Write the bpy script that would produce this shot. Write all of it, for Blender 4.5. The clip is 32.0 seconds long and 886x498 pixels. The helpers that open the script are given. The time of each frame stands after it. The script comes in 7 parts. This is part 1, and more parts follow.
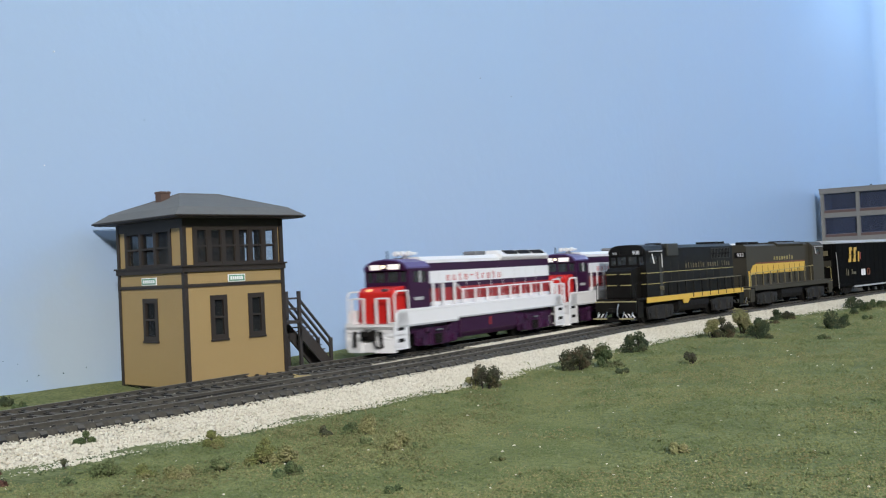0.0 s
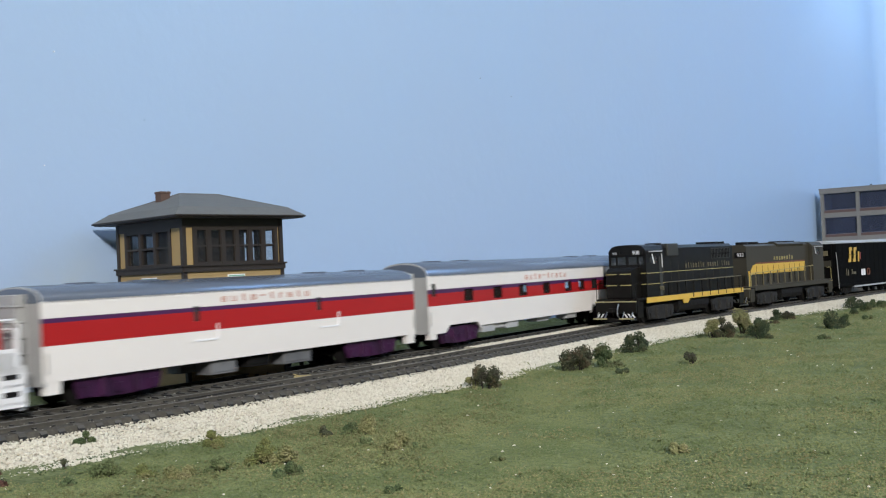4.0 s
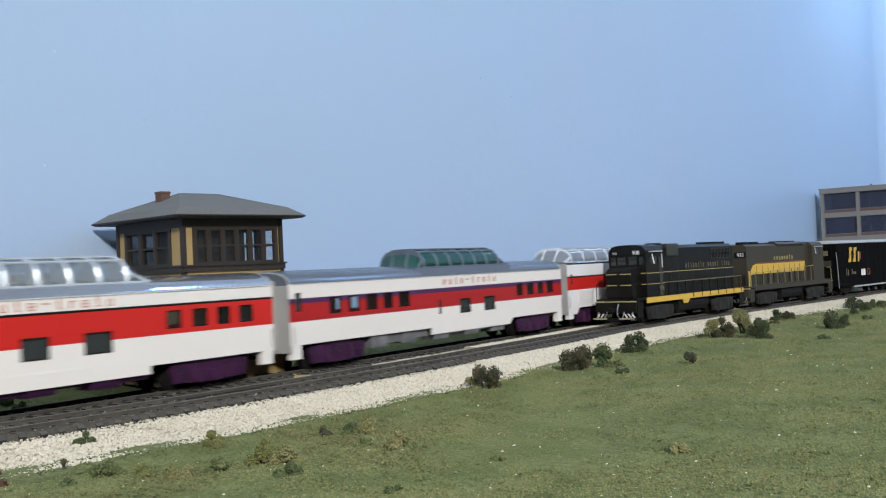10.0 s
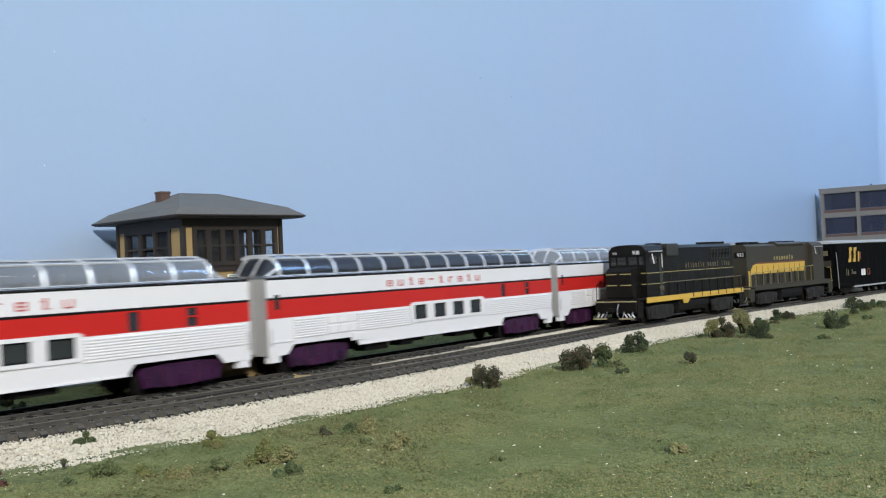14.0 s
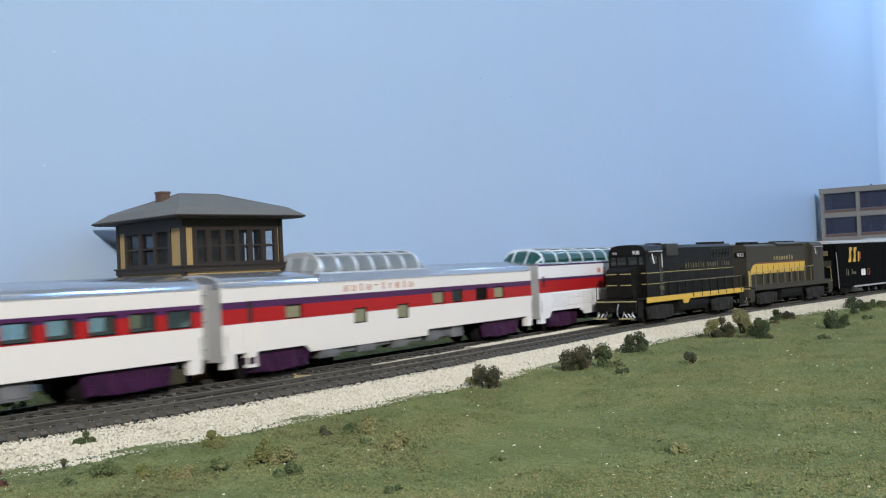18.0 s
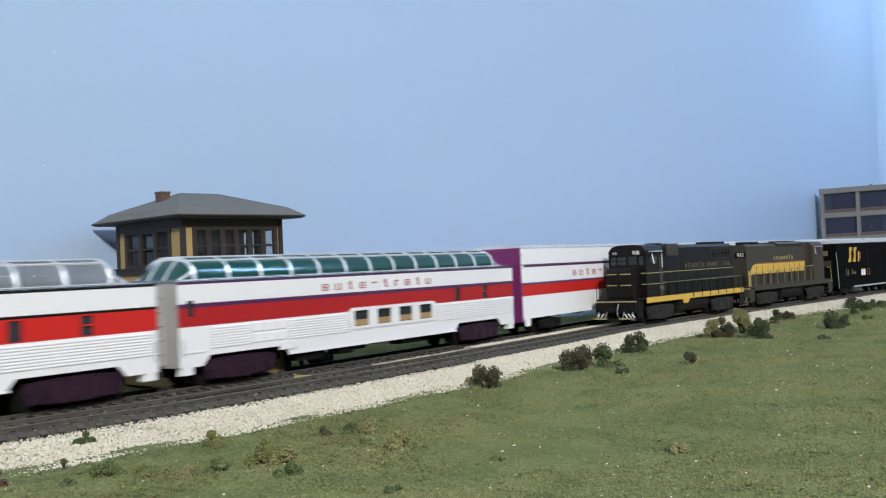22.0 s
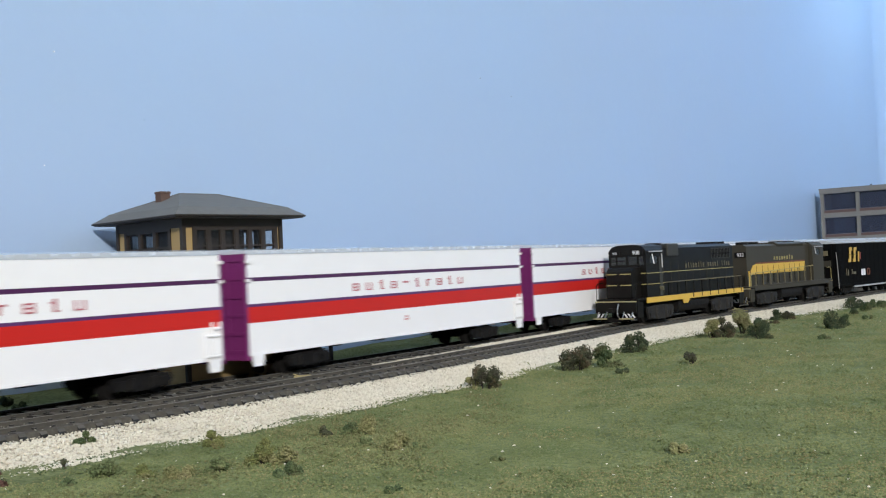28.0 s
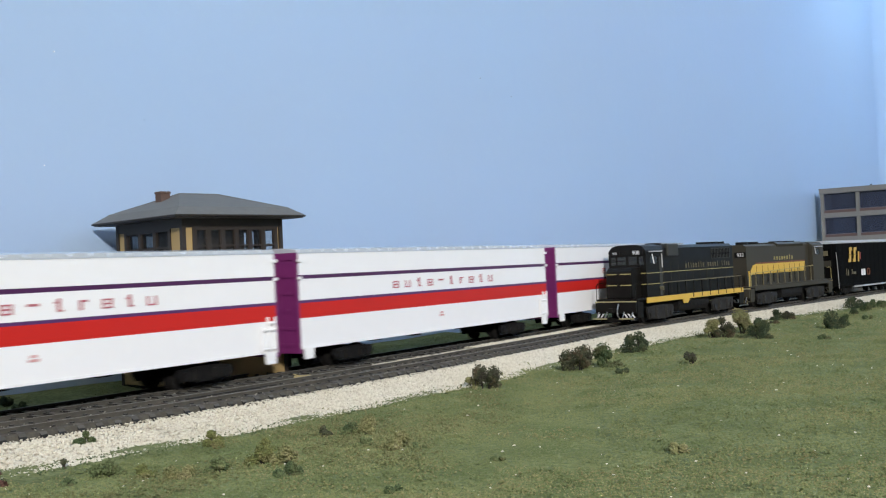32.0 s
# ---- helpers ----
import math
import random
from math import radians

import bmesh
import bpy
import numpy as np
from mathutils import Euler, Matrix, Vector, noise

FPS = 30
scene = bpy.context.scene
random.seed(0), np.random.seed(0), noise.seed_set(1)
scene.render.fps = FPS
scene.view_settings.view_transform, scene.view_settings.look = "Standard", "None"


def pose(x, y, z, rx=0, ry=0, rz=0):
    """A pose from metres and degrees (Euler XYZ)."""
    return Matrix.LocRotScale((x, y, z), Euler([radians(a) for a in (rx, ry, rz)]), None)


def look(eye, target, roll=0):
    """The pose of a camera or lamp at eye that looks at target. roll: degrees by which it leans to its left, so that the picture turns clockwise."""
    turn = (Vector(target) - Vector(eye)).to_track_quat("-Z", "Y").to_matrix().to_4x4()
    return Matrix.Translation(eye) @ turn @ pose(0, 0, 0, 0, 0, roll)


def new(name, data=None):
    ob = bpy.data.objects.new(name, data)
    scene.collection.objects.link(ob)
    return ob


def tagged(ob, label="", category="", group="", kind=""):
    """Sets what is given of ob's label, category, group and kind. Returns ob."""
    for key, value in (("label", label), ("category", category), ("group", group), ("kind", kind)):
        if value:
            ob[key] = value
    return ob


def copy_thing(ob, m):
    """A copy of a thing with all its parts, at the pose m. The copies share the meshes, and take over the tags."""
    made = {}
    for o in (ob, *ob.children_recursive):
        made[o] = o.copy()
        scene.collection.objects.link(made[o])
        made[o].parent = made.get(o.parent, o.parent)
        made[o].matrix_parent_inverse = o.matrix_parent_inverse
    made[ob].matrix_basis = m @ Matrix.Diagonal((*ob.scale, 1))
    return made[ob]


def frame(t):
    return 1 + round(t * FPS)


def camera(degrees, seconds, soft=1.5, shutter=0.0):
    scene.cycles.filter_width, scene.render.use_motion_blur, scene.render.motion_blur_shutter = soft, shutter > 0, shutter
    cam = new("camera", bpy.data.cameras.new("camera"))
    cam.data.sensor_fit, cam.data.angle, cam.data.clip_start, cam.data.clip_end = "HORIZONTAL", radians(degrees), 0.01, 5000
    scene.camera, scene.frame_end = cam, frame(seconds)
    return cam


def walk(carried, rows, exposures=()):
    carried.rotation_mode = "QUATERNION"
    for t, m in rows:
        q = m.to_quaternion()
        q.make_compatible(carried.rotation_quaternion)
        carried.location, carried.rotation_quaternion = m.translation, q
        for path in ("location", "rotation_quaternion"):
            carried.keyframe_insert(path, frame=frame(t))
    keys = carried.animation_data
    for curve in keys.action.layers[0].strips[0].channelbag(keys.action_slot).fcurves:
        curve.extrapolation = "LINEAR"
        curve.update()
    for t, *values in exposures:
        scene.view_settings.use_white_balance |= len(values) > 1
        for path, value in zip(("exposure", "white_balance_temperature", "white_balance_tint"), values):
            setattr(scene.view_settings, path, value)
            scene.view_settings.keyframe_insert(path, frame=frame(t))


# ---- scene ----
# ---- camera ----
cam = camera(46.946, 32.0, soft=1.2, shutter=0.5)
EYE = (0.0, 0.0, 0.0472)
VIEW = look(EYE, (0.0, 1.0, 0.0472 + math.tan(radians(1.048))), roll=-2.671)
walk(cam, [(0.0, VIEW), (32.0, VIEW)])

# ---- world and lamps: a basement room lit by ceiling fixtures, with an added corner glow lamp ----
world = bpy.data.worlds.new("room_air")
world.use_nodes = True
world.node_tree.nodes["Background"].inputs["Color"].default_value = (0.75, 0.85, 1.0, 1)
world.node_tree.nodes["Background"].inputs["Strength"].default_value = 0.15
scene.world = world
scene.view_settings.exposure = 0.0


def ceiling_lamp(name, at, aim, sx, sy, watts, colour):
    data = bpy.data.lights.new(name, "AREA")
    data.shape, data.size, data.size_y, data.energy, data.color = "RECTANGLE", sx, sy, watts, colour
    ob = new(name, data)
    ob.matrix_world = look(at, aim)
    return ob


ceiling_lamp("ceiling_lamp", (0.95, -3.85, 2.00), (0.1, 0.7, 0.05), 0.55, 0.4, 320, (0.99, 0.98, 0.96))
ceiling_lamp("ceiling_lamp", (0.72, -0.05, 1.36), (0.72, -0.05, 0.0), 1.9, 0.06, 5.6, (1.0, 0.985, 0.96)).matrix_world = pose(0.72, -0.05, 1.36, 0, 0, 56)
# added blue lamp, low and out of view, brightens the wall's top right
ceiling_lamp("ceiling_lamp", (0.835, 1.835, 0.78), (0.79, 1.93, 0.55), 0.36, 0.16, 1.8, (0.55, 0.80, 1.0))
ceiling_lamp("window_light", (1.80, 1.05, 1.15), (0.30, 1.20, 0.45), 0.12, 0.6, 9.5, (0.30, 0.56, 1.0))

# ---- small helpers ----
MM = 0.001


def mesh_of(name, bm, mats):
    me = bpy.data.meshes.new(name)
    bm.to_mesh(me)
    bm.free()
    me.transform(Matrix.Scale(MM, 4))
    for m in mats if isinstance(mats, (list, tuple)) else [mats]:
        me.materials.append(m)
    return me


def part(name, bm, material, parent, label=""):
    ob = new(name, mesh_of(name, bm, material))
    ob.parent = parent
    return tagged(ob, label)


def shared(name, me, parent, m):
    ob = new(name, me)
    ob.parent = parent
    ob.matrix_basis = m
    return ob


def thing(name, label, category, group="", kind="", at=None):
    ob = new(name)
    ob.empty_display_size = 0.02
    if at is not None:
        ob.matrix_world = at
    return tagged(ob, label, category, group, kind)


def solid(name, bm, material, label, category="", group="", kind="", at=None):
    ob = new(name, mesh_of(name, bm, material))
    if at is not None:
        ob.matrix_world = at
    return tagged(ob, label, category, group, kind)


def box(bm, x0, x1, y0, y1, z0, z1):
    v = [bm.verts.new((x, y, z)) for x in (x0, x1) for y in (y0, y1) for z in (z0, z1)]
    for f in ((0, 1, 3, 2), (4, 6, 7, 5), (0, 4, 5, 1), (2, 3, 7, 6), (0, 2, 6, 4), (1, 5, 7, 3)):
        bm.faces.new([v[i] for i in f])
    return v


def boxes(*rows):
    bm = bmesh.new()
    for r in rows:
        box(bm, *r)
    return bm


def soften(bm, w, seg=1):
    bmesh.ops.bevel(bm, geom=list(bm.edges), offset=w, segments=seg, affect="EDGES", profile=0.5, clamp_overlap=True)
    return bm


def prism(bm, pts, a, b, axis=0):
    """A closed outline drawn out from a to b along an axis (0: outline in y, z; 1: in x, z; 2: in x, y)."""
    def at(p, t):
        return [(t, p[0], p[1]), (p[0], t, p[1]), (p[0], p[1], t)][axis]
    n = len(pts)
    lo = [bm.verts.new(at(p, a)) for p in pts]
    hi = [bm.verts.new(at(p, b)) for p in pts]
    for i in range(n):
        j = (i + 1) % n
        bm.faces.new((lo[i], lo[j], hi[j], hi[i]))
    bm.faces.new(lo[::-1])
    bm.faces.new(hi)
    bmesh.ops.recalc_face_normals(bm, faces=bm.faces)
    return lo, hi


def loft(bm, rings, cap=True):
    """Skin between rings of equally many points."""
    vs = [[bm.verts.new(p) for p in r] for r in rings]
    n = len(rings[0])
    for a, b in zip(vs, vs[1:]):
        for i in range(n):
            j = (i + 1) % n
            bm.faces.new((a[i], a[j], b[j], b[i]))
    if cap:
        bm.faces.new(vs[0][::-1])
        bm.faces.new(vs[-1])
    bmesh.ops.recalc_face_normals(bm, faces=bm.faces)
    return vs


def rod(bm, p, q, r, n=6):
    p, q = Vector(p), Vector(q)
    d = (q - p).normalized()
    u = d.orthogonal().normalized()
    w = d.cross(u)
    ring = [(u * math.cos(2 * math.pi * i / n) + w * math.sin(2 * math.pi * i / n)) * r for i in range(n)]
    a = [bm.verts.new(p + o) for o in ring]
    b = [bm.verts.new(q + o) for o in ring]
    for i in range(n):
        j = (i + 1) % n
        bm.faces.new((a[i], a[j], b[j], b[i]))
    bm.faces.new(a[::-1])
    bm.faces.new(b)


def pipe(bm, pts, r, n=6):
    for p, q in zip(pts, pts[1:]):
        rod(bm, p, q, r, n)
    return bm


def disc(bm, x, z, y0, y1, r, n=18):
    rod(bm, (x, y0, z), (x, y1, z), r, n)


def smooth(ob):
    for p in ob.data.polygons:
        p.use_smooth = True
    return ob


# ---- materials ----
def material(name, colour, rough=0.5, metal=0.0, grain=0.0, grain_size=400.0, blotch=0.0, blotch_size=25.0, bump=0.0, dark=None,
             spec=0.5, islands=0.0, chance=0.0):
    """A painted or natural surface: base colour with fine grain, larger blotches (towards dark), and relief."""
    m = bpy.data.materials.new(name)
    m.use_nodes = True
    nt = m.node_tree
    b = nt.nodes["Principled BSDF"]
    b.inputs["Roughness"].default_value, b.inputs["Metallic"].default_value = rough, metal
    b.inputs["Specular IOR Level"].default_value = spec
    co = nt.nodes.new("ShaderNodeTexCoord")
    dark = dark or tuple(c * 0.55 for c in colour)

    def mix(fac, a, bb):
        n = nt.nodes.new("ShaderNodeMix")
        n.data_type = "RGBA"
        for s, v in ((n.inputs[0], fac), (n.inputs[6], a), (n.inputs[7], bb)):
            if isinstance(v, (float, int)):
                s.default_value = v
            elif isinstance(v, tuple):
                s.default_value = (*v, 1)
            else:
                nt.links.new(v, s)
        return n.outputs[2]

    def tex(size, detail=3.0, lo=0.35, hi=0.7, amount=1.0):
        n = nt.nodes.new("ShaderNodeTexNoise")
        n.inputs["Scale"].default_value, n.inputs["Detail"].default_value = size, detail
        nt.links.new(co.outputs["Object"], n.inputs["Vector"])
        r = nt.nodes.new("ShaderNodeMapRange")
        r.inputs[1].default_value, r.inputs[2].default_value, r.inputs[4].default_value = lo, hi, amount
        nt.links.new(n.outputs["Fac"], r.inputs[0])
        return r.outputs[0], n.outputs["Fac"]

    c = colour
    if blotch:
        c = mix(tex(blotch_size, 4.0, 0.4, 0.75, blotch)[0], c, dark)
    if grain:
        c = mix(tex(grain_size, 2.0, 0.35, 0.7, grain)[0], c, dark)
    if islands or chance:
        src = nt.nodes.new("ShaderNodeNewGeometry").outputs["Random Per Island"] if islands else nt.nodes.new("ShaderNodeObjectInfo").outputs["Random"]
        r = nt.nodes.new("ShaderNodeMath")
        r.operation = "MULTIPLY"
        r.inputs[1].default_value = islands or chance
        nt.links.new(src, r.inputs[0])
        c = mix(r.outputs[0], c, dark)
    if isinstance(c, tuple):
        b.inputs["Base Color"].default_value = (*c, 1)
    else:
        nt.links.new(c, b.inputs["Base Color"])
    if bump:
        bp = nt.nodes.new("ShaderNodeBump")
        bp.inputs["Strength"].default_value, bp.inputs["Distance"].default_value = bump, 0.0006
        nt.links.new(tex(grain_size, 3.0)[1], bp.inputs["Height"])
        nt.links.new(bp.outputs[0], b.inputs["Normal"])
    return m


def glass(name, tint, rough=0.05, clear=0.6, passing=None, shine=0.5):
    """Thin moulded window plastic: partly see-through, partly glossy."""
    m = bpy.data.materials.new(name)
    m.use_nodes = True
    nt = m.node_tree
    b = nt.nodes["Principled BSDF"]
    b.inputs["Base Color"].default_value, b.inputs["Roughness"].default_value = (*tint, 1), rough
    b.inputs["Specular IOR Level"].default_value = shine
    t = nt.nodes.new("ShaderNodeBsdfTransparent")
    t.inputs["Color"].default_value = (*(passing or [min(1, c * 1.6 + 0.15) for c in tint]), 1)
    mx = nt.nodes.new("ShaderNodeMixShader")
    mx.inputs[0].default_value = clear
    nt.links.new(b.outputs[0], mx.inputs[1])
    nt.links.new(t.outputs[0], mx.inputs[2])
    nt.links.new(mx.outputs[0], nt.nodes["Material Output"].inputs["Surface"])
    return m


def glow(name, colour, strength):
    m = bpy.data.materials.new(name)
    m.use_nodes = True
    b = m.node_tree.nodes["Principled BSDF"]
    b.inputs["Base Color"].default_value = (*colour, 1)
    b.inputs["Emission Color"].default_value, b.inputs["Emission Strength"].default_value = (*colour, 1), strength
    return m


WALL_BLUE = material("blue_wall_paint", (0.352, 0.472, 0.650), 0.40, blotch=0.5, blotch_size=6.0, dark=(0.367, 0.457, 0.603), grain=0.10, grain_size=90, bump=0.35)


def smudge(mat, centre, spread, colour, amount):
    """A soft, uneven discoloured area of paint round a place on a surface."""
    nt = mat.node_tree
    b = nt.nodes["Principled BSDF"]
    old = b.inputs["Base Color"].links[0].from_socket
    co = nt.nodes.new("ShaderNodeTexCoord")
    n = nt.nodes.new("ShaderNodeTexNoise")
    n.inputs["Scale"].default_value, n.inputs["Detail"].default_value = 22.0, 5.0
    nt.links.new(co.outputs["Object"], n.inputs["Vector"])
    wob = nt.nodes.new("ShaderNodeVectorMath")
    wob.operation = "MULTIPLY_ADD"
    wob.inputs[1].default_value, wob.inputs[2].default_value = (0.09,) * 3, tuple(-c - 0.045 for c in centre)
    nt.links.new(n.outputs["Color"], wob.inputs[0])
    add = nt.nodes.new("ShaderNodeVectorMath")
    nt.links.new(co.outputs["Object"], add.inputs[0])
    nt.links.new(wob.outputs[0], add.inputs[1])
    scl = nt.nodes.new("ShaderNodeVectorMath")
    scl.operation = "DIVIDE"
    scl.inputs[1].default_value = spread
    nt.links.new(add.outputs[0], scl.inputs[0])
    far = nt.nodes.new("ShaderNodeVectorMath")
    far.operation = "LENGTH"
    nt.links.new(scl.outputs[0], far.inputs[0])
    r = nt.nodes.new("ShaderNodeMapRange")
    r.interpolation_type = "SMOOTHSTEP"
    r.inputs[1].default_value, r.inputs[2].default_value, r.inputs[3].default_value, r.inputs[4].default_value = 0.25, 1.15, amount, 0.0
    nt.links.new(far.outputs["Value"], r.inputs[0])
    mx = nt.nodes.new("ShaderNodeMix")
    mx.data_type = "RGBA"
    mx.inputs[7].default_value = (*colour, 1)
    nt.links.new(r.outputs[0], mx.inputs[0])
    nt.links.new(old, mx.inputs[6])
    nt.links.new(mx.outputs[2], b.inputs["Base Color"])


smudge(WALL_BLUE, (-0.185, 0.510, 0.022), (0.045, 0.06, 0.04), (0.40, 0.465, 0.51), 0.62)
CEILING = material("ceiling_white", (0.78, 0.78, 0.76), 0.9, grain=0.1, grain_size=60)
ROOM_WALL = material("room_wall_paint", (0.24, 0.235, 0.225), 0.9, grain=0.1, grain_size=40)
FLOOR = material("floor_concrete", (0.32, 0.31, 0.30), 0.8, blotch=0.4, blotch_size=3, grain=0.3, grain_size=80)
TURF = material("turf", (0.200, 0.222, 0.094), 0.95, grain=0.9, grain_size=500, blotch=0.75, blotch_size=45, bump=1.0, dark=(0.080, 0.100, 0.042), spec=0.15)
TURF_LIGHT = material("turf_crumbs", (0.228, 0.240, 0.104), 0.95, islands=0.5, blotch=0.85, blotch_size=34, dark=(0.092, 0.128, 0.054), spec=0.1)
TURF_STRAW = material("straw_crumbs", (0.275, 0.255, 0.120), 0.95, islands=0.7, dark=(0.150, 0.145, 0.066), spec=0.1)
TURF_BROWN = material("earth_brown_crumbs", (0.200, 0.196, 0.092), 0.95, islands=0.7, dark=(0.115, 0.118, 0.054), spec=0.1)
CHIP = material("pale_chips", (0.74, 0.68, 0.56), 0.9, islands=0.3, spec=0.2)
GRAVEL = material("pale_gravel", (0.70, 0.655, 0.548), 0.95, islands=0.8, blotch=0.35, blotch_size=70, dark=(0.50, 0.445, 0.345), spec=0.1)
TRACK_DUST = material("dusty_stones", (0.40, 0.375, 0.32), 0.95, islands=0.8, dark=(0.18, 0.165, 0.135), spec=0.1)
GRAVEL_BED = material("gravel_bed", (0.55, 0.505, 0.415), 0.95, grain=0.8, grain_size=900, dark=(0.40, 0.35, 0.28), bump=1.0, spec=0.1)
DARK_GRAVEL = material("dark_gravel", (0.088, 0.080, 0.066), 0.95, islands=0.7, dark=(0.046, 0.041, 0.033), spec=0.2)
ROADBED = material("dark_roadbed", (0.079, 0.071, 0.058), 0.95, grain=0.7, grain_size=500, blotch=0.4, blotch_size=40, bump=0.8, spec=0.2)
TIE = material("tie_plastic", (0.098, 0.090, 0.076), 0.85, chance=0.8, dark=(0.050, 0.047, 0.041), grain=0.3, grain_size=600)


def dust_top_shade_sides(mat, side_shade):
    """Dust lies on the tops: faces that do not look up take a dark tone with their shade put in."""
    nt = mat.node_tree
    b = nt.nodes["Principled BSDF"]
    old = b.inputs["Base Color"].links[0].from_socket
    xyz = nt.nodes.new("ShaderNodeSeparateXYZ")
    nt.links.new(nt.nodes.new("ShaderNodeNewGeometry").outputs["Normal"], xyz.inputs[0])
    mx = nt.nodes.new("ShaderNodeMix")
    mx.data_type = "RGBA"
    mx.inputs[6].default_value = (*side_shade, 1)
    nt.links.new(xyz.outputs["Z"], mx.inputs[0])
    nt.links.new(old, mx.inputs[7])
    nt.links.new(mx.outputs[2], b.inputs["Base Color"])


# tie ends: dark plastic, with the shade of the side faces put into the colour
dust_top_shade_sides(TIE, (0.010, 0.010, 0.010))
RAIL = material("weathered_rail", (0.086, 0.078, 0.063), 0.75, 0.0, spec=0.15, grain=0.5, grain_size=300, blotch=0.8, blotch_size=45, dark=(0.045, 0.042, 0.037))
SIDING_RAIL = material("dusty_siding_rail", (0.098, 0.089, 0.073), 0.75, 0.0, spec=0.15, grain=0.5, grain_size=300, blotch=0.8, blotch_size=60, dark=(0.05, 0.047, 0.041))
RAIL_TOP = material("dull_railhead", (0.19, 0.18, 0.16), 0.5, 0.4, spec=0.3, grain=0.3, grain_size=200)
WHITE = material("white_paint", (0.80, 0.79, 0.795), 0.3, grain=0.04, grain_size=200, blotch=0.05, blotch_size=30, dark=(0.6, 0.58, 0.55))
LOCO_WHITE = material("worn_white_paint", (0.73, 0.72, 0.722), 0.32, grain=0.05, grain_size=200, blotch=0.12, blotch_size=40, dark=(0.52, 0.50, 0.49))
DOME_WHITE = material("soft_white_paint", (0.74, 0.73, 0.735), 0.3, grain=0.04, grain_size=200, blotch=0.06, blotch_size=30, dark=(0.58, 0.56, 0.55))
CREAM = material("cream_white_paint", (0.715, 0.672, 0.632), 0.32, grain=0.04, grain_size=200, blotch=0.05, blotch_size=30, dark=(0.6, 0.56, 0.5))
RED = material("red_paint", (0.50, 0.019, 0.015), 0.33, blotch=0.15, blotch_size=30, dark=(0.44, 0.014, 0.012), spec=0.3)
DEEP_RED = material("deep_red_paint", (0.355, 0.013, 0.014), 0.33, blotch=0.15, blotch_size=30, dark=(0.30, 0.010, 0.012), spec=0.3)
PURPLE = material("purple_paint", (0.034, 0.008, 0.034), 0.35, blotch=0.25, blotch_size=60, dark=(0.018, 0.005, 0.02), spec=0.25)
HOOD_RED = material("crimson_hood_paint", (0.31, 0.022, 0.024), 0.4, blotch=0.2, blotch_size=50, dark=(0.21, 0.014, 0.018))
PLUM_TRUCK = material("plum_truck_paint", (0.043, 0.009, 0.040), 0.5, blotch=0.9, blotch_size=160, dark=(0.012, 0.004, 0.014), spec=0.3)
WINE_TRUCK = material("dark_wine_truck_paint", (0.026, 0.009, 0.020), 0.55, blotch=0.9, blotch_size=160, dark=(0.010, 0.004, 0.009), spec=0.25)
PURPLE_END = material("plum_paint", (0.16, 0.022, 0.115), 0.4, blotch=0.25, blotch_size=60, dark=(0.10, 0.014, 0.075))
VIOLET = material("violet_paint", (0.066, 0.013, 0.070), 0.32, blotch=0.3, blotch_size=60)
VIOLET_ROOF = material("violet_roof_paint", (0.10, 0.075, 0.20), 0.35, blotch=0.2, blotch_size=50)
SILVER = material("silver_paint", (0.50, 0.515, 0.55), 0.17, 0.8, grain=0.1, grain_size=200)
DOME_SILVER = material("bright_dome_frame_paint", (0.74, 0.76, 0.79), 0.24, 0.5)
LOUNGE_SILVER = material("silver_dome_frame_paint", (0.72, 0.75, 0.79), 0.25, 0.6)
UNDER_GREY = material("grey_underfloor_plastic", (0.17, 0.17, 0.172), 0.55, blotch=0.8, blotch_size=120, dark=(0.07, 0.07, 0.072), chance=0.4)
TAN = material("tan_table_plastic", (0.34, 0.22, 0.09), 0.5, chance=0.4)
GREY_ROOF = material("blue_grey_roof_paint", (0.125, 0.145, 0.185), 0.27, 0.25, blotch=0.12, blotch_size=20)
PALE_GREY = material("pale_grey_plastic", (0.42, 0.42, 0.42), 0.5, blotch=0.25, blotch_size=60)
END_GREY = material("end_grey_plastic", (0.33, 0.325, 0.315), 0.5, blotch=0.3, blotch_size=60)
BLACK = material("black_paint", (0.0065, 0.006, 0.0055), 0.38, blotch=0.6, blotch_size=90, dark=(0.013, 0.012, 0.011), spec=0.12)
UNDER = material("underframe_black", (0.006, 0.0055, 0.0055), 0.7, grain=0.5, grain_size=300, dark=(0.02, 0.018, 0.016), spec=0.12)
YELLOW = material("yellow_paint", (0.60, 0.38, 0.06), 0.4, blotch=0.2, blotch_size=60, dark=(0.42, 0.23, 0.02))
OLIVE = material("dark_olive_paint", (0.046, 0.041, 0.031), 0.45, blotch=0.35, blotch_size=60, dark=(0.050, 0.046, 0.036), spec=0.12)
LETTER_RUST = material("rust_lettering", (0.34, 0.085, 0.065), 0.5)
PLATE_ROSE = material("faded_rose_plate", (0.58, 0.30, 0.30), 0.5)
LETTER_RED = material("red_lettering", (0.52, 0.11, 0.10), 0.5, grain=0.5, grain_size=900, dark=(0.36, 0.05, 0.055))
LETTER_ORANGE = material("orange_lettering", (0.50, 0.21, 0.13), 0.5, grain=0.5, grain_size=900, dark=(0.36, 0.10, 0.06))
LETTER_GOLD = material("dull_gold_lettering", (0.12, 0.10, 0.055), 0.5)
STEEL = material("steel", (0.55, 0.55, 0.55), 0.35, 1.0)
GLASS_GREY = glass("smoky_window_plastic", (0.05, 0.057, 0.060), 0.08, 0.4, (0.5, 0.53, 0.54))
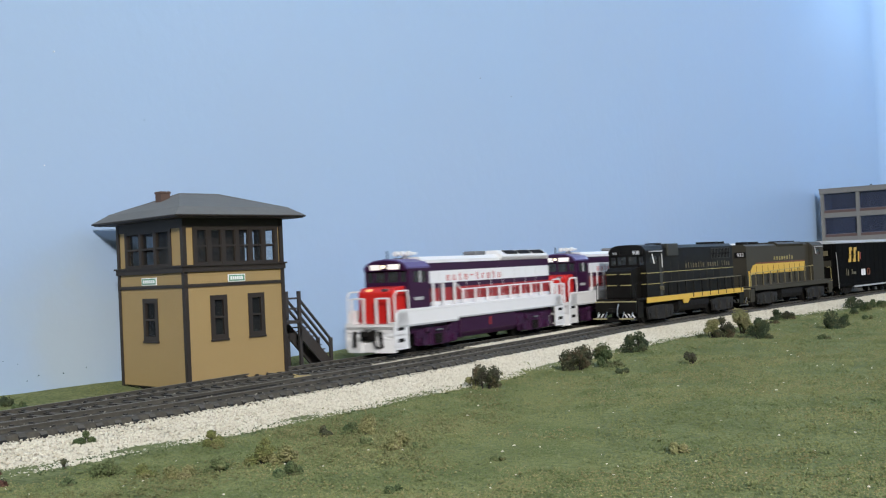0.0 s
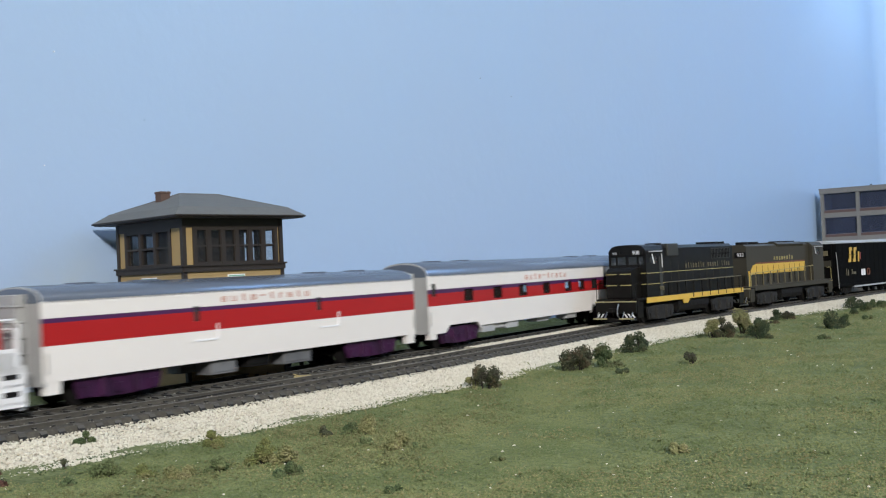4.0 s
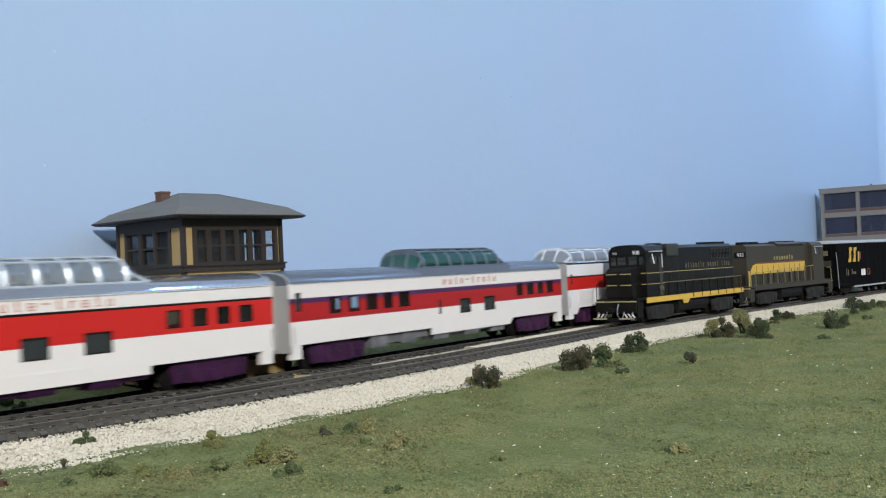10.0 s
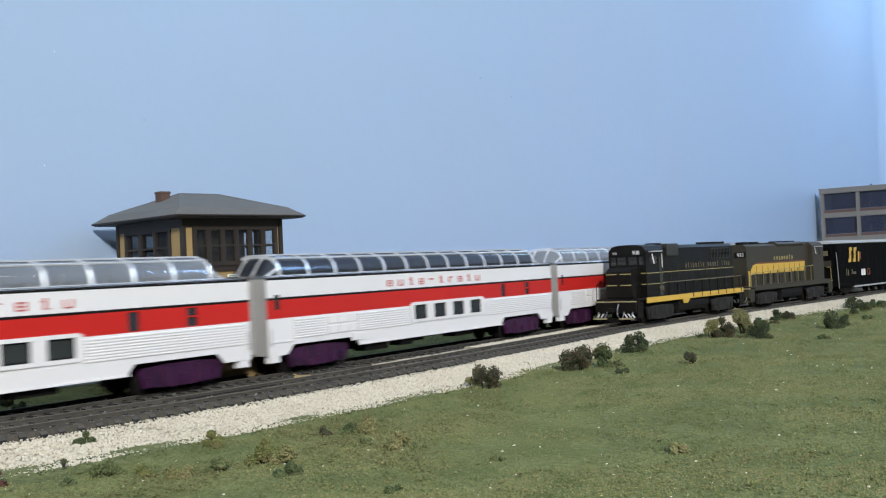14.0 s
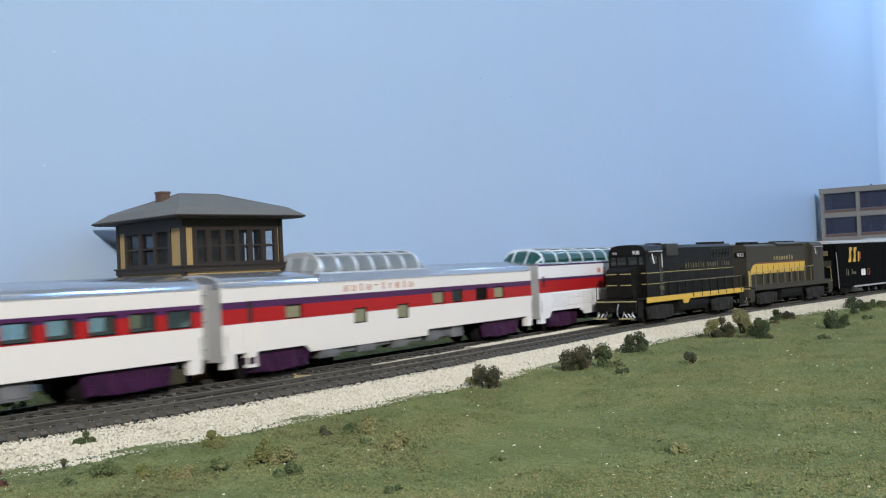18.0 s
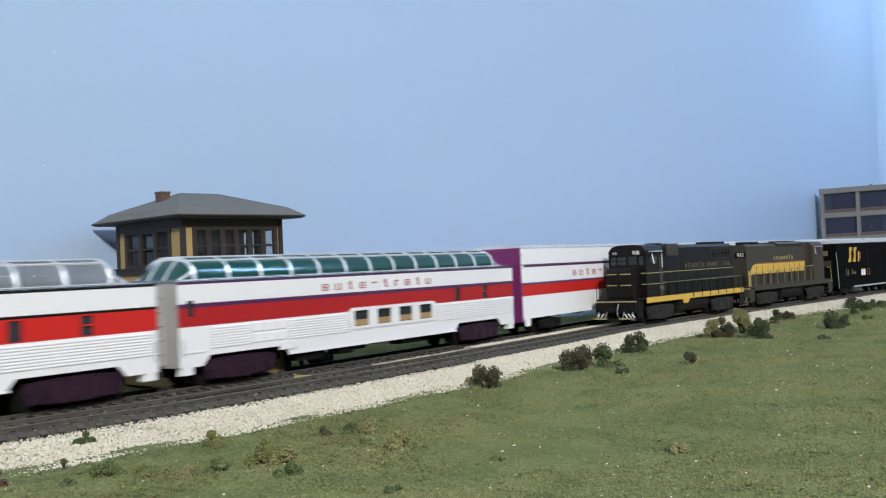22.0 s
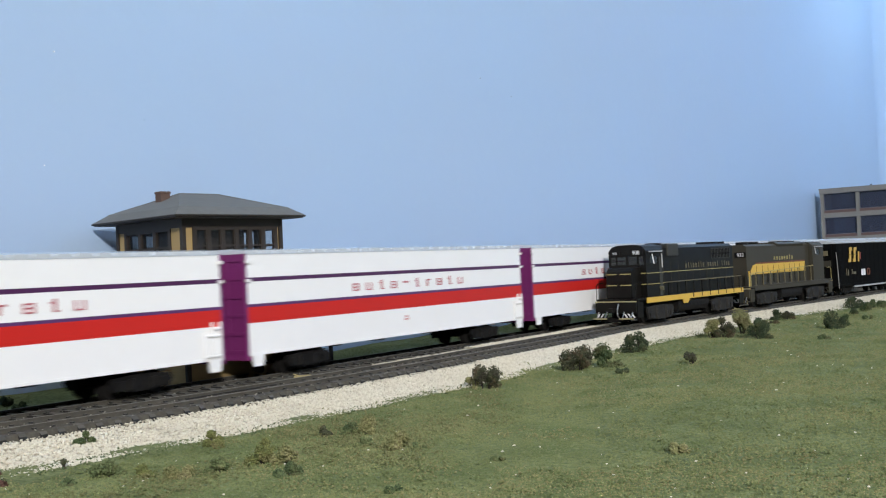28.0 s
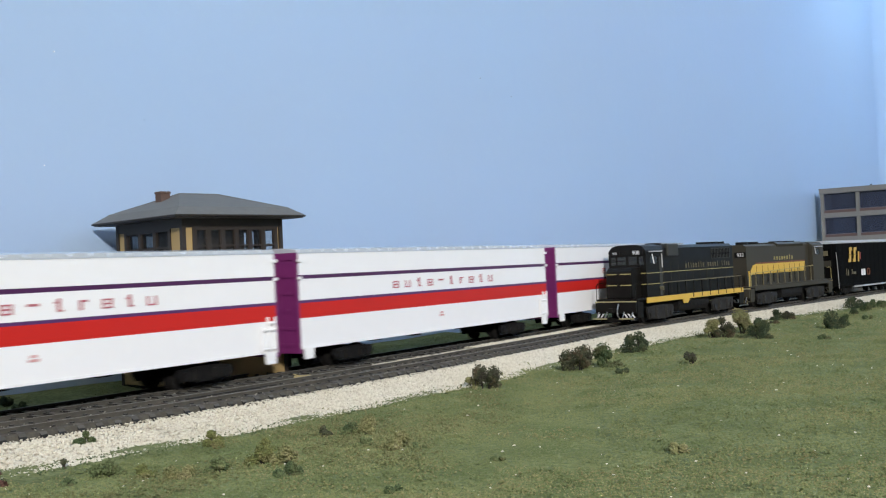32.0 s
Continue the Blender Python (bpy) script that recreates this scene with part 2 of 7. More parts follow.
GLASS_CLEAR = glass("clear_dome_plastic", (0.22, 0.24, 0.27), 0.15, 0.42, (0.86, 0.88, 0.9), 1.0)
GLASS_LOUNGE = glass("smoky_clear_dome_plastic", (0.19, 0.215, 0.235), 0.12, 0.70, (0.93, 0.97, 0.98), 1.0)
GLASS_HAZE = glass("hazy_grey_window_plastic", (0.105, 0.105, 0.098), 0.2, 0.2, (0.6, 0.62, 0.62))
GLASS_TEAL = glass("pale_teal_window_plastic", (0.14, 0.19, 0.19), 0.06, 0.86, (0.88, 0.97, 0.97))
GLASS_SEE = glass("clear_window_plastic", (0.06, 0.066, 0.064), 0.05, 0.90, (0.95, 0.97, 0.96))
GLASS_DARK = glass("dark_dome_plastic", (0.035, 0.04, 0.055), 0.14, 0.3, None, 1.0)
TRUCK_GREY = material("dusty_truck_paint", (0.028, 0.026, 0.024), 0.7, blotch=0.7, blotch_size=120, grain=0.4, grain_size=400, dark=(0.008, 0.0075, 0.007), spec=0.2)
GLASS_GREEN = glass("green_dome_plastic", (0.006, 0.075, 0.064), 0.14, 0.3, None, 1.0)
RACK_VIOLET = material("rack_violet_paint", (0.088, 0.026, 0.115), 0.32, blotch=0.3, blotch_size=60)
MAROON = material("maroon_lettering", (0.46, 0.13, 0.15), 0.5, grain=0.6, grain_size=900, dark=(0.25, 0.05, 0.07))
TABLE_GLASS = glass("dining_window_plastic", (0.035, 0.04, 0.05), 0.08, 0.3)
AMBER = material("olive_window_insert", (0.27, 0.25, 0.135), 0.4, chance=0.5, dark=(0.13, 0.14, 0.10))
LAMP_GLOW = glow("headlight_glow", (1.0, 0.85, 0.6), 2.0)
LENS_GOLD = glow("dim_gold_lens", (1.0, 0.62, 0.28), 0.35)
BOARD_GLOW = glow("lit_number_board", (1.0, 0.95, 0.88), 0.22)


# ---- plan: the main line, the siding and the room ----
class Line:
    """A centre line: a start, a heading and stretches of (length, curvature), tabled every 5 mm. d grows away to the right."""
    def __init__(self, x, y, heading, start, stretches):
        self.d0, self.step, pts = start, 0.005, []
        for length, k in stretches:
            for _ in range(round(length / self.step)):
                pts.append((x, y, heading))
                x += math.cos(heading + k * self.step / 2) * self.step
                y += math.sin(heading + k * self.step / 2) * self.step
                heading += k * self.step
        self.pts = pts

    def at(self, d):
        i = (d - self.d0) / self.step
        i = min(max(i, 0), len(self.pts) - 1.001)
        a, b, f = self.pts[int(i)], self.pts[int(i) + 1], i - int(i)
        return tuple(u + (v - u) * f for u, v in zip(a, b))


def offset(x, y, heading, side, z=0.0):
    """A point to the left (far side) of a line's place."""
    return (x - math.sin(heading) * side, y + math.cos(heading) * side, z)


H0 = 0.956488
# main line, tabled from far left (d = -7.4) to the far right round the corner
MAIN_X, MAIN_Y = -0.09517 - 0.018 * math.sin(H0), 0.45888 + 0.018 * math.cos(H0)
_lx, _ly, _h = MAIN_X, MAIN_Y, H0
for _ in range(70):
    _h -= 0.005 * 0.0676
    _lx, _ly = _lx - math.cos(_h) * 0.005, _ly - math.sin(_h) * 0.005
MAIN = Line(_lx - 7.05 * math.cos(_h), _ly - 7.05 * math.sin(_h), _h, -7.40,
            [(7.05, 0.0), (0.80, 0.0676), (0.30, -0.47), (0.40, 0.0), (0.84, -1 / 0.58), (6.3, 0.0)])


def through_points(pts, step=0.005):
    """A smooth centre line through a few places (Catmull-Rom), as a Line."""
    v = [Vector(p) for p in pts]
    v = [v[0] * 2 - v[1]] + v + [v[-1] * 2 - v[-2]]
    dense = []
    for a, b, c, d in zip(v, v[1:], v[2:], v[3:]):
        for i in range(60):
            t = i / 60
            dense.append(0.5 * ((2 * b) + (c - a) * t + (2 * a - 5 * b + 4 * c - d) * t * t + (3 * b - a - 3 * c + d) * t ** 3))
    line = Line(0, 0, 0, 0.0, [])
    pos, acc, out = dense[0], 0.0, []
    for p in dense[1:]:
        gap = (p - pos).length
        while acc + gap >= step:
            f = (step - acc) / gap
            pos = pos + (p - pos) * f
            out.append(pos.copy())
            gap, acc = (p - pos).length, 0.0
        acc += gap
        pos = p
    line.pts = []
    for i, p in enumerate(out[:-1]):
        w = out[i + 1] - p
        line.pts.append((p.x, p.y, math.atan2(w.y, w.x)))
    return line


def plan(l, n):
    """Place from a length along and a distance across the middle stretch of the siding."""
    return (0.552 * l - 0.834 * n, 0.834 * l + 0.552 * n)


SIDING = through_points([plan(-0.10, 0.3625), plan(0.05, 0.3475), plan(0.2127, 0.3228), plan(0.272, 0.3145), plan(0.34, 0.3090), plan(0.43, 0.3048), plan(0.53, 0.3040),
                         plan(0.62, 0.3035), (0.123, 0.7365), (0.241, 0.8795), (0.373, 1.0265), (0.543, 1.209), (0.72, 1.39), (0.92, 1.53), (1.2, 1.52), (1.6, 1.25), (2.4, 0.7)])

# backdrop wall: a straight run behind the line, then a rounded corner and a second run
WALL_AT, WALL_H = Vector((-0.2015, 0.4857)), radians(56.0)
WALL_D = Vector((math.cos(WALL_H), math.sin(WALL_H)))
WALL_N = Vector((-WALL_D.y, WALL_D.x))
CORNER = 2.10

# ---- the room ----
GROUND_Z = -0.0085


def wall_line(radius=0.08):
    """The wall's inner face in plan, from far left round the corner to far right."""
    pts = [WALL_AT + WALL_D * d for d in (-8.0, -4.0, -2.0, -1.0, -0.5, 0.0, 0.5, 1.0, 1.5)]
    c = WALL_AT + WALL_D * (CORNER - radius) - WALL_N * radius
    for i in range(13):
        a = math.pi / 2 * i / 12
        pts.append(c + WALL_N * radius * math.cos(a) + WALL_D * radius * math.sin(a))
    e = pts[-1]
    pts += [e - WALL_N * d for d in (0.5, 1.0, 2.0, 4.0, 7.5)]
    return pts


def build_room():
    line = wall_line()
    bm = bmesh.new()
    rings = []
    for i, p in enumerate(line):
        a, b = line[max(i - 1, 0)], line[min(i + 1, len(line) - 1)]
        d = (b - a).normalized()
        o = Vector((-d.y, d.x)) * 0.02
        rings.append([(p.x * 1000, p.y * 1000, -60), (p.x * 1000, p.y * 1000, 2090), ((p.x + o.x) * 1000, (p.y + o.y) * 1000, 2090), ((p.x + o.x) * 1000, (p.y + o.y) * 1000, -60)])
    loft(bm, rings)
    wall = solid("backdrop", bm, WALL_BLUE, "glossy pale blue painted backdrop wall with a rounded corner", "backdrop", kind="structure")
    smooth(wall)
    wall.data.set_sharp_from_angle(angle=radians(50))
    # small paint nicks on the wall
    for along, z, r, tone in ((0.0231, 0.1634, 0.7, WHITE), (0.0777, 0.1346, 0.35, UNDER), (0.0152, 0.1063, 0.6, WHITE), (0.4768, 0.1926, 0.7, ROOM_WALL), (-0.0033, 0.011, 0.35, UNDER), (0.0013, 0.0025, 0.4, UNDER),
                              (0.0075, 0.0045, 0.55, UNDER), (0.0213, 0.004, 0.5, UNDER), (0.0345, 0.0055, 0.4, UNDER), (-0.0108, 0.0131, 0.3, UNDER), (0.4267, 0.2019, 0.6, ROOM_WALL)):
        p = WALL_AT + WALL_D * along
        bm = bmesh.new()
        bmesh.ops.create_icosphere(bm, subdivisions=1, radius=r * 0.75, matrix=Matrix.Translation((p.x * 1000, p.y * 1000, z * 1000)))
        for v in bm.verts:
            v.co.z += 0.4 * (v.co.z - z * 1000) * noise.noise(v.co)
        part("paint_nick", bm, tone, wall)
    # the plain shell that closes the room
    shell = thing("room_shell", "plain pale room walls behind the layout", "wall", kind="structure")
    bm = boxes((-6200, 9800, -8200, -8100, -1000, 2100), (-6300, -6200, -8200, 4200, -1000, 2100), (9700, 9800, -8200, 4200, -1000, 2100), (-6200, 9800, 4100, 4200, -1000, 2100))
    part("wall_panel", bm, ROOM_WALL, shell)
    solid("ceiling", boxes((-6300, 9800, -8200, 4200, 2100, 2150)), CEILING, "flat white ceiling", "ceiling", kind="structure")
    solid("floor", boxes((-6300, 9800, -8200, 4200, -1050, -1000)), FLOOR, "grey concrete floor below the layout", "floor", kind="structure")


build_room()


# ---- ground of the layout ----
def ground_height(x, y):
    """Gently uneven turf, in metres."""
    z = GROUND_Z + 0.0012 * noise.noise(Vector((x * 9, y * 9, 0.3))) + 0.0008 * noise.noise(Vector((x * 40, y * 40, 1.7)))
    w = (Vector((x, y)) - WALL_AT).dot(WALL_N)
    if w > -0.055:
        z = -0.0055 + 0.0015 * noise.noise(Vector((x * 25, y * 25, 4.0)))
        along = (Vector((x, y)) - WALL_AT).dot(WALL_D)
        z += max(0, (w + 0.03) / 0.03) * (0.0015 + 0.004 * max(0.0, noise.noise(Vector((along * 14 + 3.1, 0.5, 7.7)))))
    return z


def grid_sheet(us, vs, place):
    bm = bmesh.new()
    rows = [[bm.verts.new(place(u, v)) for v in vs] for u in us]
    for a, b in zip(rows, rows[1:]):
        for i in range(len(vs) - 1):
            bm.faces.new((a[i], b[i], b[i + 1], a[i + 1]))
    bmesh.ops.recalc_face_normals(bm, faces=bm.faces)
    return bm


def build_ground():
    us = [-8.0, -5, -3, -1.6, -0.8] + [-0.4 + 0.008 * i for i in range(226)] + [1.45, 1.6, 1.8, 2.095]
    vs = [-1.6, -1.2, -0.9] + [-0.72 + 0.008 * i for i in range(91)]

    def place(u, v):
        p = WALL_AT + WALL_D * u + WALL_N * v
        return (p.x * 1000, p.y * 1000, ground_height(p.x, p.y) * 1000)
    ob = solid("ground", grid_sheet(us, vs, place), TURF, "uneven green turf covering of the layout board", "ground", kind="structure")
    smooth(ob)
    e = WALL_AT + WALL_D * CORNER
    bm = bmesh.new()
    pts = [(e - WALL_N * 1.6 - WALL_D * 1.6), (e - WALL_N * 1.6), (e - WALL_N * 8), (e - WALL_N * 8 - WALL_D * 1.6)]
    prism(bm, [(p.x * 1000, p.y * 1000) for p in pts], -20, -9, axis=2)
    solid("layout_board", bm, TURF, "green covered layout board along the second wall", "ground", kind="structure")
    bm = bmesh.new()
    pts = [WALL_AT - WALL_D * 8 - WALL_N * 1.6, WALL_AT + WALL_D * CORNER - WALL_N * 1.6, WALL_AT + WALL_D * CORNER, WALL_AT - WALL_D * 8]
    prism(bm, [(p.x * 1000, p.y * 1000) for p in pts], -60, -22, axis=2)
    solid("layout_board", bm, ROOM_WALL, "pale wooden layout table board under the turf", "table", kind="structure")


build_ground()


def ribbon(line, i0, i1, section, step=2):
    """A cross-section of (side, z) in mm carried along a line from index i0 to i1."""
    bm = bmesh.new()
    rings = []
    for i in range(i0, i1, step):
        x, y, h = line.pts[i]
        rings.append([[c * 1000 for c in offset(x, y, h, s / 1000, z / 1000)] for s, z in section])
    loft(bm, rings)
    return bm


def main_i(d):
    return round((d + 7.40) / 0.005)


# roadbed and the shoulder of pale gravel
BED = [(-16.2, -1.8), (-20, -9), (33, -9), (27, -4.0), (19, -1.8)]
solid("main_roadbed", ribbon(MAIN, main_i(-7.3), main_i(1.2), BED, 4), ROADBED, "dark grey weathered roadbed under the main line", "roadbed", kind="structure")
solid("siding_roadbed", ribbon(SIDING, 6, 290, [(-15.4, -1.62), (-16.4, -3.4), (-17.0, -5.6), (-20, -9.2), (24, -9.2), (20, -3.0), (10, -1.7)], 2), ROADBED, "dark grey weathered roadbed under the siding", "roadbed", kind="structure")
SHOULDER_FOOT = [(-44, -8.9), (-51, -9.4), (-52, -11), (-17, -11)]
for near, i0, i1 in (([(-16.9, -5.6), (-17.6, -4.8), (-24, -5.9)], 6, 113), ([(-16.9, -4.6), (-18.5, -4.3), (-24, -5.2)], 112, 290)):
    solid("gravel_shoulder", ribbon(SIDING, i0, i1, near + SHOULDER_FOOT, 2), GRAVEL_BED, "shoulder of pale cream gravel beside the siding", "gravel", kind="structure")


# ---- track ----
STAIN = material("blackened_rail", (0.03, 0.028, 0.026), 0.6, 0.3, grain=0.4, grain_size=300)
RAIL_SECTION = [(-0.45, 0), (-0.45, -0.5), (-0.2, -0.7), (-0.2, -1.6), (-0.9, -1.75), (-0.9, -2.05), (0.9, -2.05), (0.9, -1.75), (0.2, -1.6), (0.2, -0.7), (0.45, -0.5), (0.45, 0)]


def lay_rail(parent, line, i0, i1, side, mat):
    body = part("rail", ribbon(line, i0, i1, [(side + s, z - 0.08) for s, z in RAIL_SECTION], 2), mat, parent)
    part("railhead", ribbon(line, i0, i1, [(side - 0.4, -0.09), (side + 0.4, -0.09), (side + 0.4, 0.0), (side - 0.4, 0.0)], 2), RAIL_TOP, body)


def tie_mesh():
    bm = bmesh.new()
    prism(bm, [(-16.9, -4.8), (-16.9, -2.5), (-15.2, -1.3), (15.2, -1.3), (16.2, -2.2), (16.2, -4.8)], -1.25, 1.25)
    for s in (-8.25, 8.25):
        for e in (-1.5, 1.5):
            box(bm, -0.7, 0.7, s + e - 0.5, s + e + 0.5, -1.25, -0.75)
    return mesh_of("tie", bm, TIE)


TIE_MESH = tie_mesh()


def lay_ties(parent, line, i0, i1, zshift=0.0):
    pitch, d = 0.0070, i0 * 0.005
    while d < i1 * 0.005:
        k = d / 0.005
        a, b, f = line.pts[int(k)], line.pts[min(int(k) + 1, len(line.pts) - 1)], k - int(k)
        x, y, h = (u + (v - u) * f for u, v in zip(a, b))
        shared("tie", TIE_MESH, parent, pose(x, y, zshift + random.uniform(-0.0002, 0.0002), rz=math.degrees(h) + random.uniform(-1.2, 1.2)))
        d += pitch * random.uniform(0.96, 1.04)


def build_track():
    main = thing("main_track", "weathered model railway main line with dark ties", "track", kind="structure")
    for s in (-8.25, 8.25):
        lay_rail(main, MAIN, main_i(-7.3), main_i(7.9), s, RAIL)
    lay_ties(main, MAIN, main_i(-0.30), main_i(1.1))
    siding = thing("siding_track", "weathered siding track running beside the main line", "track", kind="structure")
    for s in (-8.25, 8.25):
        lay_rail(siding, SIDING, 6, 400, s, SIDING_RAIL)
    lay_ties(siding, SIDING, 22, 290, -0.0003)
    for i0, i1, s in ((77, 88, 6.0), (83, 95, -6.0)):
        part("guard_rail", ribbon(SIDING, i0, i1, [(s + a * 0.6, z * 0.5 - 0.95) for a, z in RAIL_SECTION], 1), STAIN, siding)


build_track()


# ---- vehicles ----
def bogie(parent, x, material, axles, wheelbase, side=15.5, wheel_r=5.2, name="truck", frame_h=(2.6, 9.5)):
    """A truck: side frames with journals, a bolster and wheelsets."""
    t = part(name, boxes((x - 4, x + 4, -13, 13, 5.5, 9.5)), UNDER, parent)
    bm = bmesh.new()
    half = wheelbase / 2
    for y in (-side, side - 1.6):
        lo, hi = frame_h
        prism(bm, [(x - half - 5, hi - 3.2), (x - half - 4, hi - 1), (x - half * 0.45, hi), (x + half * 0.45, hi), (x + half + 4, hi - 1), (x + half + 5, hi - 3.2),
                   (x + half + 3, lo + 0.6), (x + half - 3, lo + 0.6), (x + half * 0.4, lo), (x - half * 0.4, lo), (x - half + 3, lo + 0.6), (x - half - 3, lo + 0.6)], y, y + 1.6, axis=1)
        for i in range(axles):
            ax = x - half + wheelbase * i / (axles - 1)
            box(bm, ax - 1.7, ax + 1.7, y - 0.7, y + 2.3, 3.6, 7.4)
        for sx in (-1, 1):
            rod(bm, (x + sx * half * 0.5, y + (0.2 if y < 0 else 1.4), lo + 1), (x + sx * half * 0.5, y + (0.2 if y < 0 else 1.4), hi - 1.5), 1.5, 8)
    part("side_frame", bm, material, t)
    for i in range(axles):
        ax = x - half + wheelbase * i / (axles - 1)
        bm = bmesh.new()
        for s in (-1, 1):
            disc(bm, ax, wheel_r, s * 7.2, s * 9.6, wheel_r, 20)
            disc(bm, ax, wheel_r, s * 6.6, s * 7.2, wheel_r + 0.6, 20)
        disc(bm, ax, wheel_r, -7, 7, 1.0, 8)
        part("wheelset", bm, UNDER, t)
    return t


def coupler(parent, x, way, z=10.0, material=None):
    bm = boxes((min(x, x + way * 6.5), max(x, x + way * 6.5), -0.9, 0.9, z - 0.9, z + 0.9), (x + way * 6.5 - 1.3, x + way * 6.5 + 1.3, -1.9, 1.9, z - 1.4, z + 1.4))
    part("coupler", soften(bm, 0.25), material or UNDER, parent)


def pierced(bm, x0, x1, z0, z1, y0, y1, holes):
    """A plate in one piece with rectangular openings right through it."""
    holes = [(max(a, x0), min(b, x1), max(c, z0), min(d, z1)) for a, b, c, d in holes]
    holes = [h for h in holes if h[1] - h[0] > 0.05 and h[3] - h[2] > 0.05]
    xs = sorted({round(v, 4) for v in (x0, x1, *[w for h in holes for w in h[:2]])})
    zs = sorted({round(v, 4) for v in (z0, z1, *[w for h in holes for w in h[2:]])})

    def full(i, k):
        if not (0 <= i < len(xs) - 1 and 0 <= k < len(zs) - 1):
            return False
        mx, mz = (xs[i] + xs[i + 1]) / 2, (zs[k] + zs[k + 1]) / 2
        return not any(a < mx < b and c < mz < d for a, b, c, d in holes)
    made = {}

    def v(i, y, k):
        if (i, y, k) not in made:
            made[i, y, k] = bm.verts.new((xs[i], y, zs[k]))
        return made[i, y, k]
    for i in range(len(xs) - 1):
        for k in range(len(zs) - 1):
            if not full(i, k):
                continue
            bm.faces.new((v(i, y0, k), v(i + 1, y0, k), v(i + 1, y0, k + 1), v(i, y0, k + 1)))
            bm.faces.new((v(i, y1, k), v(i, y1, k + 1), v(i + 1, y1, k + 1), v(i + 1, y1, k)))
            if not full(i - 1, k):
                bm.faces.new((v(i, y0, k), v(i, y0, k + 1), v(i, y1, k + 1), v(i, y1, k)))
            if not full(i + 1, k):
                bm.faces.new((v(i + 1, y0, k), v(i + 1, y1, k), v(i + 1, y1, k + 1), v(i + 1, y0, k + 1)))
            if not full(i, k - 1):
                bm.faces.new((v(i, y0, k), v(i, y1, k), v(i + 1, y1, k), v(i + 1, y0, k)))
            if not full(i, k + 1):
                bm.faces.new((v(i, y0, k + 1), v(i + 1, y0, k + 1), v(i + 1, y1, k + 1), v(i, y1, k + 1)))


def banded_sides(parent, length, half, bands, holes, thick=1.2, x0=0.0):
    """Both sides of a body as painted bands, each a part, with window openings through them."""
    for name, z0, z1, mat in bands:
        for s in (-1, 1):
            bm = bmesh.new()
            ya, yb = sorted((s * half, s * (half - thick)))
            pierced(bm, x0 - length / 2, x0 + length / 2, z0, z1, ya, yb, holes)
            part(name, bm, mat, parent)


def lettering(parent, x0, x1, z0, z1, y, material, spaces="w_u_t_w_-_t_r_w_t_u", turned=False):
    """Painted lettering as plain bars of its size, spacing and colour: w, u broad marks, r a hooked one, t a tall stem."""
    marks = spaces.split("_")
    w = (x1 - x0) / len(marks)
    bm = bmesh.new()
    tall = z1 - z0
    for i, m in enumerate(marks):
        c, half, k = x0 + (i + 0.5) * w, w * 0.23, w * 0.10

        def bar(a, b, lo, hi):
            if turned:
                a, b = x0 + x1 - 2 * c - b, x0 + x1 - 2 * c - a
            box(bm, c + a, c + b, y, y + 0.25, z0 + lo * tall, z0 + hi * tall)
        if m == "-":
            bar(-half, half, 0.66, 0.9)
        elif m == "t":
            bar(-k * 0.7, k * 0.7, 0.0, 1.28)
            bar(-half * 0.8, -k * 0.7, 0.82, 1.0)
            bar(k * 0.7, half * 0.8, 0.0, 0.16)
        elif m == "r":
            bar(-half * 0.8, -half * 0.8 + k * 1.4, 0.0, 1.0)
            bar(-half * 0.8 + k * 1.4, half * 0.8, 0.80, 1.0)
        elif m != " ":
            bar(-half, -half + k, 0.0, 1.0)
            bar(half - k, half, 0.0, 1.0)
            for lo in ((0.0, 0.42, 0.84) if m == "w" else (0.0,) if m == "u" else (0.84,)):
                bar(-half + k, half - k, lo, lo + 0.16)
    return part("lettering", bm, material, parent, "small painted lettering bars")


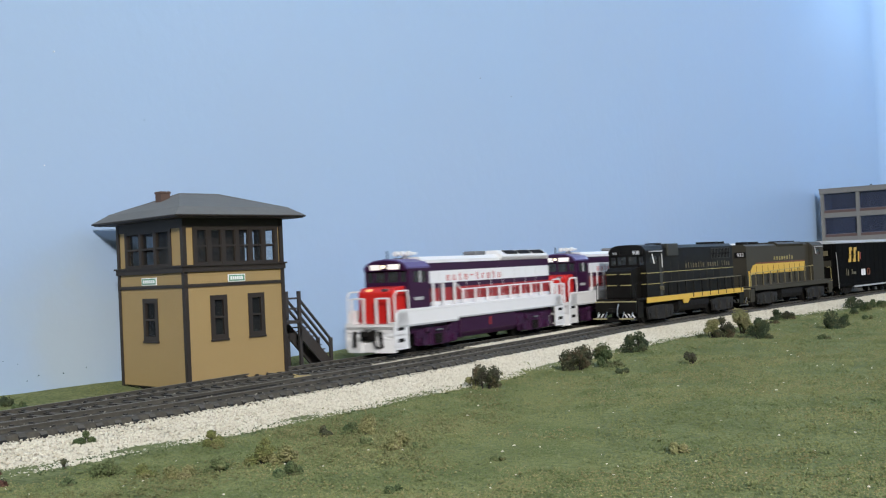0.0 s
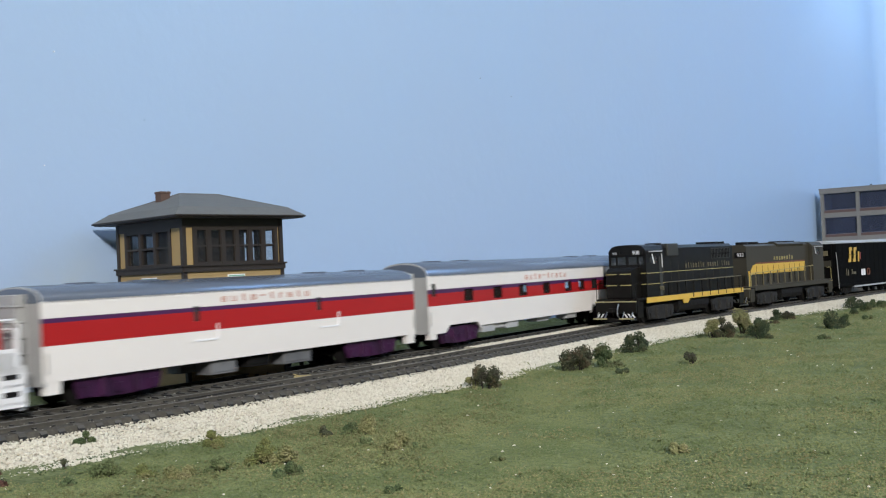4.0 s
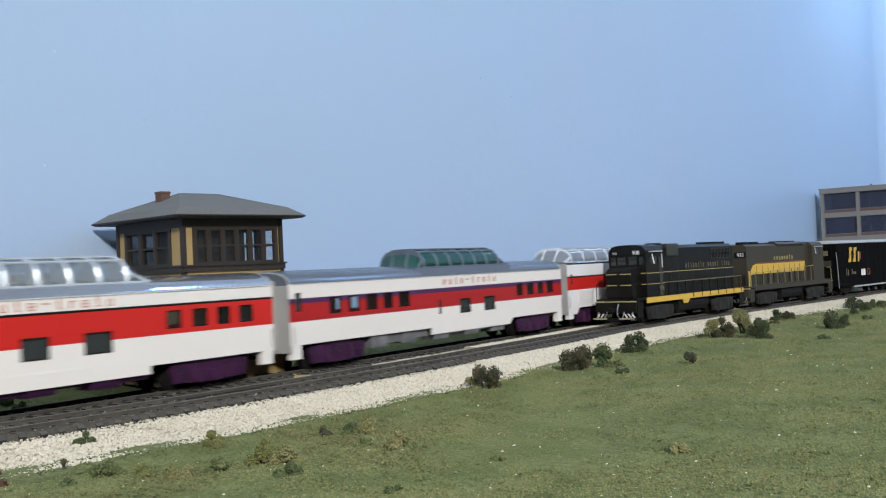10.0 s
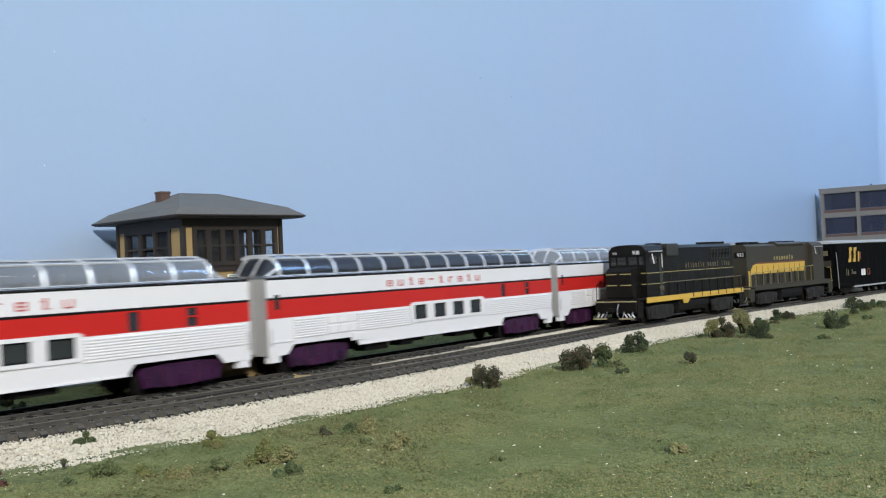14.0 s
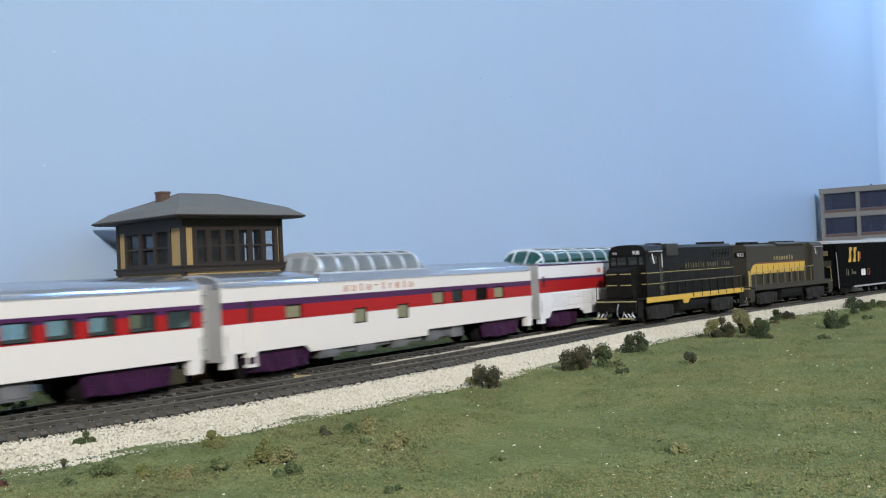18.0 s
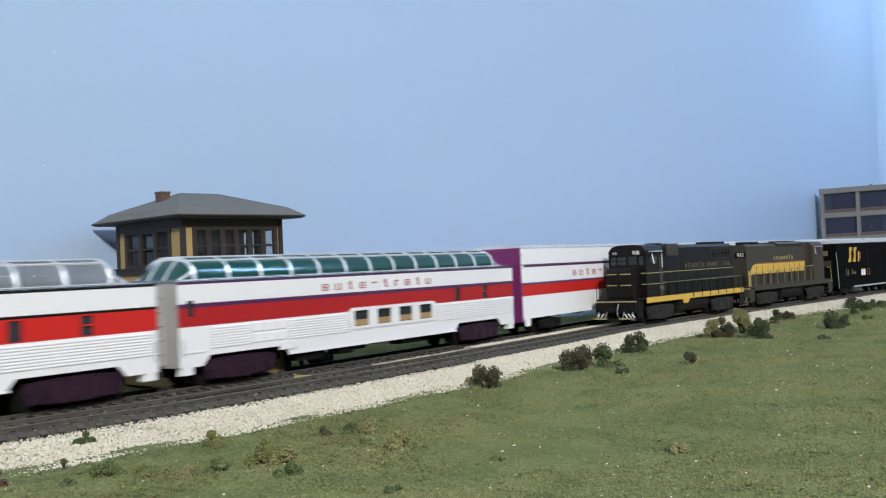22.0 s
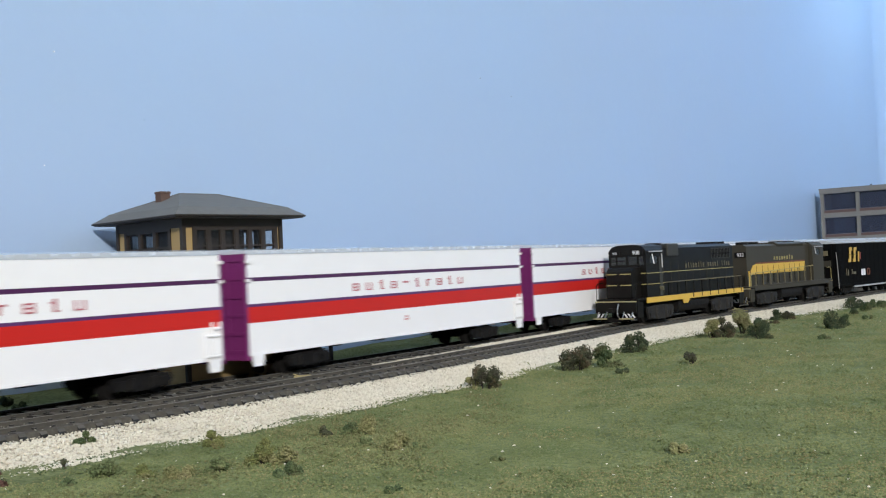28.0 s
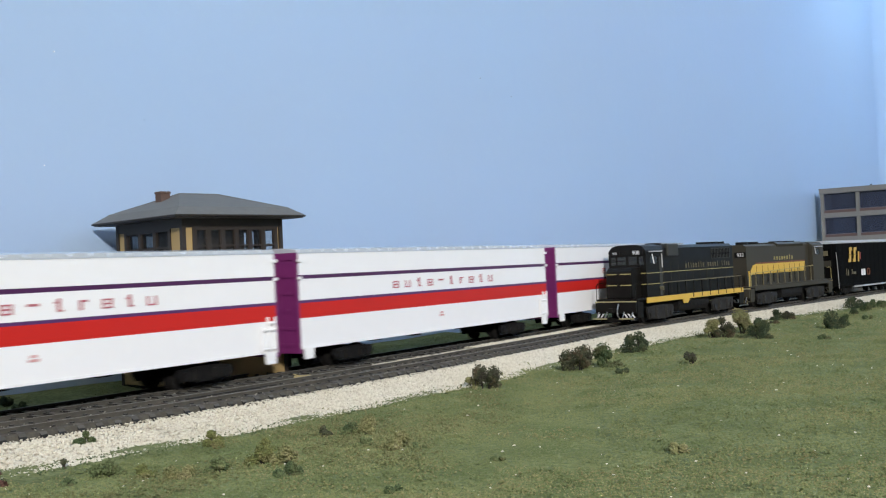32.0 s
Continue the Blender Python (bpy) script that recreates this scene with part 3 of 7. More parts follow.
def auto_rack():
    """An enclosed auto carrier with purple ends. Local x runs from its front (low) to its back."""
    car = thing("auto_carrier", "long white enclosed auto carrier with red stripe and purple ends", "rail car", "auto carriers of the moving train")
    L, W = 246.0, 17.9
    a, b = -L / 2, L / 2
    banded_sides(car, L, W, [("lower_side", 11.4, 25.9, WHITE), ("red_stripe", 25.9, 33.2, RED), ("violet_line", 33.2, 34.6, RACK_VIOLET), ("letter_band", 34.6, 44.9, WHITE),
                             ("purple_stripe", 44.9, 46.8, VIOLET), ("upper_side", 46.8, 57.3, WHITE)], [])
    bm = bmesh.new()
    prism(bm, [(-W - 0.2, 57.3), (-W - 0.2, 58.1), (-W + 1.2, 59.2), (-8, 60.2), (8, 60.2), (W - 1.2, 59.2), (W + 0.2, 58.1), (W + 0.2, 57.3)], a, b)
    n = 27
    for i in range(n):
        x = a + 4 + (L - 8) * i / (n - 1)
        box(bm, x - 3.6, x + 3.6, -W - 0.25, -W + 1.5, 58.0, 59.3)
        box(bm, x - 3.6, x + 3.6, W - 1.5, W + 0.25, 58.0, 59.3)
    part("roof", bm, DOME_SILVER, car, "pale metallic roof with ribbed edges")
    part("floor_pan", boxes((a + 1, b - 1, -W + 1.3, W - 1.3, 11.2, 13.2)), UNDER, car)
    part("side_sill", boxes((a, b, -W - 0.35, -W, 11.0, 12.2), (a, b, W, W + 0.35, 11.0, 12.2)), WHITE, car)
    for sx, x in ((-1, a), (1, b)):
        lo, hi = sorted((x - sx * 1.0, x + sx * 1.0))
        door = part("end_door", boxes((lo, hi, -W + 0.02, W - 0.02, 9.0, 57.8)), PURPLE_END, car, "plum purple end door with raised ribs")
        e = sorted((x + sx * 1.0, x + sx * 1.5))
        for z in (13, 21, 29.5, 38, 46.5, 55):
            part("door_rib", boxes((*e, -W + 0.4, W - 0.4, z - 0.7, z + 0.7)), PURPLE_END, door)
        e = sorted((x + sx * 1.0, x + sx * 1.4))
        for y in (-W + 1, -6, 6, W - 1):
            part("door_rib", boxes((*e, y - 0.7, y + 0.7, 9, 57.4)), PURPLE_END, door)
        # corner ladder, grab irons and sill step on both sides
        for y in (-W, W):
            o = -1 if y < 0 else 1
            xa = x - sx * 2.0
            if sx > 0:
                bm = boxes((xa - 8, xa + 1, y + (0.02 if o > 0 else -0.9), y + (0.9 if o > 0 else -0.02), 14.0, 20.5))
                for xx in (xa - 8.4, xa - 4.2, xa + 0.4):
                    rod(bm, (xx, y + o * 0.8, 12.0), (xx, y + o * 0.8, 28 if xx > xa - 5 else 23.5), 0.65)
                for z in (13.2, 22.0, 25.0):
                    rod(bm, (xa - (8.4 if z < 24 else 4.2), y + o * 0.8, z), (xa + 0.6, y + o * 0.8, z), 0.65)
                part("corner_ladder", bm, WHITE, car)
            for z in (45.5, 54):
                part("grab_iron", boxes((*sorted((xa + sx * 0.6, xa + sx * 3.0)), *sorted((y + o * 0.2, y + o * 1.2)), z - 0.7, z + 0.7)), WHITE, car)
            bm = bmesh.new()
            prism(bm, [(xa + sx * 0.6, 11.4), (xa + sx * 0.4, 6.6), (xa - sx * 0.2, 6.0), (xa - sx * 5.6, 6.0), (xa - sx * 6.2, 6.6), (xa - sx * 6.6, 11.4)], *sorted((y, y + o * 0.7)), axis=1)
            part("sill_step", bm, WHITE, car)
        coupler(car, x + sx * 1.0, sx, 9.5)
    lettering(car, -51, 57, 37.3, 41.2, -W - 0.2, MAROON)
    part("builder_plate", boxes((-5.0, -0.8, -W - 0.2, -W, 19.4, 20.4), (-4.4, -1.6, -W - 0.2, -W, 20.9, 21.9)), PLATE_ROSE, car)
    bogie(car, a + 42, UNDER, 2, 22, wheel_r=5.0)
    bogie(car, b - 42, UNDER, 2, 22, wheel_r=5.0)
    part("brake_gear", boxes((-12, -4, -3, 3, 8.6, 11.2), (-52, -44, -5, -1, 9.0, 11.2), (34, 42, -3, 3, 8.8, 11.2)), UNDER, car)
    return car




# ---- passenger cars ----
def roof_profile(half, z0, top):
    """Rounded roof outline in (y, z)."""
    pts = []
    for i in range(13):
        a = math.pi * i / 12
        pts.append((-math.cos(a) * half, z0 + (top - z0) * math.sin(a) ** 0.75))
    return pts


def dome(parent, u0, u1, zb, top, half, tint, trim, panels, slope0=7.0, slope1=8.0, label=""):
    """A glazed dome: a shell of window plastic, cross ribs, a sill, side rails and a roof spine."""
    d = thing_part("dome", parent)
    prof = [(-1.0, 0.0), (-0.975, 0.3), (-0.90, 0.58), (-0.70, 0.84), (-0.42, 0.96), (0.0, 1.0), (0.42, 0.96), (0.70, 0.84), (0.90, 0.58), (0.975, 0.3), (1.0, 0.0)]
    hh = top - zb

    def ring(x, s, grow=0.0):
        return [(x, y * (half + grow) * (0.9 + 0.1 * s), zb + z * s * (hh + grow)) for y, z in prof]
    bm = bmesh.new()
    loft(bm, [ring(u0, 0.02), ring(u0 + slope0 * 0.5, 0.55), ring(u0 + slope0, 0.97), ring(u0 + slope0 + 3, 1.0), ring(u1 - slope1 - 3, 1.0), ring(u1 - slope1, 0.97), ring(u1 - slope1 * 0.4, 0.55), ring(u1, 0.02)], cap=False)
    g = part("dome_glass", bm, tint, d, label)
    smooth(g)
    a, b = u0 + slope0, u1 - slope1
    for i in range(panels + 1):
        x = a + (b - a) * i / panels
        bm = bmesh.new()
        loft(bm, [ring(x - 0.95, 1.0, 0.15), ring(x - 0.6, 1.0, 0.4), ring(x + 0.6, 1.0, 0.4), ring(x + 0.95, 1.0, 0.15)])
        part("dome_rib", bm, trim, d)
    bm = bmesh.new()
    for s in (-1, 1):
        rod(bm, (a, s * half * 0.72, zb + hh * 0.83), (b, s * half * 0.72, zb + hh * 0.83), 0.55)
        box(bm, u0 + 1, u1 - 1, *sorted((s * (half + 0.6), s * (half - 0.9))), zb - 0.8, zb + 0.9)
    box(bm, a, b, -half * 0.44, half * 0.44, zb + hh * 0.97, top + 0.35)
    for x, e in ((u0, a), (u1, b)):
        for y in (-0.97, -0.36, 0.36, 0.97):
            k = [p for p in prof if abs(p[0] - y) < 0.08] or [(y, 0.95)]
            rod(bm, (x, y * half * 0.92, zb), (e, y * half * 0.95, zb + hh * (0.95 if abs(y) < 0.5 else 0.4)), 0.75)
    part("dome_frame", bm, trim, d)
    return d


def thing_part(name, parent):
    ob = new(name)
    ob.parent = parent
    ob.empty_display_size = 0.01
    return ob


def passenger_car(label, L=276.0, roof=None, white=None, bands=None, windows=(), dome_at=None, text=None, skirts=(), cuts=(), trucks=(35.0, 241.0), truck_mat=None, side_top=42.7,
                  roof_top=49.3, gear=(), wheelbase=32.0, axles=3, group="passenger cars of the moving train"):
    """windows: (u0, u1, z0, z1, material). u counts from the front end; skirts: (u0, u1, z) lower side panels; cuts: (u0, u1, z) arches over the trucks."""
    car = thing("passenger_car", label, "rail car", group)
    W, h = 17.5, L / 2
    wins = [(u0 - h, u1 - h, z0, z1, m) for u0, u1, z0, z1, m in windows]
    holes = [w[:4] for w in wins] + [(u0 - h, u1 - h, 0, z) for u0, u1, z in cuts]
    banded_sides(car, L, W, bands, holes)
    for u0, u1, z0, z1, m in wins:
        for s in (-1, 1):
            bm = boxes((u0 - 0.3, u1 + 0.3, *sorted((s * (W - 0.75), s * (W - 1.1))), z0 - 0.3, z1 + 0.3))
            w = part("window", bm, m, car)
            if m is TABLE_GLASS and s < 0:
                part("window_table", boxes((u0 + 0.3, u1 - 0.3, -W + 0.1, -W + 0.42, z0 + 0.3, z0 + (z1 - z0) * 0.42)), TAN, w)
            if s < 0 and u1 - u0 > 6:
                f = bmesh.new()
                pierced(f, u0 - 0.1, u1 + 0.1, z0 - 0.1, z1 + 0.1, -W + 0.3, -W + 0.72, [(u0 + 0.6, u1 - 0.6, z0 + 0.6, z1 - 0.6)])
                part("window_frame", f, UNDER, w)
    for u0, u1, z in skirts:
        bm = boxes((u0 - h, u1 - h, -W - 0.15, -W + 1.0, z, 15), (u0 - h, u1 - h, W - 1.0, W + 0.15, z, 15))
        part("skirt", bm, bands[0][3], car)
    # sloping ends of the arches
    low = bands[0][1]
    for u0, u1, z in cuts:
        if low < z - 1 and u1 - u0 < 80:
            for u, k in ((u0 - h, 1), (u1 - h, -1)):
                if abs(u) > h:
                    continue
                bm = bmesh.new()
                for y in (-W, W - 1.0):
                    prism(bm, [(u, low), (u, z), (u + k * 4.2, z)], y, y + 1.0, axis=1)
                part("arch_corner", bm, bands[0][3], car)
    # roof with rounded ends
    prof = roof_profile(W, side_top, roof_top)
    base = [(-W, side_top - 0.6)] + prof + [(W, side_top - 0.6)]
    bm = bmesh.new()
    rings = [[(x, y * sy, side_top - 0.6 + (z - side_top + 0.6) * sz) for y, z in base] for x, sy, sz in ((-h - 0.3, 0.97, 0.86), (-h + 2.2, 1.0, 1.0), (h - 2.2, 1.0, 1.0), (h + 0.3, 0.97, 0.86))]
    loft(bm, rings)
    r = part("roof", bm, roof, car)
    smooth(r)
    r.data.set_sharp_from_angle(angle=radians(40))
    if dome_at is None and side_top < 44:
        for x in (-h + 30, -h + 62, h - 62, h - 30):
            part("roof_vent", soften(boxes((x - 5, x + 5, -4, 4, roof_top - 0.3, roof_top + 0.5)), 0.2), roof, r)
    # ends and diaphragms
    for sx in (-1, 1):
        x = sx * h
        bm = bmesh.new()
        prism(bm, [(-W + 0.3, 9.5), *[(y * 0.985, z - 0.3) for y, z in prof], (W - 0.3, 9.5)], *sorted((x - sx * 1.4, x + sx * 0.15)))
        part("end_wall", bm, END_GREY, car)
        bm = boxes((*sorted((x, x + sx * 4.6)), -8.5, 8.5, 10.5, 44.5))
        for z in (16, 22, 28, 34, 40):
            box(bm, *sorted((x + sx * 1.0, x + sx * 5.0)), -9.1, 9.1, z - 0.5, z + 0.5)
        part("diaphragm", soften(bm, 0.35), END_GREY if sx < 0 else PALE_GREY, car)
        for y in (-W, W):
            o = -1 if y < 0 else 1
            bm = pipe(bmesh.new(), [(x - sx * 1.6, y + o * 0.5, 14), (x - sx * 1.6, y + o * 0.5, 22)], 0.3)
            part("grab_iron", bm, STEEL, car)
            bm = boxes((*sorted((x - sx * 1.0, x - sx * 7.5)), *sorted((y - o * 0.2, y - o * 3.5)), 6.2, 13.6))
            part("vestibule_step", bm, bands[0][3], car)
        coupler(car, x, sx, 8.5)
    part("floor_pan", boxes((-h + 1.5, h - 1.5, -W + 1.3, W - 1.3, 13.2, 14.8)), UNDER, car)
    part("interior_floor", boxes((-h + 2, h - 2, -W + 1.4, W - 1.4, 20.0, 21.0)), END_GREY, car)
    part("centre_sill", boxes((-h + 3, h - 3, -3, 3, 9.5, 13.2)), UNDER, car)
    for u0, u1, z0, m, y in gear:
        n = max(1, round((u1 - u0) / 15))
        for i in range(n):
            a, b = u0 + (u1 - u0) * i / n - h, u0 + (u1 - u0) * (i + 1) / n - h - 0.8
            low, inset = z0 + (0.0, 1.3, 0.4, 2.2)[i % 4], (0.0, 0.9, 0.3, 1.4)[(i + int(u0)) % 4]
            bm = boxes((a, b, y + inset, y + 9, low, 13.2), (a, b, -y - 9, -y - inset, low, 13.2))
            if i % 2 == 0:
                box(bm, a + 1.2, b - 1.2, y + inset - 0.4, y + inset, low + 1.0, 10.6)
            part("equipment_box", soften(bm, 0.35), m, car)
    for u in trucks:
        bogie(car, u - h, truck_mat or PLUM_TRUCK, axles, wheelbase, 15.0, 5.0, frame_h=(2.4, 12.2))
    if text:
        u0, u1, z0, z1, m = text
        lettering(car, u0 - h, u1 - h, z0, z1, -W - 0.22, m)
    if dome_at:
        u0, u1, zb, top, half, tint, trim, panels, s0, s1 = dome_at
        if side_top < 44:
            bm = bmesh.new()
            side = [(-W + 0.1, side_top), (-W + 0.6, zb), (-half - 0.7, zb + 0.25), (half + 0.7, zb + 0.25), (W - 0.6, zb), (W - 0.1, side_top)]
            loft(bm, [[(x, y, side_top + (z - side_top) * k) for y, z in side] for x, k in ((u0 - h - 2.0, 0.02), (u0 - h - 0.5, 1.0), (u1 - h - 2, 1.0), (u1 - h + 4, 0.02))])
            part("dome_base", bm, roof, car, "raised dome base in the colour of the roof")
        dome(car, u0 - h, u1 - h, zb, top, half, tint, trim, panels, s0, s1)
        bm = bmesh.new()
        n = int((u1 - u0 - 24) // 11)
        for i in range(n):
            x = u0 - h + 14 + 11 * i
            for y in (-9, 3):
                box(bm, x, x + 4, y, y + 6, zb - 1, zb + 2.6)
                box(bm, x + 3.2, x + 4.4, y, y + 6, zb + 2.6, zb + 5.2)
        part("dome_seats", bm, END_GREY, car)
    return car


def coach_bands(white, violet_top=34.8, violet=2.4, low=25.3):
    return [("lower_side", 9.2, low, white), ("red_stripe", low, violet_top - violet, DEEP_RED), ("violet_stripe", violet_top - violet, violet_top, VIOLET), ("letter_band", violet_top, 42.7, white)]


def coach_windows(us, m, z0=26.6, z1=33.8):
    return [(us[i], us[i + 1], z0, z1, m[(i // 2) % len(m)] if isinstance(m, list) else m) for i in range(0, len(us), 2)]




def baggage_car():
    car = passenger_car("cream and red baggage car with blue grey roof", 232, GREY_ROOF, CREAM, [("lower_side", 11.0, 24.6, CREAM), ("red_stripe", 24.6, 33.2, DEEP_RED), ("violet_stripe", 33.2, 35.0, VIOLET), ("letter_band", 35.0, 41.5, CREAM)],
                        [(73.5, 77.0, 29.0, 35.5, GLASS_GREY), (152, 155.5, 29.0, 35.5, GLASS_GREY)], None, (88, 148, 36.6, 39.0, LETTER_ORANGE), trucks=(36, 196), side_top=41.5, roof_top=47.6,
                        gear=[(84, 100, 4.5, UNDER_GREY, -15), (108, 122, 5.5, UNDER, -14), (130, 150, 4.5, UNDER_GREY, -15)])
    for u in (87, 168):
        bm = boxes((u - 116 - 14, u - 116, -17.9, -17.4, 20.2, 21.0), (u - 116 - 0.8, u - 116, -17.9, -17.4, 20.2, 27.5))
        part("door_track", bm, WHITE, car)
    return car


def plain_coach(label, us, inserts, text, gear):
    return passenger_car(label, 276, GREY_ROOF, CREAM, coach_bands(CREAM), [(4.2, 8.8, 30.8, 38.2, GLASS_GREY)] + coach_windows(us, inserts), None, text, roof_top=51.0, cuts=[(17, 56, 13.4), (210, 258, 13.4), (56.01, 209.99, 10.8)], gear=gear)


def dome_car(label, white, bands, roof, wins, dm, text, skirts, gear, cuts=()):
    return passenger_car(label, 276, roof, white, bands, wins, dm, text, skirts=skirts, cuts=cuts, gear=gear, trucks=(37.0, 239.0), wheelbase=34.0)


def full_dome(label, tint, trim, insert, text_mat=None, violet=0.0, truck_mat=None):
    bands = [("lower_side", 9.4, 26.8, DOME_WHITE), ("red_stripe", 26.8, violet or 35.6, DEEP_RED if violet else RED), ("violet_line", violet or 35.6, 36.7, VIOLET if violet else BLACK), ("letter_band", 36.7, 45.0, DOME_WHITE), ("dark_line", 45.0, 46.3, VIOLET if violet else BLACK)]
    wins = [(5.0, 9.0, 31.0, 38.0, GLASS_GREY), (209.5, 215.2, 27.2, 35.0, GLASS_DARK), (239.8, 245.6, 27.2, 31.0, GLASS_DARK), (239.8, 245.6, 31.6, 35.0, GLASS_DARK)]
    wins += [(u, u + 12.2, 19.0, 27.0, insert) for u in (115.3, 134.5, 153.7, 172.5)]
    car = passenger_car(label, 276, SILVER, DOME_WHITE, bands, wins, (2.5, 265, 46.3, 57.2, 15.6, tint, trim, 12, 9, 9), (89.3, 187.3, 38.4, 41.8, text_mat or LETTER_RED),
                        cuts=[(12.8, 67.2, 13.8), (207.8, 260.2, 13.8)], truck_mat=truck_mat, trucks=(37.5, 238.5), wheelbase=35.0, side_top=46.3, roof_top=47.6, gear=[(76, 96, 5.0, UNDER, -14), (106, 130, 5.5, UNDER, -15), (160, 180, 6.0, UNDER, -14)])
    h = 138
    for a, b in ((17.5, 41), (66, 111), (189, 273)):
        bm, edge = bmesh.new(), [(-17.4, 16.4)]
        for i in range(8):
            z = 16.6 + 1.2 * i
            edge += [(-17.65, z), (-18.0, z + 0.1), (-18.0, z + 0.6), (-17.65, z + 0.7)]
        prism(bm, edge + [(-17.4, 26.2)], a - h, b - h)
        part("fluting", bm, DOME_WHITE, car, "white fluted side panel")
    bm = bmesh.new()
    for x, k in ((111.5, 1), (188.5, -1)):
        prism(bm, [(x - h, 20.0), (x + k * 0.7 - h, 18.3), (x + k * 2.6 - h, 17.4), (x + k * 2.6 - h, 28.6), (x + k * 0.7 - h, 27.7), (x - h, 26.0)], -18.1, -17.4, axis=1)
    pierced(bm, 114.1 - h, 185.9 - h, 17.4, 28.6, -18.1, -17.4, [(u - h, u + 12.2 - h, 19.0, 27.0) for u in (115.3, 134.5, 153.7, 172.5)])
    part("window_surround", bm, DOME_WHITE, car)
    bm = boxes((66 - h, 209 - h, -17.9, -17.4, 9.2, 10.0), (60 - h, 72 - h, -18.2, -17.4, 12.0, 15.5), (228 - h, 232 - h, -17.9, -17.4, 20.5, 21.6))
    part("side_sill", bm, DOME_WHITE, car)
    for z in (16.8, 21.8):
        for u in (42.5, 50.2, 57.9):
            part("access_panel", soften(boxes((u - h, u + 6.9 - h, -18.05, -17.4, z, z + 4.3)), 0.5), DOME_WHITE, car)
    part("step_ledge", boxes((2 - h, 17 - h, -17.9, -17.4, 15.4, 16.0)), DOME_WHITE, car)
    return car


# ---- the moving locomotives ----
SEAM_WHITE = material("shaded_white_paint", (0.62, 0.60, 0.60), 0.45)
def cross_wall(x, y0, y1, z0, z1, holes):
    """A 1 mm plate across a vehicle with openings (y0, y1, z0, z1)."""
    bm = bmesh.new()
    pierced(bm, y0, y1, z0, z1, x, x + 1.0, holes)
    for v in bm.verts:
        v.co = (v.co.y, v.co.x, v.co.z)
    bmesh.ops.reverse_faces(bm, faces=bm.faces)
    return bm


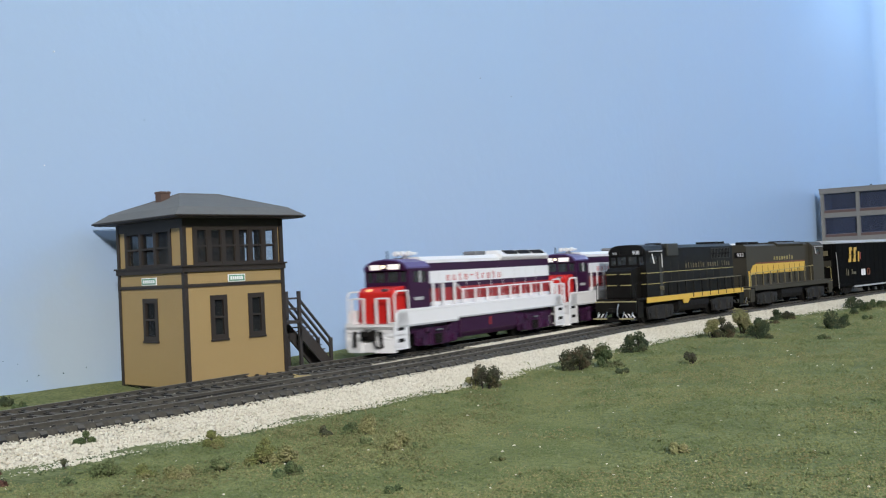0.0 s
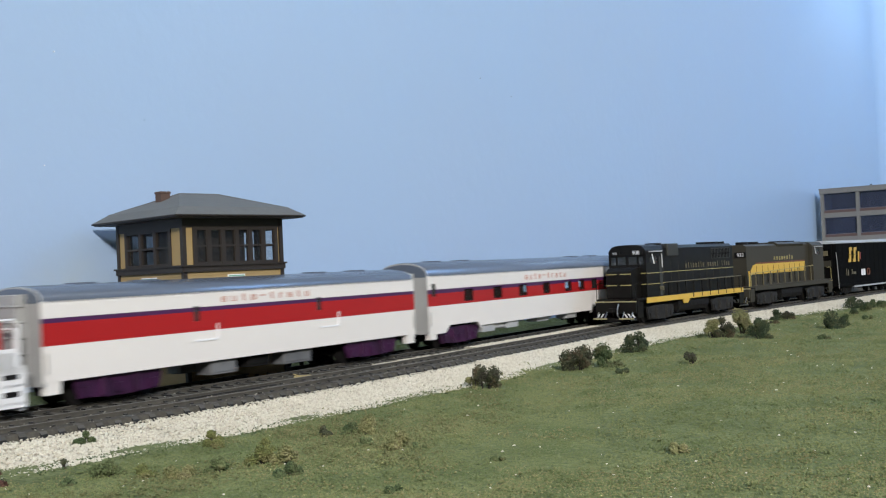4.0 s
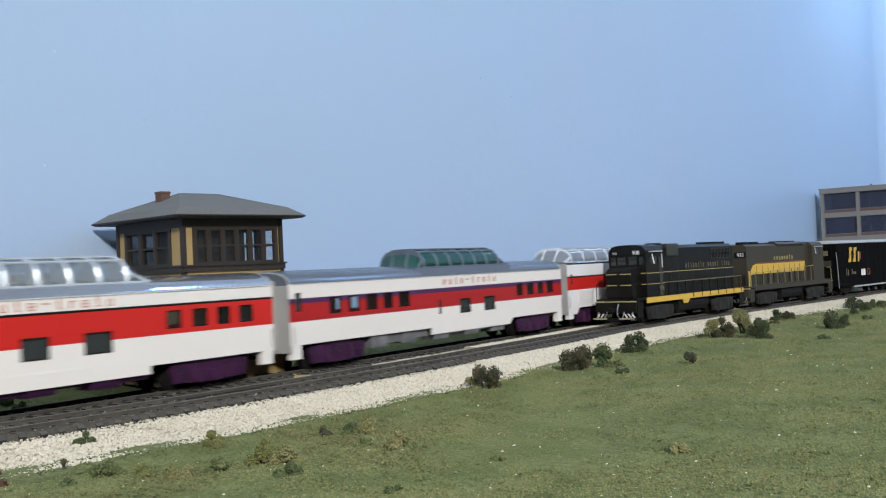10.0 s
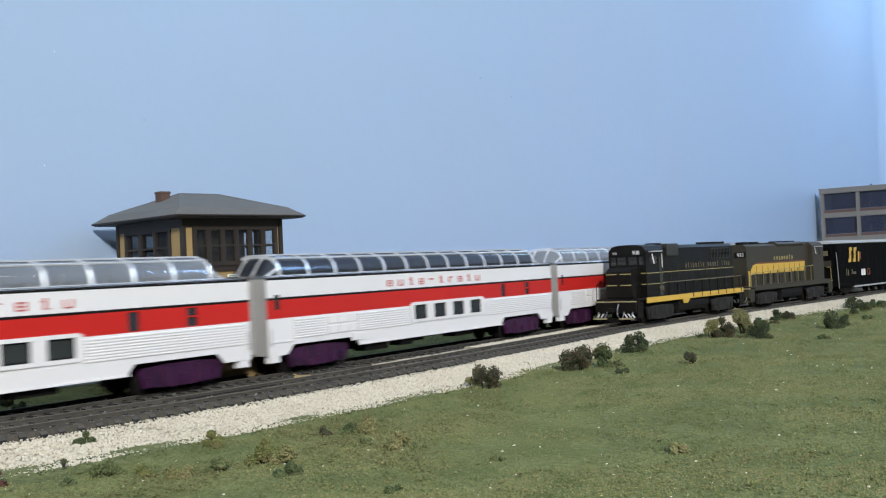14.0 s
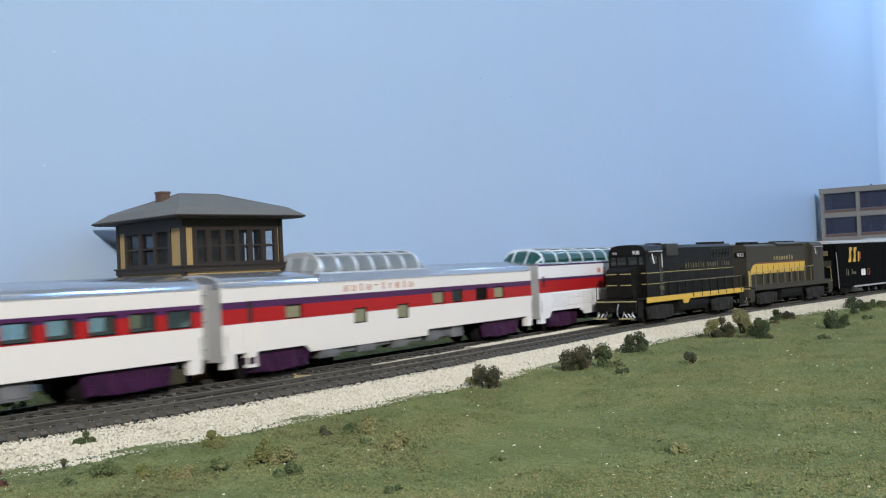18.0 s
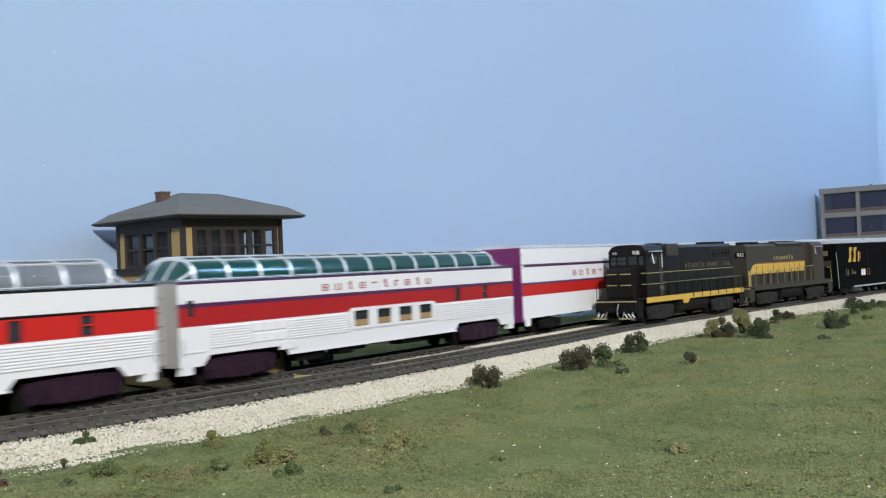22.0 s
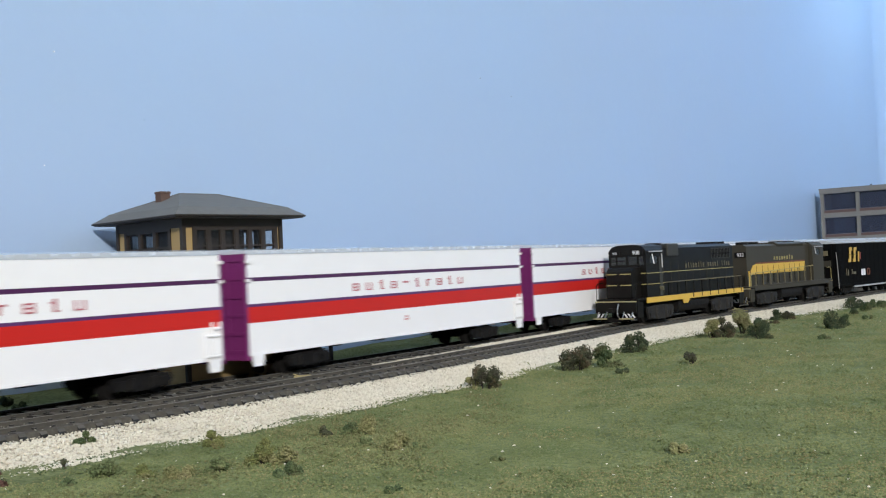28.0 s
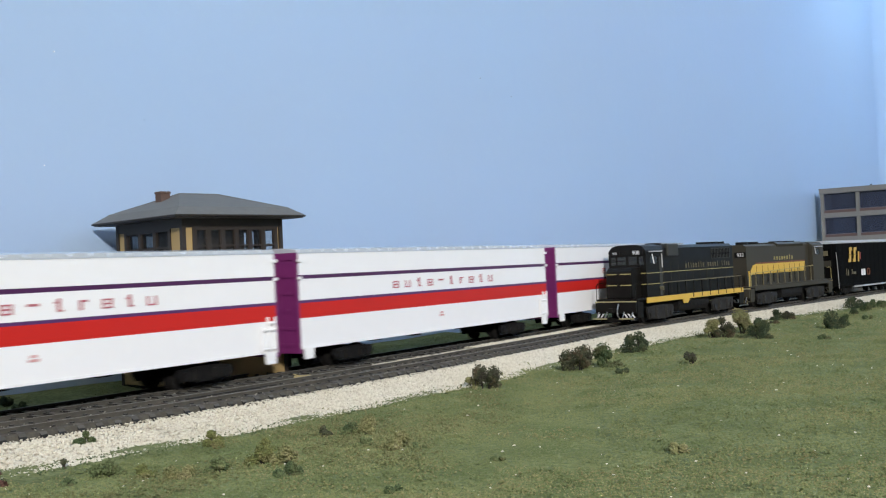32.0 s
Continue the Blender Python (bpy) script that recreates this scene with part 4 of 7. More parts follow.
def train_locomotive():
    """A four-axle road switcher in white, red and purple. Local x runs from the cab end (low) to the hood end."""
    loco = thing("locomotive", "white purple and red diesel locomotive with white handrails", "locomotive", "locomotives of the moving train")
    h = 99.0

    def b(*r):
        return (r[0] - h, r[1] - h, *r[2:])
    # running board and deep white sill
    bm = boxes(b(11, 185, -17.2, 17.2, 23.6, 25.2))
    part("running_board", soften(bm, 0.2), LOCO_WHITE, loco)
    for y in (-17.2, 16.2):
        bm = boxes(b(0.5, 62, y, y + 1.0, 15.6, 23.6), b(62, 195, y, y + 1.0, 17.2, 23.6))
        part("side_sill", bm, LOCO_WHITE, loco)
    # grey strip painted for the shadow line under the white sill
    part("sill_edge", boxes(b(4, 62, -17.5, -17.1, 15.5, 16.5), b(62, 194, -17.5, -17.1, 17.0, 17.9)), PALE_GREY, loco)
    part("frame", boxes(b(18.5, 184, -13.4, 13.4, 11.0, 23.6)), PURPLE, loco)
    # pilots, plow and steps at both ends
    for sx, x in ((-1, -3.0), (1, 198.0)):
        k = -sx
        p = part("pilot", boxes(b(*sorted((x + k * 3.0, x + k * 5.0)), -17, 17, 5.0, 17.4), b(*sorted((x + k * 1.6, x + k * 15)), -17, 17, 16.2, 17.4)), LOCO_WHITE, loco)
        bm = bmesh.new()
        prism(bm, [(-15, 2.2), (-17, 9), (-6, 11), (6, 11), (17, 9), (15, 2.2)], *sorted((x + k * 1.2 - h, x + k * 3.0 - h)))
        for s in (-1, 1):
            prism(bm, [(x - h + k * 3.0, s * 17), (x - h + k * 3.0, s * 5), (x - h - k * 0.6, s * 5), (x - h + k * 1.0, s * 15)], 2.0, 8.5, axis=2)
        part("plow", bm, LOCO_WHITE, p)
        bm = boxes(b(*sorted((x + k * 1.5, x + k * 3.0)), -6.5, -4.5, 5, 15), b(*sorted((x + k * 1.5, x + k * 3.0)), 4.5, 6.5, 5, 15))
        part("pilot_rib", bm, END_GREY, p)
        part("coupler_pocket", soften(boxes(b(*sorted((x - k * 0.7, x + k * 2.0)), -4.6, 4.6, 8.6, 14.6)), 0.4), UNDER, p, "dark coupler pocket")
        for y in (-9.6, 9.6):
            bm = bmesh.new()
            prism(bm, [(y - 1.0, 5.0), (y + 1.0, 5.0), (y * 0.93 + 1.0, 13.8), (y * 0.93 - 1.0, 13.8)], *sorted((x - k * 0.75 - h, x - h)))
            part("pilot_slot", bm, UNDER, p)
        part("uncoupling_lever", pipe(bmesh.new(), [(x - k * 1.2 - h, -15, 15.2), (x - k * 1.2 - h, -4, 15.2), (x - k * 1.2 - h, 0, 13.2), (x - k * 1.2 - h, 4, 15.2), (x - k * 1.2 - h, 15, 15.2)], 0.3), PALE_GREY, p)
        part("air_hose", pipe(bmesh.new(), [(x - k * 0.8 - h, -5.5, 12), (x - k * 2.2 - h, -6.2, 9), (x - k * 2.2 - h, -7.4, 6), (x - k * 1.4 - h, -8.6, 4.6)], 0.55), UNDER, p)
        part("deck_seam", boxes(b(*sorted((x + k * 1.2, x + k * 1.6)), -16.4, 16.4, 15.6, 16.1)), END_GREY, p)
        for s in (-1, 1):
            ya, yb = sorted((s * 17.2, s * 12.5))
            bm = boxes(b(*sorted((x + k * 1.5, x + k * 5.5)), *sorted((s * 17.2, s * 16.4)), 3.4, 17.4), b(*sorted((x + k * 5.5, x + k * 14.5)), *sorted((s * 17.2, s * 16.4)), 3.4, 25))
            for z in (4.6, 11.0, 17.6):
                box(bm, *sorted((x + k * 2 - h, x + k * 12.5 - h)), ya, yb, z, z + 0.9)
            part("step_well", bm, LOCO_WHITE, loco)
            bm = boxes(b(*sorted((x + k * 4.5, x + k * 10.5)), s * 17.25 - 0.1, s * 17.25 + 0.1, 7.4, 9.4), b(*sorted((x + k * 4.5, x + k * 10.5)), s * 17.25 - 0.1, s * 17.25 + 0.1, 13.8, 15.6))
            part("step_shadow_plate", bm, UNDER, loco)
        coupler(loco, x - h + k * 3, sx, 12.5)
    # hood: lower red, violet, white band, violet, white roof
    H = 11.3
    for name, z0, z1, m in (("lower_band", 25.2, 27.6, LOCO_WHITE), ("red_band", 27.6, 35.5, HOOD_RED), ("violet_band", 35.5, 38.4, PURPLE), ("white_band", 38.4, 45.6, LOCO_WHITE), ("upper_violet_band", 45.6, 50.3, PURPLE)):
        part(name, boxes(b(36, 187, -H, H, z0, z1)), m, loco)
    bm = bmesh.new()
    prism(bm, [(-H, 50.3), (-H, 52.2), (-H + 2.5, 54.2), (H - 2.5, 54.2), (H, 52.2), (H, 50.3)], 35 - h, 187 - h)
    part("hood_roof", bm, LOCO_WHITE, loco)
    bm = bmesh.new()
    prism(bm, [(-H, 50.0), (-H - 2.4, 52.4), (-H - 2.2, 53.4), (-8.6, 56.9), (8.6, 56.9), (H + 2.2, 53.4), (H + 2.4, 52.4), (H, 50.0)], 122 - h, 183 - h)
    rad = part("radiator_cowl", soften(bm, 0.5), LOCO_WHITE, loco)
    for i in range(3):
        for s in (-1, 1):
            bm = bmesh.new()
            prism(bm, [(s * 12.5, 54.1), (s * 9.4, 56.3), (s * 9.7, 56.75), (s * 12.8, 54.55)], 128 + 18.0 * i - h, 143.5 + 18.0 * i - h)
            part("roof_grille", bm, UNDER, rad)
    part("exhaust_box", soften(boxes(b(103, 116, -5, 5, 54.2, 56.8)), 0.8), UNDER_GREY, loco, "grey exhaust housing")
    for i in range(9):
        for y in (-H - 0.12, H - 0.18):
            part("door_seam", boxes(b(52 + 14.5 * i, 52.35 + 14.5 * i, y, y + 0.3, 26.5, 44.5)), SEAM_WHITE, loco)
    # short nose and cab
    bm = bmesh.new()
    prism(bm, [(4.6 - h, 17.4), (4.8 - h, 35.0), (8 - h, 37.6), (18 - h, 38.2), (18 - h, 17.4)], -12.4, 12.4, axis=1)
    part("nose", soften(bm, 0.9, 2), RED, loco, "rounded red nose")
    for y, lit in ((5.2, LENS_GOLD), (-6.5, STEEL)):
        bm = bmesh.new()
        for o in (-1.1, 1.1):
            rod(bm, (7.0 - h, y + o, 36.2), (5.2 - h, y + o, 36.0), 0.8, 12)
        part("marker_light", bm, lit, loco)
    C = 15.6
    cab = part("cab", boxes(b(16, 36, -C, C, 25.2, 38.6)), PURPLE, loco)
    for s in (-1, 1):
        bm = bmesh.new()
        pierced(bm, 16 - h, 36 - h, 38.6, 48.4, *sorted((s * C, s * (C - 1))), [(20.5 - h, 26.5 - h, 39.8, 46.0), (27.6 - h, 33.6 - h, 39.8, 46.0)])
        part("cab_side_wall", bm, PURPLE, cab)
    for x in (16, 35):
        part("cab_end_wall", cross_wall(x - h, -C + 1, C - 1, 38.6, 48.4, [(-13.8, -9.8, 40.2, 46.2), (-8.4, 8.4, 40.2, 46.2), (9.8, 13.8, 40.2, 46.2)] if x == 16 else []), PURPLE, cab)
    bm = boxes(b(16.4, 16.7, -14, 14, 39.8, 46.6))
    part("windscreen", bm, GLASS_GREY, cab)
    part("window_post", boxes(b(15.7, 16.3, -0.6, 0.6, 40.0, 46.4)), PURPLE, cab)
    for s in (-1, 1):
        part("cab_window", boxes(b(20, 34, *sorted((s * (C - 0.5), s * (C - 0.8))), 39.4, 46.4)), GLASS_GREY, cab)
        part("window_post", boxes(b(26.4, 27.7, *sorted((s * (C + 0.15), s * (C - 0.4))), 39.4, 46.4)), PALE_GREY, cab)
    bm = bmesh.new()
    prism(bm, [(-C - 0.2, 47.6), (-C - 0.2, 48.6), (-13, 51.2), (-8, 52.9), (0, 53.5), (8, 52.9), (13, 51.2), (C + 0.2, 48.6), (C + 0.2, 47.6)], 15 - h, 36.5 - h)
    part("cab_roof", bm, VIOLET_ROOF, cab, "violet rounded cab roof")
    bm = bmesh.new()
    prism(bm, [(-C + 0.6, 46.8), (-13, 50.4), (-8, 52.2), (0, 52.8), (8, 52.2), (13, 50.4), (C - 0.6, 46.8)], 14.6 - h, 15.2 - h)
    part("cab_brow", bm, PURPLE, cab)
    for y in (-6.2, 6.2):
        part("number_board", soften(boxes(b(14.0, 14.7, y - 4.2, y + 4.2, 47.4, 50.4)), 0.2), BOARD_GLOW, cab)
    bm = bmesh.new()
    rod(bm, (14.8 - h, 0, 49.2), (13.4 - h, 0, 49.2), 2.3, 12)
    part("headlight_housing", bm, PURPLE, cab)
    bm = bmesh.new()
    rod(bm, (13.6 - h, 0, 49.2), (13.2 - h, 0, 49.2), 1.0, 12)
    part("headlight", bm, LAMP_GLOW, cab)
    for y in (-C - 0.2, C):
        part("road_number", boxes(b(20.5, 29, y, y + 0.2, 29.6, 31.4)), PALE_GREY, cab)
    bm = pipe(bmesh.new(), [(24 - h, 5, 53), (24 - h, 5, 58.2)], 0.45)
    part("antenna", bm, UNDER, loco)
    bm = boxes(b(33, 36, -1, 1, 53, 56))
    for y, l in ((-4, 0), (-1.5, 3), (1.5, 5), (4, 2)):
        rod(bm, (34 - l - h, y, 56.4), (40 - h, y, 56.4), 0.8)
        rod(bm, (31.6 - l - h, y, 56.4), (34 - l - h, y, 56.4), 1.5, 10)
    box(bm, 33.5 - h, 36 - h, -5.5, 5.5, 55.6, 56.4)
    part("horn", bm, LOCO_WHITE, loco)
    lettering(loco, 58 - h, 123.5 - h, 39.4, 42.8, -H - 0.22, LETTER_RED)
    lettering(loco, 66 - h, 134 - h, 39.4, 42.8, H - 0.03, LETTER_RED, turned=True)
    # hood end lamps
    part("number_board", boxes(b(187, 187.5, 2.5, 8.0, 46.4, 48.8)), BOARD_GLOW, loco)
    part("number_board", boxes(b(187, 187.5, -8.0, -2.5, 46.4, 48.8)), BOARD_GLOW, loco)
    bm = bmesh.new()
    rod(bm, (187 - h, 0, 47.6), (188.4 - h, 0, 47.6), 1.6, 12)
    part("rear_headlight", bm, LAMP_GLOW, loco)
    # handrails along both sides and round the ends
    for s in (-1, 1):
        y = s * 16.6
        bm = pipe(bmesh.new(), [(38 - h, y, 38.8), (60 - h, y, 38.8), (67 - h, y, 33.8), (180 - h, y, 34.2), (186 - h, y, 31.5), (186 - h, y, 25)], 0.42)
        part("handrail", bm, LOCO_WHITE, loco)
        for x, z in ((38, 38.8), (48, 38.8), (60, 38.8), (69, 33.8), (83, 33.9), (97, 34.0), (111, 34.0), (125, 34.1), (138, 34.1), (152, 34.2), (166, 34.2), (180, 34.2)):
            bm = boxes(b(x - 0.8, x + 0.8, *sorted((y - 0.35, y + 0.35)), 22.5, z))
            part("stanchion", bm, LOCO_WHITE, loco)
        for x, d in ((0.6, 1), (194.5, -1)):
            bm = pipe(bmesh.new(), [(x - h, y, 9), (x - h, y, 33), (x + d * 2 - h, y, 35.5), (x + d * 12 - h, y, 35.5), (x + d * 13 - h, y, 25)], 0.5)
            part("end_handrail", bm, LOCO_WHITE, loco)
    for x in (-0.3, 195.4):
        for y in (-13, -4.5, 4.5, 13):
            part("stanchion", boxes(b(x - 0.4, x + 0.4, y - 0.7, y + 0.7, 17, 32)), LOCO_WHITE, loco)
        for a, c in ((-13, -4.5), (4.5, 13)):
            part("end_rail", pipe(bmesh.new(), [(x - h, a, 31.8), (x - h, c, 31.8)], 0.5), LOCO_WHITE, loco)
    # tank, trucks
    bm = bmesh.new()
    prism(bm, [(-14, 5.0), (-16, 8), (-16, 17.2), (16, 17.2), (16, 8), (14, 5.0)], 66 - h, 132 - h)
    tank = part("fuel_tank", soften(bm, 0.5), PURPLE, loco)
    for y in (-16.3, 16.0):
        part("fuel_mark", boxes(b(98.4, 100.2, y, y + 0.3, 10.5, 15.5)), HOOD_RED, tank)
    for x in (56, 132.5):
        part("air_tank", soften(boxes(b(x, x + 9.5, -15.6, -10, 7, 16)), 1.2), PURPLE, loco)
    for x in (42, 156):
        truck = bogie(loco, x - h, PLUM_TRUCK, 2, 32, 15.2, 5.6, frame_h=(3.0, 13.2))
        for s in (-1, 1):
            for dx in (-16, 16):
                bm = bmesh.new()
                disc(bm, x + dx - h, 6.2, *sorted((s * 15.0, s * 17.2)), 2.3, 10)
                part("journal_cap", bm, PLUM_TRUCK, truck)
                part("brake_cylinder", soften(boxes(b(x + dx * 0.62 - 2.2, x + dx * 0.62 + 2.2, *sorted((s * 14.8, s * 17.0)), 10.6, 13.6)), 0.5), PLUM_TRUCK, truck)
                part("brake_hanger", pipe(bmesh.new(), [(x + dx * 1.38 - h, s * 16.0, 12), (x + dx * 1.46 - h, s * 16.0, 4.5)], 0.5), PLUM_TRUCK, truck)
            bm = bmesh.new()
            for dx in (-2.4, 0, 2.4):
                rod(bm, (x + dx - h, s * 16.2, 4.0), (x + dx - h, s * 16.2, 9.4), 0.95, 8)
            part("bolster_spring", bm, UNDER, truck)
        part("cylinder_rod", boxes(b(x - 3, x + 3, -17.2, -16.6, 11.4, 12.2)), STEEL, truck)
    return loco


RUST = material("rust_orange_paint", (0.16, 0.045, 0.015), 0.5, blotch=0.4, blotch_size=60)
BOX_BLACK = material("flat_black_paint", (0.0045, 0.0045, 0.0045), 0.75, blotch=0.4, blotch_size=60, dark=(0.008, 0.0078, 0.0074), spec=0.03)
HOOD_GREY = material("worn_grey_hood_paint", (0.042, 0.042, 0.038), 0.5, blotch=0.4, blotch_size=80, spec=0.2)
PALE_EDGE = material("worn_pale_yellow_edge", (0.42, 0.37, 0.20), 0.5, blotch=0.5, blotch_size=80)
LETTER_YELLOW = material("thin_yellow_stripe", (0.36, 0.30, 0.115), 0.45, blotch=0.4, blotch_size=60)

# ---- parked locomotives and box car ----
def text_plate(text, size, material, parent, m, name="road_number"):
    """Painted characters in the built-in font, as a thin mesh."""
    cu = bpy.data.curves.new(name, "FONT")
    cu.body, cu.size, cu.extrude, cu.align_x = text, size * MM, 0.1 * MM, "CENTER"
    tmp = bpy.data.objects.new(name, cu)
    me = bpy.data.meshes.new_from_object(tmp)
    bpy.data.objects.remove(tmp)
    me.materials.append(material)
    ob = new(name, me)
    ob.parent = parent
    ob.matrix_basis = m
    return ob


def upright(x, y, z, side=True):
    """Pose of a plate on the near side (or on the low-x end) of a vehicle, in mm."""
    return pose(x * MM, y * MM, z * MM, 90, 0, 0 if side else -90)


def end_deck(loco, x, k, mat, edge, h):
    """A locomotive's end: pilot plate, footboards, steps, end handrails and coupler hose."""
    def b(*r):
        return (r[0] - h, r[1] - h, *r[2:])
    p = part("pilot", boxes(b(*sorted((x, x + k * 1.5)), -16.5, 16.5, 8.5, 16.2)), mat, loco)
    part("deck_edge", boxes(b(*sorted((x - k * 0.3, x + k * 1.2)), -16.8, 16.8, 16.4, 17.1)), edge, p)
    for s in (-1, 1):
        bm = boxes(b(*sorted((x - k * 4.0, x + k * 0.5)), *sorted((s * 5, s * 16.5)), 4.4, 5.2))
        part("footboard", bm, UNDER, p)
        part("footboard_edge", boxes(b(*sorted((x - k * 4.6, x - k * 4.0)), *sorted((s * 5, s * 16.5)), 4.4, 5.2)), edge, p)
        bm = bmesh.new()
        for yy in (8.5, 11.5, 14.5):
            prism(bm, [(s * yy, 5.4), (s * (yy + 1.2), 5.4), (s * (yy - 0.8), 8.2), (s * (yy - 1.9), 8.2)], *sorted((x - k * 0.25 - h, x - h + k * 0.2)))
        part("warning_stripes", bm, WHITE if mat is BLACK else LETTER_GOLD, p)
        for yy in (7, 14):
            part("footboard_hanger", pipe(bmesh.new(), [(x - k * 3 - h, s * yy, 5.2), (x - h, s * yy, 9.5)], 0.35), STEEL, p)
        bm = boxes(b(*sorted((x + k * 2, x + k * 10)), *sorted((s * 16.8, s * 16.0)), 5, 16.2))
        for z in (5, 9, 13):
            box(bm, *sorted((x + k * 2 - h, x + k * 10 - h)), *sorted((s * 16.8, s * 12.5)), z, z + 0.7)
        part("step_well", bm, mat, loco)
        part("end_handrail", pipe(bmesh.new(), [(x + k * 1.5 - h, s * 16.2, 9), (x + k * 1.5 - h, s * 16.2, 28), (x + k * 4 - h, s * 16.2, 30), (x + k * 11 - h, s * 16.2, 30)], 0.28), UNDER if mat is BLACK else LETTER_YELLOW, loco)
    bm = pipe(bmesh.new(), [(x - h, -2.5, 15), (x - k * 3 - h, -3, 11), (x - k * 3.6 - h, -3.4, 7), (x - k * 2 - h, -4, 5)], 0.5)
    part("air_hose", bm, STEEL, p)
    coupler(loco, x - h, -k, 11)


def black_locomotive():
    """Parked black road switcher with yellow stripes; local x from its nose (low) to its rear."""
    loco = thing("locomotive", "parked glossy black diesel locomotive with thin yellow stripes", "locomotive", "locomotives on the siding")
    h = 92.0

    def b(*r):
        return (r[0] - h, r[1] - h, *r[2:])
    part("running_board", boxes(b(0, 184, -16.8, 16.8, 17.2, 18.6)), BLACK, loco)
    part("frame", boxes(b(3, 181, -12, 12, 11, 17.2)), UNDER, loco)
    bm = boxes(b(14, 183, -17.3, -16.6, 14.8, 18.7))
    prism(bm, [(70 - h, 14.8), (72 - h, 11.6), (79 - h, 11.6), (82 - h, 14.8)], -17.3, -16.6, axis=1)
    part("yellow_sill", bm, YELLOW, loco, "yellow painted side sill with a drop plate")
    part("sill_gap", boxes(*[b(88 + 15 * i, 89.2 + 15 * i, -17.45, -17.25, 15.6, 18.8) for i in range(7)]), BLACK, loco)
    part("yellow_sill", boxes(b(14, 183, 16.6, 17.3, 14.8, 18.7)), YELLOW, loco)
    end_deck(loco, -2, 1, BLACK, PALE_EDGE, h)
    end_deck(loco, 186, -1, BLACK, PALE_EDGE, h)
    bm = bmesh.new()
    prism(bm, [(4 - h, 18.6), (4 - h, 38.0), (7 - h, 40.6), (20 - h, 41.2), (20 - h, 18.6)], -10.5, 10.5, axis=1)
    part("nose", soften(bm, 0.8, 2), BLACK, loco)
    C = 15.4
    cab = part("cab", boxes(b(18, 44, -C, C, 18.6, 42.5)), BLACK, loco)
    for s in (-1, 1):
        bm = bmesh.new()
        pierced(bm, 18 - h, 44 - h, 42.5, 50.5, *sorted((s * C, s * (C - 1))), [(24 - h, 36 - h, 43.2, 48.6)])
        part("cab_side_wall", bm, BLACK, cab)
    part("cab_end_wall", cross_wall(18 - h, -C + 1, C - 1, 42.5, 50.5, [(-13.6, -9.4, 42.8, 48.8), (-8.2, -1.0, 42.8, 48.8), (1.0, 8.2, 42.8, 48.8), (9.4, 13.6, 42.8, 48.8)]), BLACK, cab)
    part("cab_end_wall", cross_wall(43 - h, -C + 1, C - 1, 42.5, 50.5, []), BLACK, cab)
    part("cab_glass", boxes(b(18.4, 18.7, -14, 14, 42.5, 49), b(24, 36, -C + 0.4, -C + 0.7, 43, 49)), GLASS_GREY, cab)
    bm = bmesh.new()
    prism(bm, [(-C, 50.5), (-C, 53.0), (-12.5, 56.2), (-7, 57.4), (7, 57.4), (12.5, 56.2), (C, 53.0), (C, 50.5)], 17.5 - h, 46 - h)
    part("cab_roof", soften(bm, 0.5), BLACK, cab)
    part("number_board", boxes(b(16.9, 17.6, 5.5, 11.5, 50.2, 53.4)), UNDER, cab)
    part("number_board", boxes(b(16.9, 17.6, -13.5, -3.0, 49.6, 54.0)), UNDER, cab)
    text_plate("908", 4.0, WHITE, cab, upright(16.7 - h, -8.2, 50.2, False))
    text_plate("908", 2.6, PALE_GREY, cab, upright(16.7 - h, 9.5, 50.6, False))
    part("window_awning", boxes(b(23, 40, -C - 2.0, -C, 51.6, 52.4)), PALE_GREY, cab)
    part("cab_door", soften(boxes(b(37.6, 42.2, -C - 0.3, -C, 19, 48)), 0.2), HOOD_GREY, cab)
    text_plate("908", 4.6, LETTER_GOLD, cab, upright(40.0 - h, -C - 0.5, 23.0))
    H = 11.2
    hood = part("hood", boxes(b(44, 178, -H, H, 18.6, 51.5)), BLACK, loco)
    bm = bmesh.new()
    prism(bm, [(-H, 51.5), (-H, 54.2), (-H + 3, 56.6), (H - 3, 56.6), (H, 54.2), (H, 51.5)], 44 - h, 178 - h)
    part("hood_roof", bm, BLACK, hood)
    part("turbo_box", soften(boxes(b(58, 76, -H - 1.5, H + 1.5, 48, 57.6)), 0.6), HOOD_GREY, hood)
    part("side_grille", boxes(b(136, 172, -H - 0.4, H + 0.4, 44.5, 53)), HOOD_GREY, hood)
    bm = bmesh.new()
    for i in range(12):
        box(bm, 137 + 2.9 * i - h, 138.2 + 2.9 * i - h, -H - 0.7, -H - 0.4, 45, 52.5)
    box(bm, 136.5 - h, 171.5 - h, -H - 0.6, -H - 0.4, 48, 49)
    part("grille_slats", bm, UNDER, hood)
    for x in (62, 150, 163, 176):
        bm = bmesh.new()
        rod(bm, (x - h - 3, 0, 56.6), (x - h - 3, 0, 58.4), 6.2, 18)
        part("roof_fan", bm, UNDER, hood)
    for i in range(10):
        part("door_seam", boxes(b(52 + 12.4 * i, 52.4 + 12.4 * i, -H - 0.15, -H, 20, 44)), OLIVE, hood)
